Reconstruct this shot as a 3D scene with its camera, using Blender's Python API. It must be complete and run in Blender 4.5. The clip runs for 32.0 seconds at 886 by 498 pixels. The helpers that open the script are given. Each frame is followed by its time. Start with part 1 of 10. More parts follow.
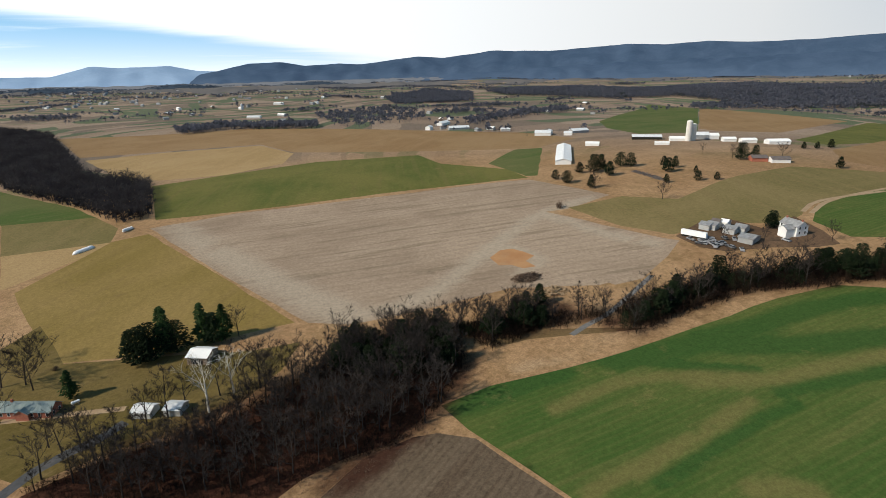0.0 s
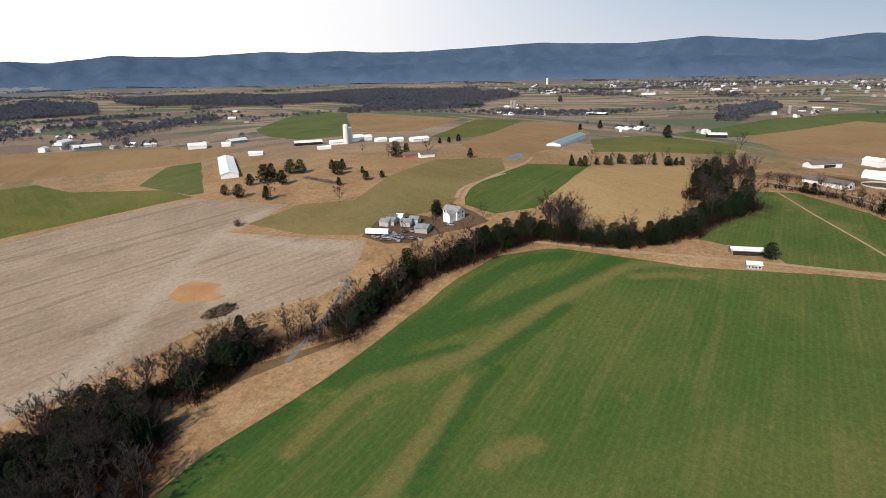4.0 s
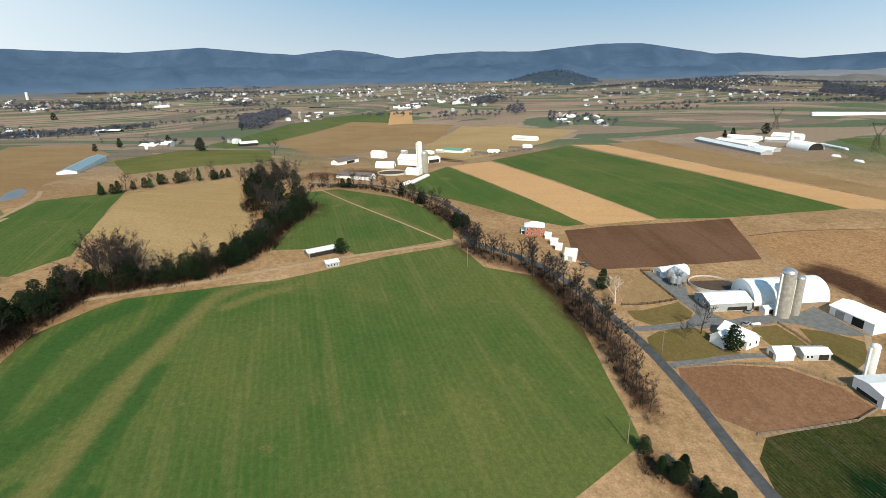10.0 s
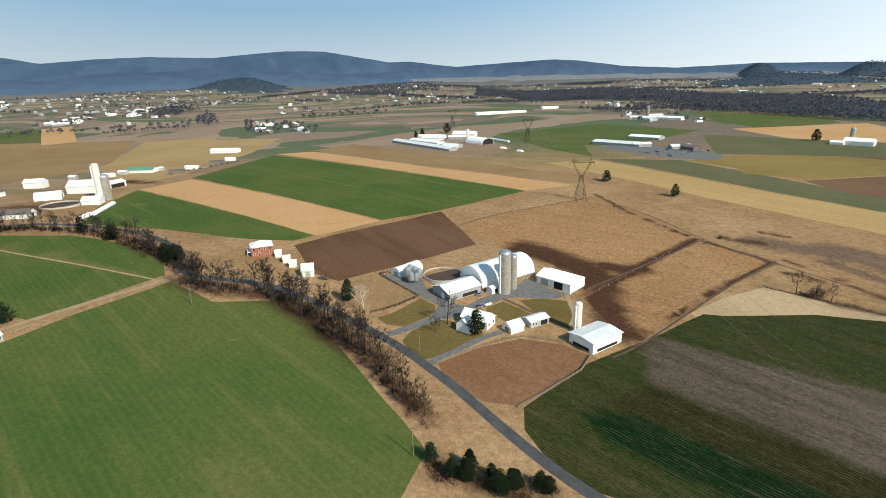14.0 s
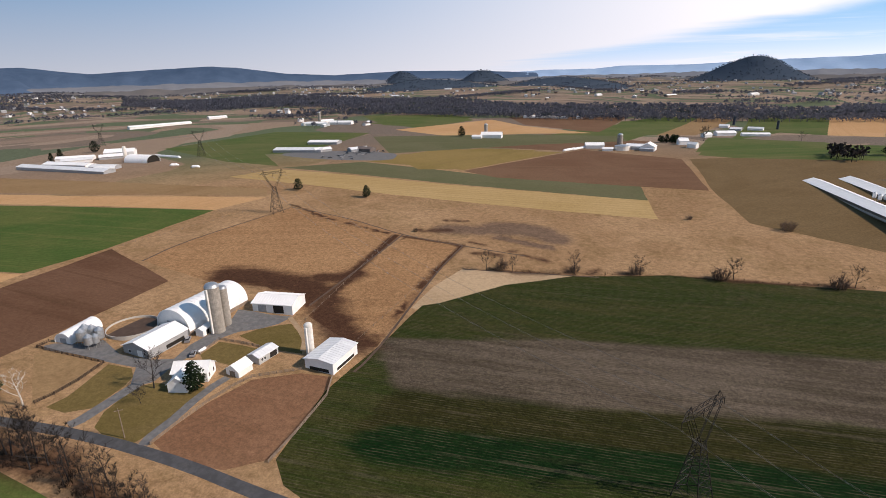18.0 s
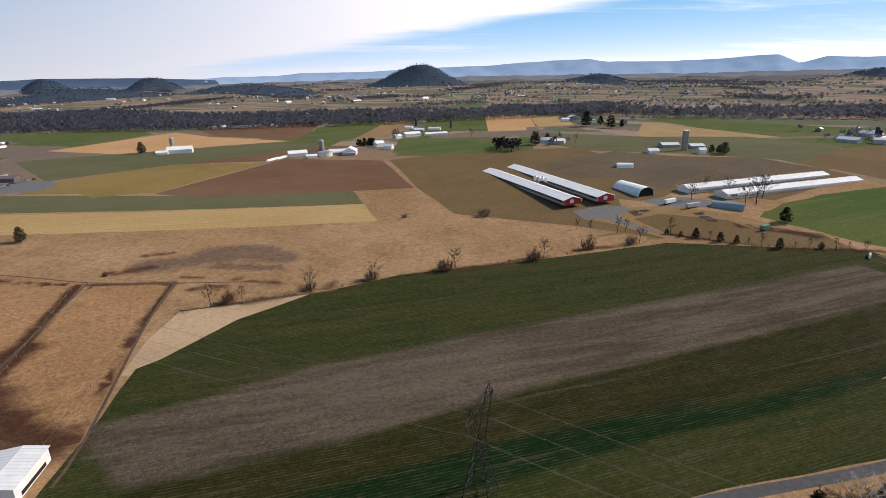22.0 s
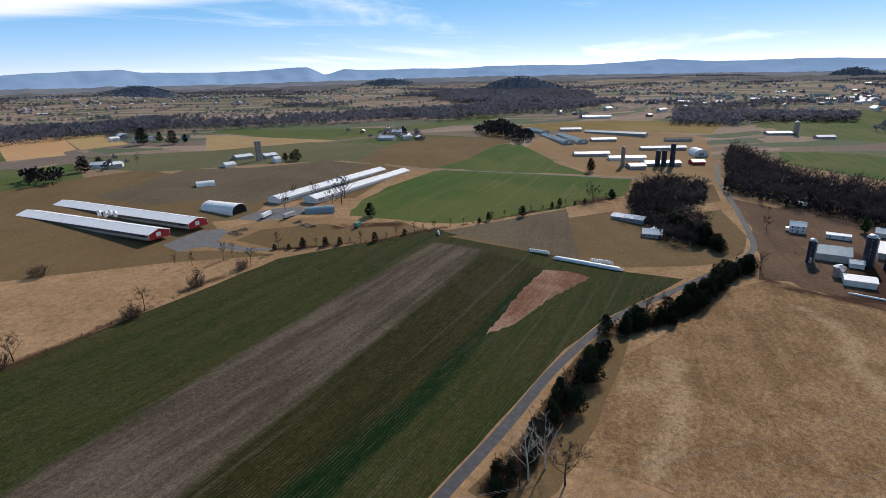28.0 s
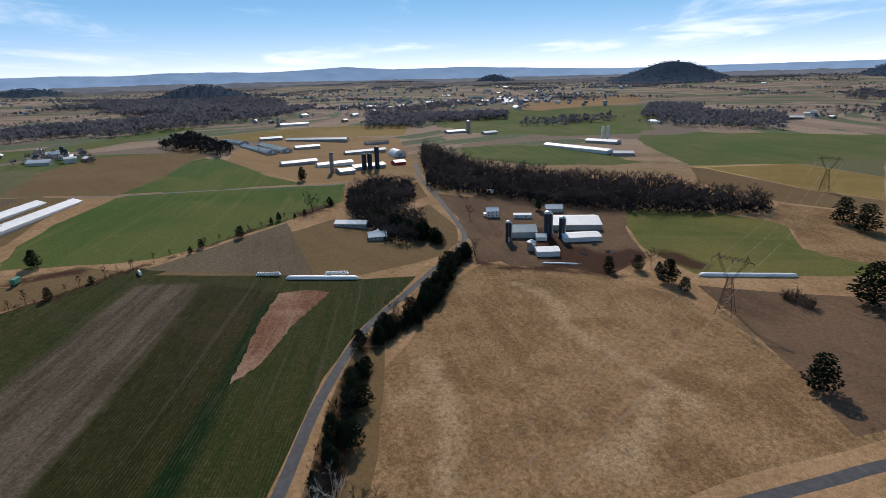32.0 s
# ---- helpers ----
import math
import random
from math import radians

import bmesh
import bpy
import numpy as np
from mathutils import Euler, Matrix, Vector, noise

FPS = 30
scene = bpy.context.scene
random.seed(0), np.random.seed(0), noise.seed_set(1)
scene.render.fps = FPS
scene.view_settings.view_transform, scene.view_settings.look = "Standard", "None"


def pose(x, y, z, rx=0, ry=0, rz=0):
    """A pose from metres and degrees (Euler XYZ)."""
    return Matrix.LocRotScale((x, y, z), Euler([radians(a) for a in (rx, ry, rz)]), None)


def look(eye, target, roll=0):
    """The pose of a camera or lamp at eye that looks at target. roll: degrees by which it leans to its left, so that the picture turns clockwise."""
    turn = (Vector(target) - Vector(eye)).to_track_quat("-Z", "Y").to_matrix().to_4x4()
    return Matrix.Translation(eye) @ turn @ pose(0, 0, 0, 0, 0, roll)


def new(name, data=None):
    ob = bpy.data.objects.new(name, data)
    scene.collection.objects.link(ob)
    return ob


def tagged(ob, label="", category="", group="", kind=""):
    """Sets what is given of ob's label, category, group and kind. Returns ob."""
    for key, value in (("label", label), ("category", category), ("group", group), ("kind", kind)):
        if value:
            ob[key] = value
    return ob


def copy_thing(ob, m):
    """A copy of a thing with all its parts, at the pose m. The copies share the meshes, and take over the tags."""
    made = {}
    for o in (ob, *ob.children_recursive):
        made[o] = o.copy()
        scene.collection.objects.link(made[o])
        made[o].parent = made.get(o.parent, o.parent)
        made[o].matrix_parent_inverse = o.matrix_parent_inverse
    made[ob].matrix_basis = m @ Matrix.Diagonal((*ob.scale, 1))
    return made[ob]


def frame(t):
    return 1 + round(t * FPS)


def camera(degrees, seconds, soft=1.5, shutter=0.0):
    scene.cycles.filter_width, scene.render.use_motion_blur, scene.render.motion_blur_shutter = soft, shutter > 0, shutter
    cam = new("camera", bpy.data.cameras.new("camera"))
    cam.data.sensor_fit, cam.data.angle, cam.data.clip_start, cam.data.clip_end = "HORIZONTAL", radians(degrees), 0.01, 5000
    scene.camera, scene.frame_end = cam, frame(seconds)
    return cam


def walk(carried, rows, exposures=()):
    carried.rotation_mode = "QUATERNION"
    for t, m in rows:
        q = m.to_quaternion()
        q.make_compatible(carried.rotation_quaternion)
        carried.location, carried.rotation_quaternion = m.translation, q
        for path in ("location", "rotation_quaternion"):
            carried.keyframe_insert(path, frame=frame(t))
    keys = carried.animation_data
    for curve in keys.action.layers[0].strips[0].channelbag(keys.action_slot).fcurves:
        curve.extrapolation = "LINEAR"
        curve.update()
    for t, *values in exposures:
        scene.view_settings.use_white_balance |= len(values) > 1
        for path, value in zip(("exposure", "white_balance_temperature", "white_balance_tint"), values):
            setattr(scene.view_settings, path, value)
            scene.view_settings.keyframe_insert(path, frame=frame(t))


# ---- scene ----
from mathutils.geometry import delaunay_2d_cdt

CLOUD_X, CLOUD_Y, CLOUD_Z = 0.971, 0.238, 6.47
SKY_POWER, SUN_POWER = 0.1, 5.5
EXPOSURES = [(0.0, -0.33, 6400, 8), (6.0, 0.08, 6500, 14), (8.0, 0.13, 6500, 14), (10.0, 0.12, 6300, 3), (13.0, 0.1, 6250, 0), (15.0, -0.1, 6400, 8), (17.0, -0.25, 6500, 19), (19.0, -0.27, 6500, 19), (21.0, -0.27, 6500, 19), (23.0, -0.31, 6300, 15), (28.0, -0.4, 5950, 15), (32.0, -0.52, 6000, 14)]

cam = camera(78.4, 32.0, soft=0.6)
METRES, EYE, TILT, LEAN, TURN = 160.0, 117.7, 1.0, -3.2, -14.4
ROWS = [
    (0.0, 0.0, 0.0, 0.0, -1.52, -19.25, 4.37),
    (0.5, -0.0049, 0.0131, -0.0005, -5.25, -19.44, 4.3),
    (1.0, -0.0092, 0.0267, -0.0015, -9.43, -19.64, 4.19),
    (1.5, -0.0126, 0.0407, -0.0023, -13.95, -19.88, 4.07),
    (2.0, -0.0152, 0.0551, -0.0033, -18.34, -20.09, 3.92),
    (2.5, -0.0156, 0.0698, -0.0048, -22.64, -20.29, 3.76),
    (3.0, -0.0158, 0.0838, -0.0061, -27.22, -20.48, 3.58),
    (3.5, -0.0153, 0.0985, -0.0072, -31.92, -20.68, 3.36),
    (5.5, 0.0007, 0.155, -0.0126, -48.62, -21.16, 2.53),
    (6.0, 0.0063, 0.1675, -0.0138, -52.58, -21.23, 2.33),
    (6.5, 0.0126, 0.1802, -0.0156, -56.38, -21.27, 2.13),
    (7.0, 0.0202, 0.1921, -0.0163, -60.25, -21.32, 1.91),
    (7.5, 0.0284, 0.2038, -0.0179, -64.21, -21.35, 1.7),
    (8.0, 0.0375, 0.2157, -0.0191, -68.21, -21.38, 1.48),
    (8.5, 0.0467, 0.2269, -0.02, -71.74, -21.4, 1.27),
    (9.0, 0.0558, 0.2381, -0.0212, -75.34, -21.4, 1.03),
    (9.5, 0.0664, 0.2476, -0.0224, -79.34, -21.38, 0.82),
    (10.0, 0.0777, 0.2573, -0.0228, -83.28, -21.36, 0.6),
    (10.5, 0.0896, 0.2654, -0.0252, -87.0, -21.28, 0.39),
    (11.0, 0.1026, 0.2734, -0.026, -90.65, -21.22, 0.19),
    (11.5, 0.1151, 0.2802, -0.028, -94.34, -21.13, -0.01),
    (12.0, 0.1282, 0.2857, -0.0288, -98.0, -21.05, -0.19),
    (12.5, 0.1417, 0.2909, -0.0301, -101.83, -20.93, -0.36),
    (13.0, 0.154, 0.2961, -0.0305, -105.97, -20.83, -0.59),
    (13.5, 0.1695, 0.2989, -0.0332, -110.11, -20.67, -0.77),
    (14.0, 0.1829, 0.3017, -0.0342, -113.99, -20.53, -0.95),
    (14.5, 0.1971, 0.3027, -0.0354, -118.03, -20.37, -1.1),
    (16.5, 0.2545, 0.2985, -0.0414, -133.85, -19.61, -1.67),
    (17.0, 0.2685, 0.2937, -0.0428, -137.88, -19.4, -1.75),
    (17.5, 0.2826, 0.2885, -0.0442, -142.42, -19.17, -1.86),
    (18.0, 0.2967, 0.2818, -0.0448, -147.15, -18.93, -1.94),
    (18.5, 0.3106, 0.2749, -0.0463, -151.71, -18.68, -1.98),
    (19.0, 0.3242, 0.2658, -0.0472, -155.81, -18.45, -2.0),
    (19.5, 0.3363, 0.2569, -0.0473, -159.39, -18.25, -2.03),
    (20.0, 0.3476, 0.2459, -0.0484, -163.17, -18.02, -2.03),
    (20.5, 0.3588, 0.2345, -0.049, -166.77, -17.81, -2.05),
    (21.0, 0.3687, 0.2241, -0.0496, -170.59, -17.57, -2.02),
    (21.5, 0.3788, 0.2088, -0.0509, -174.63, -17.36, -2.0),
    (22.0, 0.3867, 0.1951, -0.0519, -178.32, -17.14, -1.93),
    (22.5, 0.3944, 0.1808, -0.0517, -181.79, -16.96, -1.89),
    (23.0, 0.4007, 0.1651, -0.0528, -185.6, -16.74, -1.82),
    (23.5, 0.4068, 0.15, -0.0531, -189.39, -16.54, -1.73),
    (24.0, 0.4109, 0.1335, -0.0531, -192.58, -16.38, -1.61),
    (24.5, 0.4139, 0.1175, -0.0536, -195.7, -16.21, -1.52),
    (26.5, 0.4184, 0.0509, -0.0527, -209.61, -15.54, -0.98),
    (27.0, 0.4171, 0.0325, -0.0532, -213.88, -15.38, -0.79),
    (27.5, 0.4145, 0.0145, -0.0536, -217.94, -15.23, -0.6),
    (28.0, 0.4106, -0.0036, -0.0537, -222.07, -15.1, -0.37),
    (28.5, 0.4061, -0.0206, -0.054, -226.25, -14.99, -0.16),
    (29.0, 0.3985, -0.0381, -0.0542, -230.38, -14.9, 0.1),
    (29.5, 0.3915, -0.055, -0.053, -234.1, -14.82, 0.32),
    (30.0, 0.3821, -0.0705, -0.0534, -237.77, -14.74, 0.55),
    (30.5, 0.3726, -0.0848, -0.0526, -241.67, -14.72, 0.79),
    (31.0, 0.3609, -0.0989, -0.0534, -245.81, -14.68, 1.05),
    (31.5, 0.3493, -0.1134, -0.0537, -249.52, -14.65, 1.26),
    (32.0, 0.3366, -0.1249, -0.0531, -252.94, -14.66, 1.46),
]
walk(cam, [(t, pose(0, 0, EYE, TILT, LEAN, TURN) @ pose(METRES * x, METRES * y, METRES * z, 90 + pitch, roll, yaw)) for t, x, y, z, yaw, pitch, roll in ROWS], EXPOSURES)

# ---------------------------------------------------------------- sky, sun
SUN_AZ, SUN_EL = 264.0, 37.0  # compass degrees from +y towards +x, and height
world = bpy.data.worlds.new("sky")
scene.world = world
world.use_nodes = True
wn, wl = world.node_tree.nodes, world.node_tree.links
wn.clear()
sky = wn.new("ShaderNodeTexSky")
sky.sky_type, sky.sun_disc = "NISHITA", False
sky.sun_elevation, sky.sun_rotation = radians(SUN_EL), radians(SUN_AZ)
sky.air_density, sky.dust_density, sky.ozone_density, sky.altitude = 1.0, 0.2, 3.0, 400
coord = wn.new("ShaderNodeTexCoord")
sep = wn.new("ShaderNodeSeparateXYZ")
wl.new(coord.outputs["Generated"], sep.inputs[0])


def wmath(op, a, b=None, c=None):
    n = wn.new("ShaderNodeMath")
    n.operation = op
    for i, v in enumerate((a, b, c)):
        if v is None:
            continue
        if isinstance(v, (int, float)):
            n.inputs[i].default_value = v
        else:
            wl.new(v, n.inputs[i])
    return n.outputs[0]


# a thin high cloud sheet: the view direction laid out on a flat layer overhead
up = wmath("ADD", wmath("MAXIMUM", sep.outputs[2], 0.0), 0.06)
px, py = wmath("DIVIDE", sep.outputs[0], up), wmath("DIVIDE", sep.outputs[1], up)
lay = wn.new("ShaderNodeCombineXYZ")
wl.new(px, lay.inputs[0]), wl.new(py, lay.inputs[1])
streak = wn.new("ShaderNodeMapping")
streak.inputs["Rotation"].default_value = (0, 0, radians(35))
streak.inputs["Scale"].default_value = (0.2, 0.42, 1)
wl.new(lay.outputs[0], streak.inputs[0])
wisp = wn.new("ShaderNodeTexNoise")
wisp.inputs["Scale"].default_value, wisp.inputs["Detail"].default_value, wisp.inputs["Roughness"].default_value = 1.1, 7, 0.6
wisp.inputs["Distortion"].default_value = 0.6
wl.new(streak.outputs[0], wisp.inputs["Vector"])
# the sheet covers the side away from the sun and ends along a line across the layer
north = wmath("MULTIPLY", wmath("MAXIMUM", wmath("SUBTRACT", sep.outputs[1], 0.6), 0.0), -1.3)  # the sheet breaks up to the north
side = wmath("ADD", wmath("MULTIPLY_ADD", sep.outputs[0], CLOUD_X, north), wmath("ADD", wmath("MULTIPLY", sep.outputs[1], CLOUD_Y), wmath("MULTIPLY", sep.outputs[2], CLOUD_Z)))
cover = wmath("ADD", side, wmath("MULTIPLY", wmath("SUBTRACT", wisp.outputs["Fac"], 0.48), 0.3))
amount = wn.new("ShaderNodeMapRange")
amount.interpolation_type = "SMOOTHSTEP"
amount.inputs["From Min"].default_value, amount.inputs["From Max"].default_value = -0.070, 0.100
wl.new(cover, amount.inputs["Value"])
# the sheet thins out overhead
thin = wn.new("ShaderNodeMapRange")
thin.interpolation_type = "SMOOTHSTEP"
for key, value in zip(("From Min", "From Max", "To Min", "To Max"), (0.12, 0.36, 1.0, 0.05)):
    thin.inputs[key].default_value = value
wl.new(sep.outputs[2], thin.inputs["Value"])


def wmix(fac, a, b):
    n = wn.new("ShaderNodeMix")
    n.data_type = "RGBA"
    for i, v in ((0, fac), (6, a), (7, b)):
        if isinstance(v, (int, float)):
            n.inputs[i].default_value = v
        elif isinstance(v, tuple):
            n.inputs[i].default_value = (*v, 1)
        else:
            wl.new(v, n.inputs[i])
    return n.outputs[2]


feather = wn.new("ShaderNodeMapRange")  # thin cirrus beyond the sheet
feather.interpolation_type = "SMOOTHSTEP"
for key, value in zip(("From Min", "From Max", "To Min", "To Max"), (0.49, 0.74, 0.0, 0.8)):
    feather.inputs[key].default_value = value
wl.new(wisp.outputs["Fac"], feather.inputs["Value"])
zenith = wmath("MINIMUM", wmath("MULTIPLY", wmath("MAXIMUM", sep.outputs[2], 0.0), 2.6), 1.0)
clear = wmix(wmath("MULTIPLY_ADD", zenith, -0.5, 0.92), sky.outputs[0], (1.7, 6.8, 12.0))
glow = wmath("MULTIPLY_ADD", sep.outputs[1], 0.12, wmath("MULTIPLY_ADD", sep.outputs[0], -0.48, 1.13))  # brighter towards the sun's side
shade = wmath("MINIMUM", wmath("MAXIMUM", wmath("MULTIPLY", wmath("MULTIPLY_ADD", wmath("ADD", wmath("MULTIPLY", sep.outputs[0], 0.75), wmath("MULTIPLY", sep.outputs[1], -0.35)), 1.8, -0.5), wmath("MULTIPLY_ADD", sep.outputs[2], 7.0, 0.3)), 0.0), 1.0)
cloud_tone = wmix(shade, (11.2, 11.3, 11.4), (4.9, 7.4, 10.2))
white = wn.new("ShaderNodeVectorMath")
white.operation = "SCALE"
wl.new(cloud_tone, white.inputs[0]), wl.new(glow, white.inputs["Scale"])
low = wmath("POWER", 2.718, wmath("MULTIPLY", wmath("MAXIMUM", sep.outputs[2], 0.0), -21.0))
dim = wn.new("ShaderNodeVectorMath")  # the clear sky deepens overhead
dim.operation = "SCALE"
wl.new(clear, dim.inputs[0]), wl.new(wmath("MULTIPLY_ADD", zenith, -0.55, 1.08), dim.inputs["Scale"])
hazy = wmix(wmath("MULTIPLY", low, 0.95), dim.outputs[0], white.outputs[0])
final = wmix(wmath("MULTIPLY", wmath("MAXIMUM", amount.outputs[0], feather.outputs[0]), thin.outputs[0]), hazy, white.outputs[0])
back = wn.new("ShaderNodeBackground")
back.inputs["Strength"].default_value = SKY_POWER
wl.new(final, back.inputs["Color"])
wout = wn.new("ShaderNodeOutputWorld")
wl.new(back.outputs[0], wout.inputs["Surface"])

sun = new("sun", bpy.data.lights.new("sun", "SUN"))
sun.data.energy, sun.data.angle, sun.data.color = SUN_POWER, radians(0.6), (1.0, 0.88, 0.72)
sa, se = radians(SUN_AZ), radians(SUN_EL)
sun.matrix_world = look((math.sin(sa) * math.cos(se) * 500, math.cos(sa) * math.cos(se) * 500, math.sin(se) * 500), (0, 0, 0))


# ---------------------------------------------------------------- materials
MATS = {}


class Graph:
    """Short hand for building one node material."""

    def __init__(self, name, rough=0.8, metal=0.0):
        self.mat = bpy.data.materials.new(name)
        self.mat.use_nodes = True
        self.n, self.l = self.mat.node_tree.nodes, self.mat.node_tree.links
        self.bsdf = self.n["Principled BSDF"]
        self.bsdf.inputs["Roughness"].default_value, self.bsdf.inputs["Metallic"].default_value = rough, metal
        self.bsdf.inputs["Specular IOR Level"].default_value = 0.25
        MATS[name] = self.mat

    def pos(self):
        return self.n.new("ShaderNodeTexCoord").outputs["Object"]

    def spin(self, vec, degrees, scale=(1, 1, 1)):
        m = self.n.new("ShaderNodeMapping")
        m.vector_type = "TEXTURE"
        m.inputs["Rotation"].default_value = (0, 0, radians(degrees))
        m.inputs["Scale"].default_value = [1 / s for s in scale]
        self.l.new(vec, m.inputs[0])
        return m.outputs[0]

    def noise(self, vec, scale, detail=4, rough=0.55, warp=0.0):
        t = self.n.new("ShaderNodeTexNoise")
        t.inputs["Scale"].default_value, t.inputs["Detail"].default_value = scale, detail
        t.inputs["Roughness"].default_value, t.inputs["Distortion"].default_value = rough, warp
        self.l.new(vec, t.inputs["Vector"])
        return t.outputs["Fac"]

    def wave(self, vec, scale, warp=0.4, detail=1.0):
        t = self.n.new("ShaderNodeTexWave")
        t.wave_type, t.bands_direction = "BANDS", "Y"
        t.inputs["Scale"].default_value, t.inputs["Distortion"].default_value = scale, warp
        t.inputs["Detail"].default_value = detail
        self.l.new(vec, t.inputs["Vector"])
        return t.outputs["Fac"]

    def step(self, fac, lo, hi, top=1.0):
        r = self.n.new("ShaderNodeMapRange")
        r.interpolation_type = "SMOOTHSTEP"
        for k, v in zip(("From Min", "From Max", "To Min", "To Max"), (lo, hi, 0.0, top)):
            r.inputs[k].default_value = v
        self.l.new(fac, r.inputs["Value"])
        return r.outputs[0]

    def mix(self, fac, a, b, how="MIX"):
        m = self.n.new("ShaderNodeMix")
        m.data_type, m.blend_type = "RGBA", how
        for i, v in ((0, fac), (6, a), (7, b)):
            if isinstance(v, (int, float)):
                m.inputs[i].default_value = v
            elif isinstance(v, tuple):
                m.inputs[i].default_value = (*v, 1)
            else:
                self.l.new(v, m.inputs[i])
        return m.outputs[2]

    def blend(self, mask, breakup):
        """A soft mask with its edge torn up by noise; nothing where the mask is nil."""
        s = self.n.new("ShaderNodeMath")
        s.operation = "SUBTRACT"
        self.l.new(breakup, s.inputs[0])
        s.inputs[1].default_value = 0.5
        m = self.n.new("ShaderNodeMath")
        m.operation = "MULTIPLY_ADD"
        self.l.new(s.outputs[0], m.inputs[0])
        m.inputs[1].default_value = 0.9
        self.l.new(mask, m.inputs[2])
        k = self.n.new("ShaderNodeMath")
        k.operation = "MULTIPLY"
        self.l.new(m.outputs[0], k.inputs[0])
        self.l.new(self.step(mask, 0.02, 0.2), k.inputs[1])
        return k.outputs[0]

    def attr(self, name):
        a = self.n.new("ShaderNodeAttribute")
        a.attribute_name = name
        return a.outputs["Fac"]

    def island(self):
        return self.n.new("ShaderNodeNewGeometry").outputs["Random Per Island"]

    def each(self):
        return self.n.new("ShaderNodeObjectInfo").outputs["Random"]

    def bump(self, fac, height, strength=0.6):
        b = self.n.new("ShaderNodeBump")
        b.inputs["Distance"].default_value, b.inputs["Strength"].default_value = height, strength
        self.l.new(fac, b.inputs["Height"])
        self.l.new(b.outputs[0], self.bsdf.inputs["Normal"])

    def see_through(self, colour, share):
        """Light also passes through the thin crowns of bare twigs."""
        self.l.new(colour, self.bsdf.inputs["Base Color"])
        thin = self.n.new("ShaderNodeBsdfTranslucent")
        self.l.new(colour, thin.inputs[0])
        both = self.n.new("ShaderNodeMixShader")
        both.inputs[0].default_value = share
        self.l.new(self.bsdf.outputs[0], both.inputs[1])
        self.l.new(thin.outputs[0], both.inputs[2])
        self.l.new(both.outputs[0], self.n["Material Output"].inputs["Surface"])
        return self.mat

    def done(self, colour):
        self.l.new(colour, self.bsdf.inputs["Base Color"])
        return self.mat


def crop(name, lush, dry, soil, rows=0, gap=1.5, worn=0.5, row_mix=0.35, patch=0.5, passes=0.18, scale=1.0, grain=0.8, lush2=None, worn_tone=None, flecks=0.0, bite=0.32, sway=1.6, clumps=0.0):
    """A field: broad patches, streaks along the rows, drill rows, tractor passes, bare clods."""
    g = Graph(name, 1.0)
    g.bsdf.inputs["Specular IOR Level"].default_value = 0.06
    p = g.pos()
    along = g.spin(p, rows, (0.12, 1, 1))
    broad = g.noise(p, 0.011 * scale, 5, 0.6, 0.5)
    streaks = g.noise(along, 0.09 * scale, 5, 0.62)
    fine = g.noise(p, 0.55, 6, 0.75)
    col = g.mix(g.step(broad, 0.5 - patch * 0.28, 0.5 + patch * 0.32), lush, dry)
    col = g.mix(g.step(streaks, 0.42, 0.72, 0.7), col, dry)
    row = g.wave(g.spin(p, rows), 0.314 / gap, sway, 3.0)
    col = g.mix(g.step(row, 0.45, 0.95, row_mix), col, soil)
    lines = g.noise(g.spin(p, rows, (0.01, 1, 1)), 0.16, 2)
    col = g.mix(g.step(lines, 0.56, 0.66, passes), col, soil)
    ragged = g.noise(g.spin(p, rows, (0.4, 1, 1)), 0.14, 7, 0.72)
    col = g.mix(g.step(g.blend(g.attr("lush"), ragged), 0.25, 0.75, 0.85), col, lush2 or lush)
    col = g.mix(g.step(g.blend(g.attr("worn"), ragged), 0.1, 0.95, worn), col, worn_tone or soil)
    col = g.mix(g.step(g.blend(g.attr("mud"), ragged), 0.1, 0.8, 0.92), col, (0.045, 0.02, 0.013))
    bare = g.noise(p, 0.05, 6, 0.7)
    col = g.mix(g.step(bare, 0.6, 0.74, 0.55), col, soil)
    if flecks:
        col = g.mix(g.step(g.noise(g.spin(p, rows, (0.35, 1, 1)), 0.7, 4, 0.75), 0.54, 0.68, flecks), col, (0.17, 0.135, 0.085))
        col = g.mix(g.step(g.noise(g.spin(p, rows, (0.3, 1, 1)), 0.3, 5, 0.8), 0.5, 0.62, 0.55), col, soil)
    if clumps:
        col = g.mix(g.step(g.noise(p, 0.28, 6, 0.85), 0.56, 0.68, clumps), col, soil)
        col = g.mix(g.step(g.noise(p, 0.21, 6, 0.85, 0.4), 0.6, 0.7, clumps * 0.6), col, dry)
    speck = g.noise(p, 1.6, 5, 0.8)
    col = g.mix(grain, col, g.mix(g.step(fine, 0.25, 0.75), (1 - bite,) * 3, (1 + bite,) * 3), "MULTIPLY")
    col = g.mix(grain * 0.8, col, g.mix(g.step(speck, 0.3, 0.72), (1 - bite,) * 3, (1 + bite,) * 3), "MULTIPLY")
    g.bump(g.mix(0.4, fine, row) if row_mix > 0.1 else fine, 0.2, 0.35)
    return g.done(col)


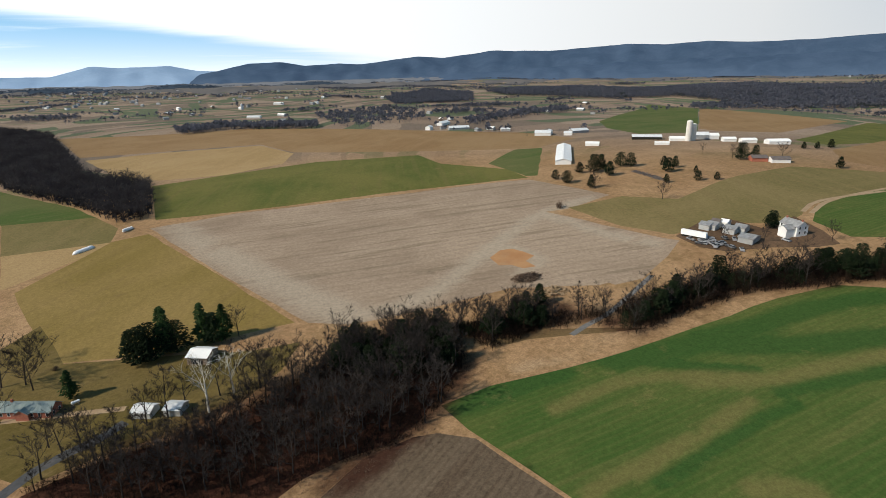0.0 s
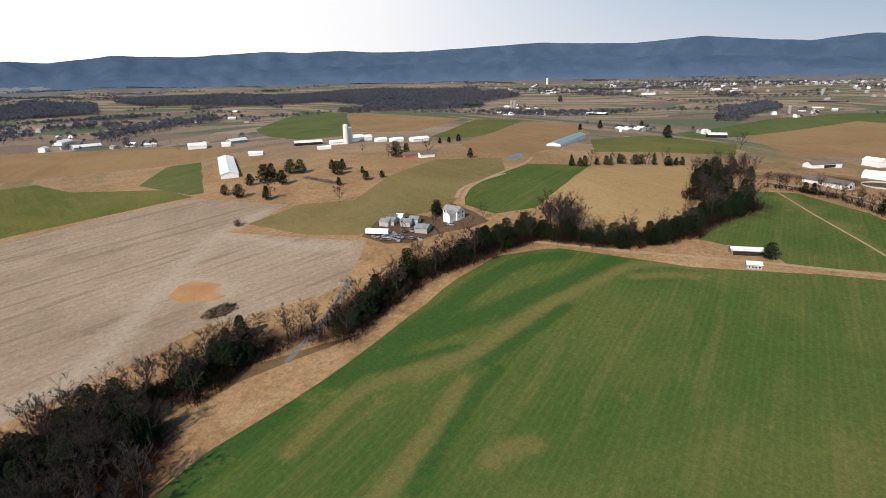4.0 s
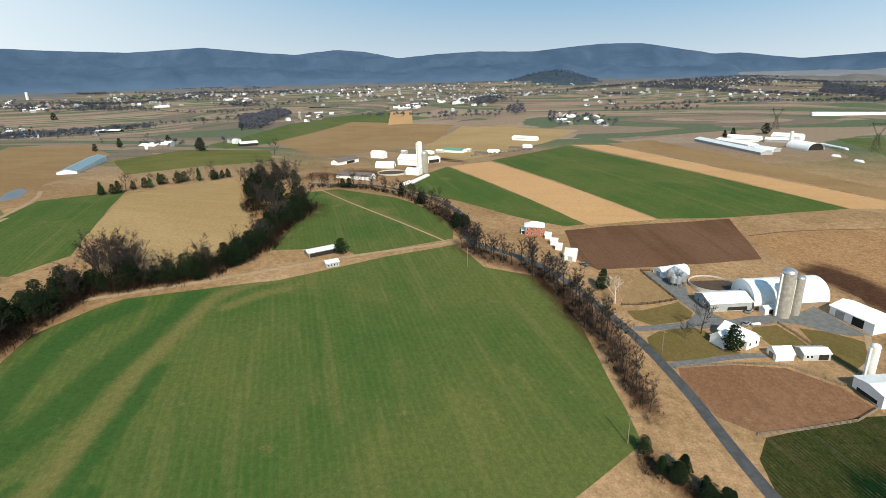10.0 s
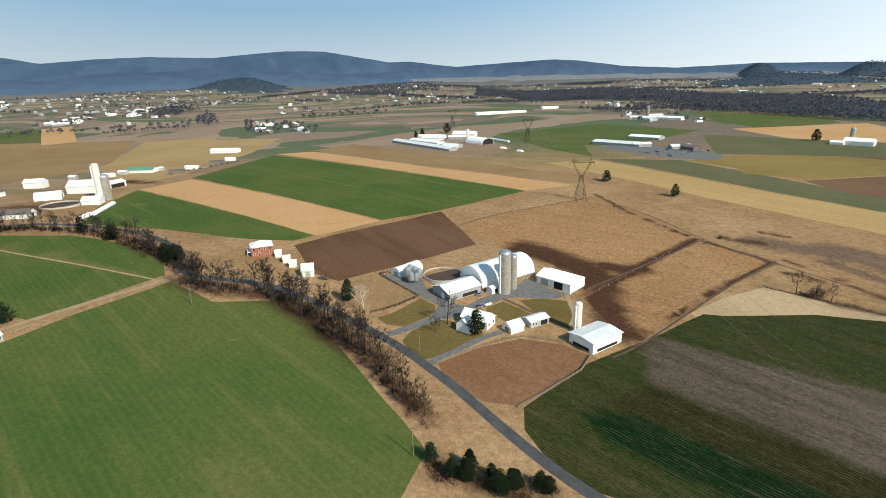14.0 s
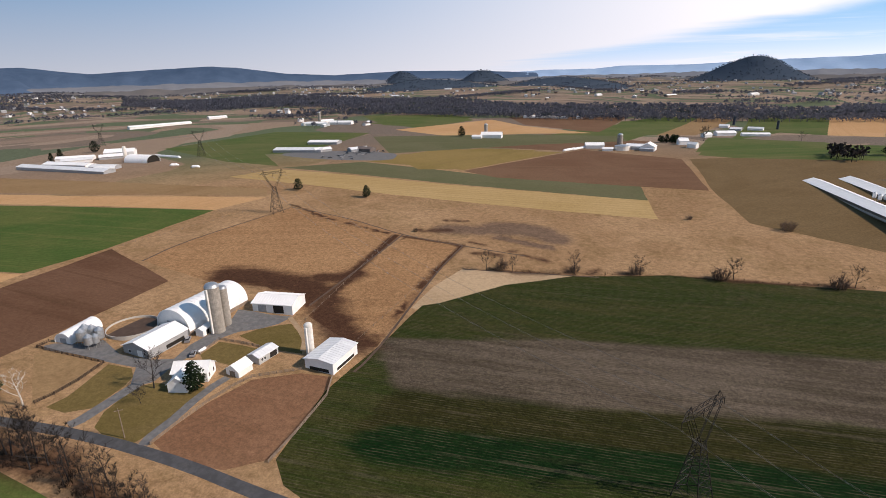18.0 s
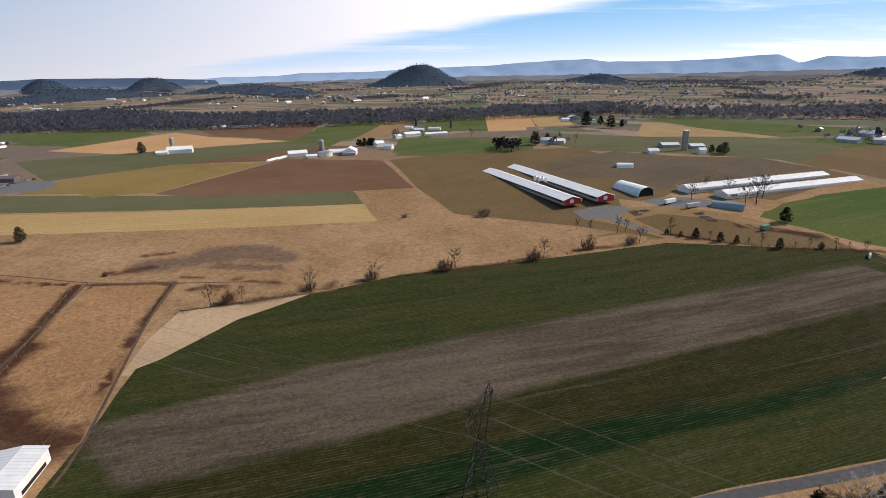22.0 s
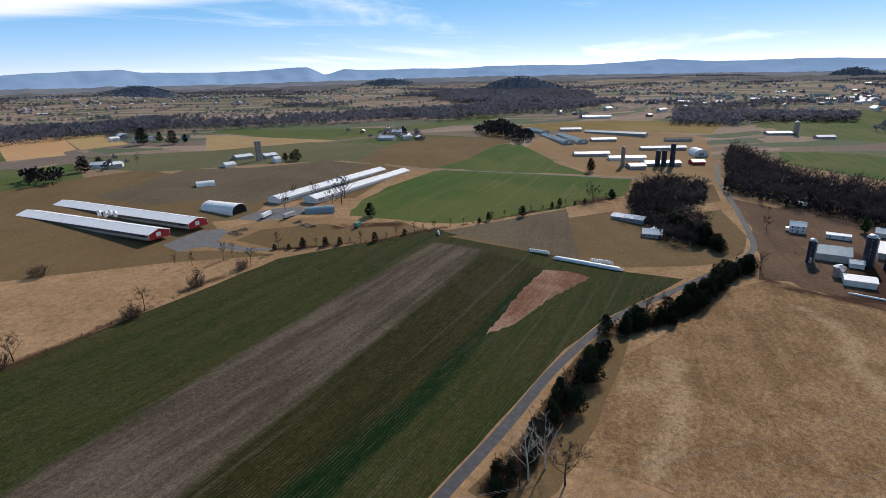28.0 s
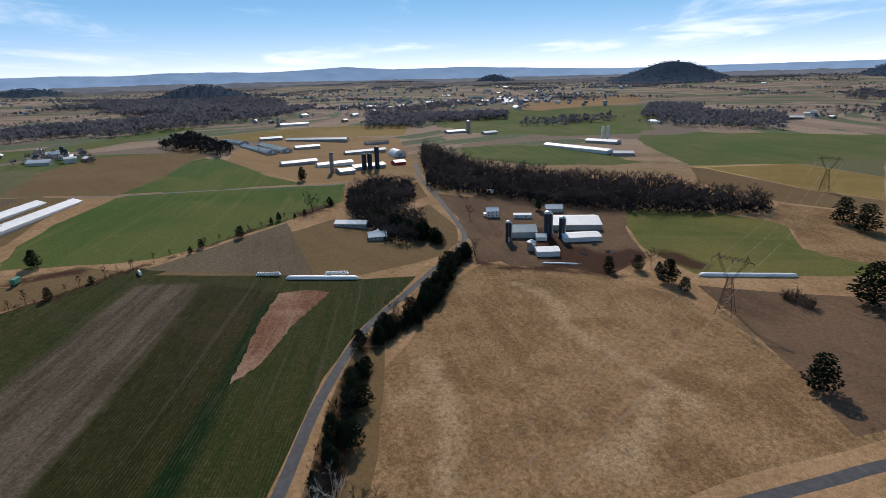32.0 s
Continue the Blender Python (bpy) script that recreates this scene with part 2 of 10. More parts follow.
crop("wheat", (0.05, 0.092, 0.021), (0.09, 0.11, 0.031), (0.18, 0.148, 0.058), 8, 2.6, 0.75, 0.1, grain=0.6, passes=0.2, lush2=(0.034, 0.078, 0.019), worn_tone=(0.15, 0.132, 0.048))
crop("wheat_far", (0.065, 0.1, 0.026), (0.105, 0.115, 0.042), (0.2, 0.15, 0.08), 20, 3, 0.5, 0.02, grain=0.45)
crop("plow_dull", (0.1, 0.074, 0.05), (0.15, 0.115, 0.08), (0.07, 0.046, 0.03), 40, 2.4, 0.5, 0.3, 0.9, 0.4, grain=0.8)
crop("corn_stubble", (0.25, 0.187, 0.135), (0.335, 0.258, 0.19), (0.17, 0.13, 0.09), -5, 6.0, 0.75, 0.14, grain=0.55, passes=0.5, worn_tone=(0.36, 0.3, 0.23), bite=0.36)
crop("hay_pale", (0.34, 0.24, 0.145), (0.44, 0.32, 0.2), (0.22, 0.15, 0.085), 30, 3, 0.5, 0.0, grain=0.5, clumps=0.5)
crop("hay_gold", (0.19, 0.138, 0.042), (0.24, 0.17, 0.062), (0.17, 0.115, 0.055), 60, 5, 0.5, 0.0, grain=0.6)
crop("hay_green", (0.085, 0.1, 0.026), (0.14, 0.13, 0.04), (0.18, 0.13, 0.06), 80, 5, 0.6, 0.0, grain=0.6)
crop("hay_olive", (0.15, 0.125, 0.05), (0.2, 0.155, 0.07), (0.18, 0.125, 0.06), 80, 5, 0.6, 0.0, grain=0.6)
crop("hay_tan", (0.31, 0.21, 0.098), (0.36, 0.25, 0.125), (0.25, 0.165, 0.08), 70, 4, 0.5, 0.04, grain=0.5)
crop("straw_yellow", (0.38, 0.26, 0.11), (0.43, 0.3, 0.14), (0.26, 0.18, 0.075), 3, 6, 0.4, 0.25, grain=0.5)
crop("straw_orange", (0.45, 0.265, 0.125), (0.49, 0.3, 0.15), (0.32, 0.18, 0.075), 78, 4, 0.5, 0.03, grain=0.45)
crop("clay_brown", (0.235, 0.145, 0.07), (0.275, 0.18, 0.092), (0.18, 0.11, 0.055), 60, 4, 0.5, 0.04, grain=0.55)
crop("soil_dark", (0.105, 0.054, 0.031), (0.145, 0.08, 0.049), (0.09, 0.05, 0.027), -3, 2.5, 0.5, 0.1, grain=0.5, passes=0.5)
crop("soil_red", (0.14, 0.076, 0.044), (0.17, 0.1, 0.06), (0.105, 0.058, 0.034), 10, 4, 0.4, 0.05, grain=0.5)
crop("soil_wedge", (0.125, 0.055, 0.03), (0.3, 0.19, 0.13), (0.08, 0.036, 0.02), 6, 2.2, 0.3, 0.12, grain=0.7, passes=0.4, bite=0.5)
crop("hay_grey", (0.1, 0.105, 0.05), (0.125, 0.12, 0.064), (0.14, 0.105, 0.06), 5, 5, 0.5, 0.03, grain=0.5)
crop("farm_brown", (0.1, 0.064, 0.04), (0.15, 0.096, 0.06), (0.062, 0.039, 0.025), 20, 5, 0.5, 0.0, grain=0.9)
crop("hay_brown", (0.135, 0.09, 0.042), (0.16, 0.11, 0.055), (0.12, 0.08, 0.04), 45, 4, 0.5, 0.0, grain=0.6)
crop("fallow_grey", (0.105, 0.083, 0.053), (0.135, 0.105, 0.07), (0.085, 0.06, 0.04), 20, 4, 0.5, 0.0, grain=0.8, bite=0.4, clumps=0.3)
crop("lawn", (0.095, 0.075, 0.022), (0.15, 0.11, 0.042), (0.17, 0.12, 0.06), 30, 3, 0.5, 0.0, grain=0.6)
crop("lot_dirt", (0.165, 0.084, 0.046), (0.21, 0.115, 0.066), (0.14, 0.078, 0.04), 0, 7, 0.5, 0.0, grain=0.6, bite=0.4, clumps=0.35)
crop("pasture_tan", (0.255, 0.142, 0.068), (0.34, 0.2, 0.1), (0.13, 0.072, 0.038), 25, 9, 0.7, 0.0, 0.8, 0.1, grain=0.8, bite=0.45, clumps=0.6)
crop("pasture_brown", (0.17, 0.104, 0.05), (0.26, 0.166, 0.086), (0.11, 0.064, 0.031), 15, 9, 0.8, 0.0, 0.45, 0.12, 2.5, grain=1.0, worn_tone=(0.33, 0.23, 0.135), bite=0.45, clumps=0.45)


def strip_field(name):
    """One long field sown in strips: thin wheat, grey bean stubble, olive and deep green drilled wheat, with drill rows."""
    g = Graph(name, 1.0)
    g.bsdf.inputs["Specular IOR Level"].default_value = 0.06
    p = g.pos()
    broad = g.noise(p, 0.014, 5, 0.6, 0.5)
    streaks = g.noise(g.spin(p, 6, (0.1, 1, 1)), 0.12, 6, 0.7)
    ragged = g.noise(g.spin(p, 6, (0.08, 1, 1)), 0.22, 6, 0.75)
    fine = g.noise(p, 0.6, 6, 0.78)
    speck = g.noise(p, 1.7, 5, 0.8)
    pick = g.step(streaks, 0.36, 0.66)
    col = g.mix(pick, (0.024, 0.034, 0.008), (0.042, 0.042, 0.013))
    for kind, one, two in (("olive", (0.017, 0.019, 0.005), (0.029, 0.027, 0.008)), ("deep", (0.004, 0.017, 0.004), (0.007, 0.02, 0.005)), ("bean", (0.058, 0.045, 0.031), (0.115, 0.092, 0.069))):
        edge = g.step(g.blend(g.attr(kind), ragged), 0.15, 0.85)
        col = g.mix(edge, col, g.mix(pick, one, two))
    row = g.wave(g.spin(p, 6), 0.314 / 1.2, 1.2, 3.0)
    thin_rows = g.n.new("ShaderNodeMath")
    thin_rows.operation = "MULTIPLY"
    g.l.new(g.step(row, 0.55, 0.95, 0.65), thin_rows.inputs[0])
    g.l.new(g.step(g.noise(g.spin(p, 6, (0.3, 1, 1)), 0.4, 5, 0.75), 0.4, 0.68), thin_rows.inputs[1])
    col = g.mix(thin_rows.outputs[0], col, (0.085, 0.072, 0.042))
    lines = g.noise(g.spin(p, 6, (0.012, 1, 1)), 0.3, 3, 0.6)
    col = g.mix(g.step(lines, 0.6, 0.7, 0.35), col, (0.09, 0.075, 0.05))
    col = g.mix(g.step(lines, 0.42, 0.3, 0.3), col, (0.02, 0.022, 0.01))
    col = g.mix(g.step(broad, 0.58, 0.72, 0.35), col, (0.055, 0.043, 0.026))
    col = g.mix(g.step(g.blend(g.attr("mud"), ragged), 0.12, 0.95, 0.85), col, (0.06, 0.029, 0.018))
    col = g.mix(0.9, col, g.mix(g.step(fine, 0.25, 0.75), (0.58,) * 3, (1.42,) * 3), "MULTIPLY")
    col = g.mix(0.8, col, g.mix(g.step(speck, 0.3, 0.72), (0.55,) * 3, (1.5,) * 3), "MULTIPLY")
    g.bump(g.mix(0.5, fine, row), 0.25, 0.5)
    return g.done(col)


strip_field("wheat_thin")
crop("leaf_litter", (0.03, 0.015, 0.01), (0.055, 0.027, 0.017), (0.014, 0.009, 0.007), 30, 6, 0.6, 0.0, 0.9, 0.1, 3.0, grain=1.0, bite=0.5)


def ground_material():
    """Dry winter grass near by; far off a patchwork of hay, wheat, straw and woodland floor."""
    g = Graph("dry_grass", 1.0)
    g.bsdf.inputs["Specular IOR Level"].default_value = 0.06
    p = g.pos()
    broad = g.noise(p, 0.012, 6, 0.65, 0.6)
    tuft = g.noise(p, 0.35, 7, 0.78)
    col = g.mix(g.step(broad, 0.36, 0.66), (0.28, 0.172, 0.09), (0.37, 0.238, 0.132))
    col = g.mix(g.step(g.noise(p, 0.035, 8, 0.75), 0.44, 0.7, 0.55), col, (0.19, 0.125, 0.055))
    cells = g.n.new("ShaderNodeTexVoronoi")
    cells.distance = "CHEBYCHEV"
    cells.inputs["Scale"].default_value, cells.inputs["Randomness"].default_value = 1.0, 0.85
    g.l.new(g.spin(p, 24, (0.0062, 0.0036, 1)), cells.inputs["Vector"])
    pick = g.n.new("ShaderNodeSeparateColor")
    g.l.new(cells.outputs["Color"], pick.inputs[0])
    ramp = g.n.new("ShaderNodeValToRGB")
    ramp.color_ramp.interpolation = "CONSTANT"
    # crop tones greyed and paled, so that the colour carries distance haze
    shades = ((0.0, (0.24, 0.178, 0.135)), (0.16, (0.11, 0.13, 0.08)), (0.32, (0.29, 0.22, 0.165)), (0.48, (0.18, 0.14, 0.11)), (0.64, (0.105, 0.13, 0.075)), (0.78, (0.27, 0.2, 0.145)), (0.9, (0.17, 0.135, 0.11)))
    while len(ramp.color_ramp.elements) < len(shades):
        ramp.color_ramp.elements.new(0.5)
    for el, (at, c) in zip(ramp.color_ramp.elements, shades):
        el.position, el.color = at, (*c, 1)
    g.l.new(pick.outputs[0], ramp.inputs[0])
    col = g.mix(g.attr("far"), col, ramp.outputs[0])
    ragged = g.noise(p, 0.14, 7, 0.72)
    col = g.mix(g.step(g.blend(g.attr("worn"), ragged), 0.2, 0.85, 0.8), col, (0.36, 0.25, 0.15))
    col = g.mix(g.step(g.blend(g.attr("wet"), ragged), 0.2, 0.9, 0.75), col, (0.115, 0.08, 0.064))
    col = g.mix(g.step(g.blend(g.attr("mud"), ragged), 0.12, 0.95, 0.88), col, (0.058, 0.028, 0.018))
    col = g.mix(0.9, col, g.mix(g.step(tuft, 0.28, 0.72), (0.66, 0.65, 0.63), (1.28, 1.28, 1.28)), "MULTIPLY")
    col = g.mix(0.6, col, g.mix(g.step(g.noise(p, 1.5, 5, 0.8), 0.3, 0.72), (0.62, 0.62, 0.62), (1.4, 1.4, 1.4)), "MULTIPLY")
    g.bump(tuft, 0.35, 0.6)
    return g.done(col)


ground_material()


def surface(name, c1, c2, scale=1.0, rough=0.8, metal=0.0, lo=0.35, hi=0.7, dirt=None, bump=0.0, spread=0.0, spec=None, thin=0.0):
    """A built surface: two tones at one scale, a finer grain, and stains."""
    g = Graph(name, rough, metal)
    if spec is not None:
        g.bsdf.inputs["Specular IOR Level"].default_value = spec
    p = g.pos()
    col = g.mix(g.step(g.noise(p, scale, 5, 0.6), lo, hi), c1, c2)
    if dirt:
        col = g.mix(g.step(g.noise(p, scale * 0.3, 6, 0.7), 0.52, 0.75, 0.6), col, dirt)
    grain = g.noise(p, scale * 9, 3, 0.6)
    col = g.mix(0.3, col, g.mix(grain, (0.7, 0.7, 0.7), (1.3, 1.3, 1.3)), "MULTIPLY")
    if spread:
        col = g.mix(spread, col, g.mix(g.each(), (0.3, 0.3, 0.3), (1.7, 1.7, 1.7)), "MULTIPLY")
    if bump:
        g.bump(grain, bump)
    if thin:
        return g.see_through(col, thin)
    return g.done(col)


surface("asphalt", (0.055, 0.056, 0.06), (0.078, 0.079, 0.084), 0.4, 0.85, dirt=(0.13, 0.125, 0.12))
surface("gravel", (0.12, 0.12, 0.124), (0.17, 0.168, 0.165), 0.5, 0.95, dirt=(0.18, 0.15, 0.12), bump=0.05)
surface("dirt", (0.3, 0.21, 0.125), (0.36, 0.26, 0.165), 0.3, 0.95, dirt=(0.23, 0.16, 0.09), bump=0.05)
surface("orange_clay", (0.4, 0.22, 0.1), (0.34, 0.17, 0.075), 0.1, 0.95, dirt=(0.3, 0.2, 0.12), bump=0.1)
surface("water", (0.1, 0.11, 0.12), (0.13, 0.14, 0.15), 0.05, 0.35, spec=0.5)
surface("mud", (0.07, 0.045, 0.032), (0.1, 0.065, 0.045), 0.3, 0.75)
surface("roof_white", (0.88, 0.88, 0.87), (0.93, 0.93, 0.92), 0.25, 0.5, dirt=(0.78, 0.76, 0.74), spec=0.4)
surface("roof_grey", (0.66, 0.68, 0.7), (0.76, 0.78, 0.79), 0.3, 0.5, 0.0, dirt=(0.62, 0.62, 0.62), spec=0.4)
surface("roof_blue", (0.2, 0.29, 0.34), (0.26, 0.34, 0.38), 0.3, 0.5, 0.1, dirt=(0.2, 0.23, 0.25))
surface("roof_tin", (0.28, 0.28, 0.28), (0.4, 0.4, 0.4), 0.5, 0.5, 0.3, dirt=(0.25, 0.16, 0.11))
surface("roof_dark", (0.12, 0.105, 0.1), (0.17, 0.14, 0.13), 0.4, 0.8)
surface("roof_green", (0.1, 0.26, 0.19), (0.13, 0.3, 0.22), 0.4, 0.6)
surface("roof_shingle", (0.2, 0.25, 0.25), (0.26, 0.31, 0.3), 0.6, 0.9, dirt=(0.17, 0.18, 0.18))
surface("wall_white", (0.74, 0.74, 0.73), (0.82, 0.82, 0.81), 0.3, 0.7, dirt=(0.66, 0.62, 0.56))
surface("wall_grey", (0.3, 0.31, 0.32), (0.36, 0.365, 0.37), 0.4, 0.75, dirt=(0.27, 0.25, 0.23))
surface("wall_red", (0.38, 0.03, 0.03), (0.45, 0.045, 0.04), 0.4, 0.7, dirt=(0.25, 0.05, 0.04))
surface("wall_brick", (0.32, 0.11, 0.07), (0.38, 0.15, 0.1), 1.5, 0.9, dirt=(0.26, 0.1, 0.075))
surface("wall_tin", (0.45, 0.47, 0.48), (0.55, 0.56, 0.56), 0.4, 0.5, 0.3, dirt=(0.33, 0.27, 0.22))
surface("wood_dark", (0.05, 0.032, 0.022), (0.085, 0.056, 0.04), 0.8, 0.9)
surface("wood_old", (0.2, 0.15, 0.11), (0.28, 0.22, 0.17), 0.8, 0.9, dirt=(0.13, 0.1, 0.08))
surface("concrete", (0.42, 0.4, 0.36), (0.5, 0.48, 0.44), 0.6, 0.9, dirt=(0.3, 0.27, 0.23), bump=0.02)
surface("silo_stave", (0.26, 0.24, 0.21), (0.36, 0.33, 0.29), 0.7, 0.9, dirt=(0.22, 0.19, 0.16), bump=0.03)
surface("silo_white", (0.62, 0.6, 0.56), (0.72, 0.7, 0.66), 0.6, 0.8, dirt=(0.46, 0.43, 0.38))
surface("silo_blue", (0.028, 0.038, 0.06), (0.04, 0.05, 0.075), 0.6, 0.35, 0.1)
surface("steel", (0.45, 0.47, 0.49), (0.55, 0.57, 0.58), 0.8, 0.35, 0.7)
surface("steel_dark", (0.022, 0.02, 0.019), (0.036, 0.032, 0.03), 2.0, 0.6, 0.3)
surface("glass_dark", (0.025, 0.03, 0.035), (0.035, 0.04, 0.045), 1.0, 0.12, spec=0.5)
# near-black panels in this tone stand for the shade inside open bays
surface("interior_shade", (0.02, 0.018, 0.016), (0.03, 0.026, 0.022), 1.0, 0.95)
surface("plastic_white", (0.84, 0.84, 0.84), (0.9, 0.9, 0.89), 0.4, 0.45, spec=0.8, dirt=(0.7, 0.68, 0.64))
surface("car_paint", (0.2, 0.2, 0.21), (0.24, 0.24, 0.25), 0.3, 0.3, spread=1.0, spec=0.5)
surface("paint_green", (0.03, 0.3, 0.12), (0.04, 0.34, 0.15), 0.8, 0.5)
surface("rubber", (0.02, 0.02, 0.02), (0.03, 0.03, 0.03), 2.0, 0.9)
surface("bark", (0.025, 0.021, 0.019), (0.05, 0.042, 0.037), 0.8, 0.95, spread=0.45)
surface("bark_pale", (0.5, 0.46, 0.4), (0.62, 0.58, 0.52), 0.6, 0.9, dirt=(0.3, 0.26, 0.22))
surface("twigs", (0.023, 0.019, 0.017), (0.05, 0.041, 0.037), 0.5, 0.95, spread=0.55)
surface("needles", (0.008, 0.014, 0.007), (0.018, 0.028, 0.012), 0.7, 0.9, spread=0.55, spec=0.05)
surface("needles_pine", (0.018, 0.036, 0.012), (0.034, 0.056, 0.018), 0.7, 0.9, spread=0.4, spec=0.05)
surface("brush", (0.1, 0.066, 0.047), (0.16, 0.112, 0.08), 0.4, 0.95, spread=0.6)
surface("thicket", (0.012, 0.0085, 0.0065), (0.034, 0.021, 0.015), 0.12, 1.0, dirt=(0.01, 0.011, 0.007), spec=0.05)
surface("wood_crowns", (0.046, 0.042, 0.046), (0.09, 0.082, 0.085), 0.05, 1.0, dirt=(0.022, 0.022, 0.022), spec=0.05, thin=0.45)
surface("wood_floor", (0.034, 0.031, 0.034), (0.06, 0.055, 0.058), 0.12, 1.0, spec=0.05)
surface("wire", (0.24, 0.24, 0.24), (0.3, 0.3, 0.3), 1.0, 0.5, 0.3)


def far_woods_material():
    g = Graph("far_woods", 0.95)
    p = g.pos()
    # bluish-grey crowns: the haze of distance is put into their colour
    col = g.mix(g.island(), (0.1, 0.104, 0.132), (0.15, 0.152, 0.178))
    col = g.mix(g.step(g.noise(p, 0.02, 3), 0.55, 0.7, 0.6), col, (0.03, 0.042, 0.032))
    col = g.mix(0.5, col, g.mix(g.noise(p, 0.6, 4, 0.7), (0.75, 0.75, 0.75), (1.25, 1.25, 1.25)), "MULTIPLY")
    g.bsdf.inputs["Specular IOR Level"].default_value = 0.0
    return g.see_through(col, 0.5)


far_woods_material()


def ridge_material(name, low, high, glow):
    """Wooded mountains far off, a backdrop: mottled forest, with haze painted as blue, paler feet and glow."""
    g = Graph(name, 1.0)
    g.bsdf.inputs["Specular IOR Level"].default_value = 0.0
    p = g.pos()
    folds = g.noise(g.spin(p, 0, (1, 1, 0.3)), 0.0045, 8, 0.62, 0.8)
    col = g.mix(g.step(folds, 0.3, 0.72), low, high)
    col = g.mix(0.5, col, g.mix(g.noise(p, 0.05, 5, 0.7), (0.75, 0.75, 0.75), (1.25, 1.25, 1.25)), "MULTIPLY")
    # haze round the foot, painted as a paler tone at low heights
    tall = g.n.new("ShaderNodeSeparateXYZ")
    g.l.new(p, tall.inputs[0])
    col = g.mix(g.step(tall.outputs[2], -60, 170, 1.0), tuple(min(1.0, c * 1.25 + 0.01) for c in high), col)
    # emission lifts the slopes like haze; they are no light source
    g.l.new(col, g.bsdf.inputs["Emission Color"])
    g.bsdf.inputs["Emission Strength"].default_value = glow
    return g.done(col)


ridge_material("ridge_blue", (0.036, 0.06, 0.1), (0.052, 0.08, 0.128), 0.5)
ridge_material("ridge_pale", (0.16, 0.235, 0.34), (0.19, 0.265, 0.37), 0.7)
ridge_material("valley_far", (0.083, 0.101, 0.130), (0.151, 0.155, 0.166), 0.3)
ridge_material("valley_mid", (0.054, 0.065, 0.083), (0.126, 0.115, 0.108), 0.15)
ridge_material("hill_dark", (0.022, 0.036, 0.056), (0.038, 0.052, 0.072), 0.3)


# ---------------------------------------------------------------- building blocks
K = 160 / 140


def ground_z(x, y):
    """Height of the rolling farmland; works on numbers and arrays."""
    x, y = np.asarray(x, float) / K, np.asarray(y, float) / K
    r = np.hypot(x, y)
    a, b = 450 * np.tanh(x / 450), 450 * np.tanh(y / 450)
    near = -1.25 + 0.0533 * a + 0.0037 * b + (0.0576 * a * b + 0.0448 * a * a + 0.0751 * b * b) / 450
    w = 1 / (1 + (r / 520) ** 4)
    s = np.clip((r - 550) / 900, 0, 1)
    s = s * s * (3 - 2 * s)
    roll = s * (9 * np.sin(x / 330 + 1) * np.sin(y / 280 + 0.5) + 6 * np.sin(x / 190 + y / 240 + 2) + 4 * np.sin(x / 120 - y / 150))
    return K * (near * w + (1 - w) * (10 + 0.008 * r) + roll)


def gz(x, y):
    return float(ground_z(x, y))


def mesh_of(name, bm, material):
    me = bpy.data.meshes.new(name)
    bm.to_mesh(me)
    bm.free()
    me.materials.append(MATS[material])
    return me


def part(name, bm, material, parent=None, label="", m=None):
    """Links a bmesh (or a ready mesh) as one object under a thing or part."""
    me = bm if isinstance(bm, bpy.types.Mesh) else mesh_of(name, bm, material)
    ob = new(name, me)
    if parent is not None:
        ob.parent = parent
    if m is not None:
        ob.matrix_basis = m
    if label:
        ob["label"] = label
    return ob


def thing(name, x, y, turn, label, category, group="", z=None, kind=""):
    ob = new(name)
    ob.matrix_basis = pose(x, y, gz(x, y) if z is None else z, 0, 0, turn)
    return tagged(ob, label, category, group, kind)


def box(bm, x0, x1, y0, y1, z0, z1, bevel=0.0):
    made = bmesh.ops.create_cube(bm, size=1)["verts"]
    for v in made:
        v.co = Vector((x0 + (v.co.x + 0.5) * (x1 - x0), y0 + (v.co.y + 0.5) * (y1 - y0), z0 + (v.co.z + 0.5) * (z1 - z0)))
    if bevel:
        edges = list({e for v in made for e in v.link_edges})
        bmesh.ops.bevel(bm, geom=edges, offset=bevel, segments=1, affect="EDGES")
    return bm


def boxes(*specs, bevel=0.0):
    bm = bmesh.new()
    for s in specs:
        box(bm, *s, bevel=bevel)
    return bm


def tube(bm, a, b, r0, r1, sides=6, cap=False):
    """A tapered rod from a to b."""
    a, b = Vector(a), Vector(b)
    d = (b - a)
    q = d.to_track_quat("Z", "Y").to_matrix()
    rings = []
    for c, r in ((a, r0), (b, r1)):
        rings.append([bm.verts.new(c + q @ Vector((r * math.cos(2 * math.pi * i / sides), r * math.sin(2 * math.pi * i / sides), 0))) for i in range(sides)])
    for i in range(sides):
        j = (i + 1) % sides
        bm.faces.new((rings[0][i], rings[0][j], rings[1][j], rings[1][i]))
    if cap:
        bm.faces.new(rings[1])
        bm.faces.new(list(reversed(rings[0])))
    return bm


def lathe(profile, sides=24):
    """A turned body from (radius, height) pairs."""
    bm = bmesh.new()
    rings = []
    for r, z in profile:
        if r < 1e-4:
            rings.append([bm.verts.new((0, 0, z))])
        else:
            rings.append([bm.verts.new((r * math.cos(2 * math.pi * i / sides), r * math.sin(2 * math.pi * i / sides), z)) for i in range(sides)])
    for lo, hi in zip(rings, rings[1:]):
        for i in range(sides):
            j = (i + 1) % sides
            if len(lo) == 1:
                bm.faces.new((lo[0], hi[j], hi[i]))
            elif len(hi) == 1:
                bm.faces.new((lo[i], lo[j], hi[0]))
            else:
                bm.faces.new((lo[i], lo[j], hi[j], hi[i]))
    return bm


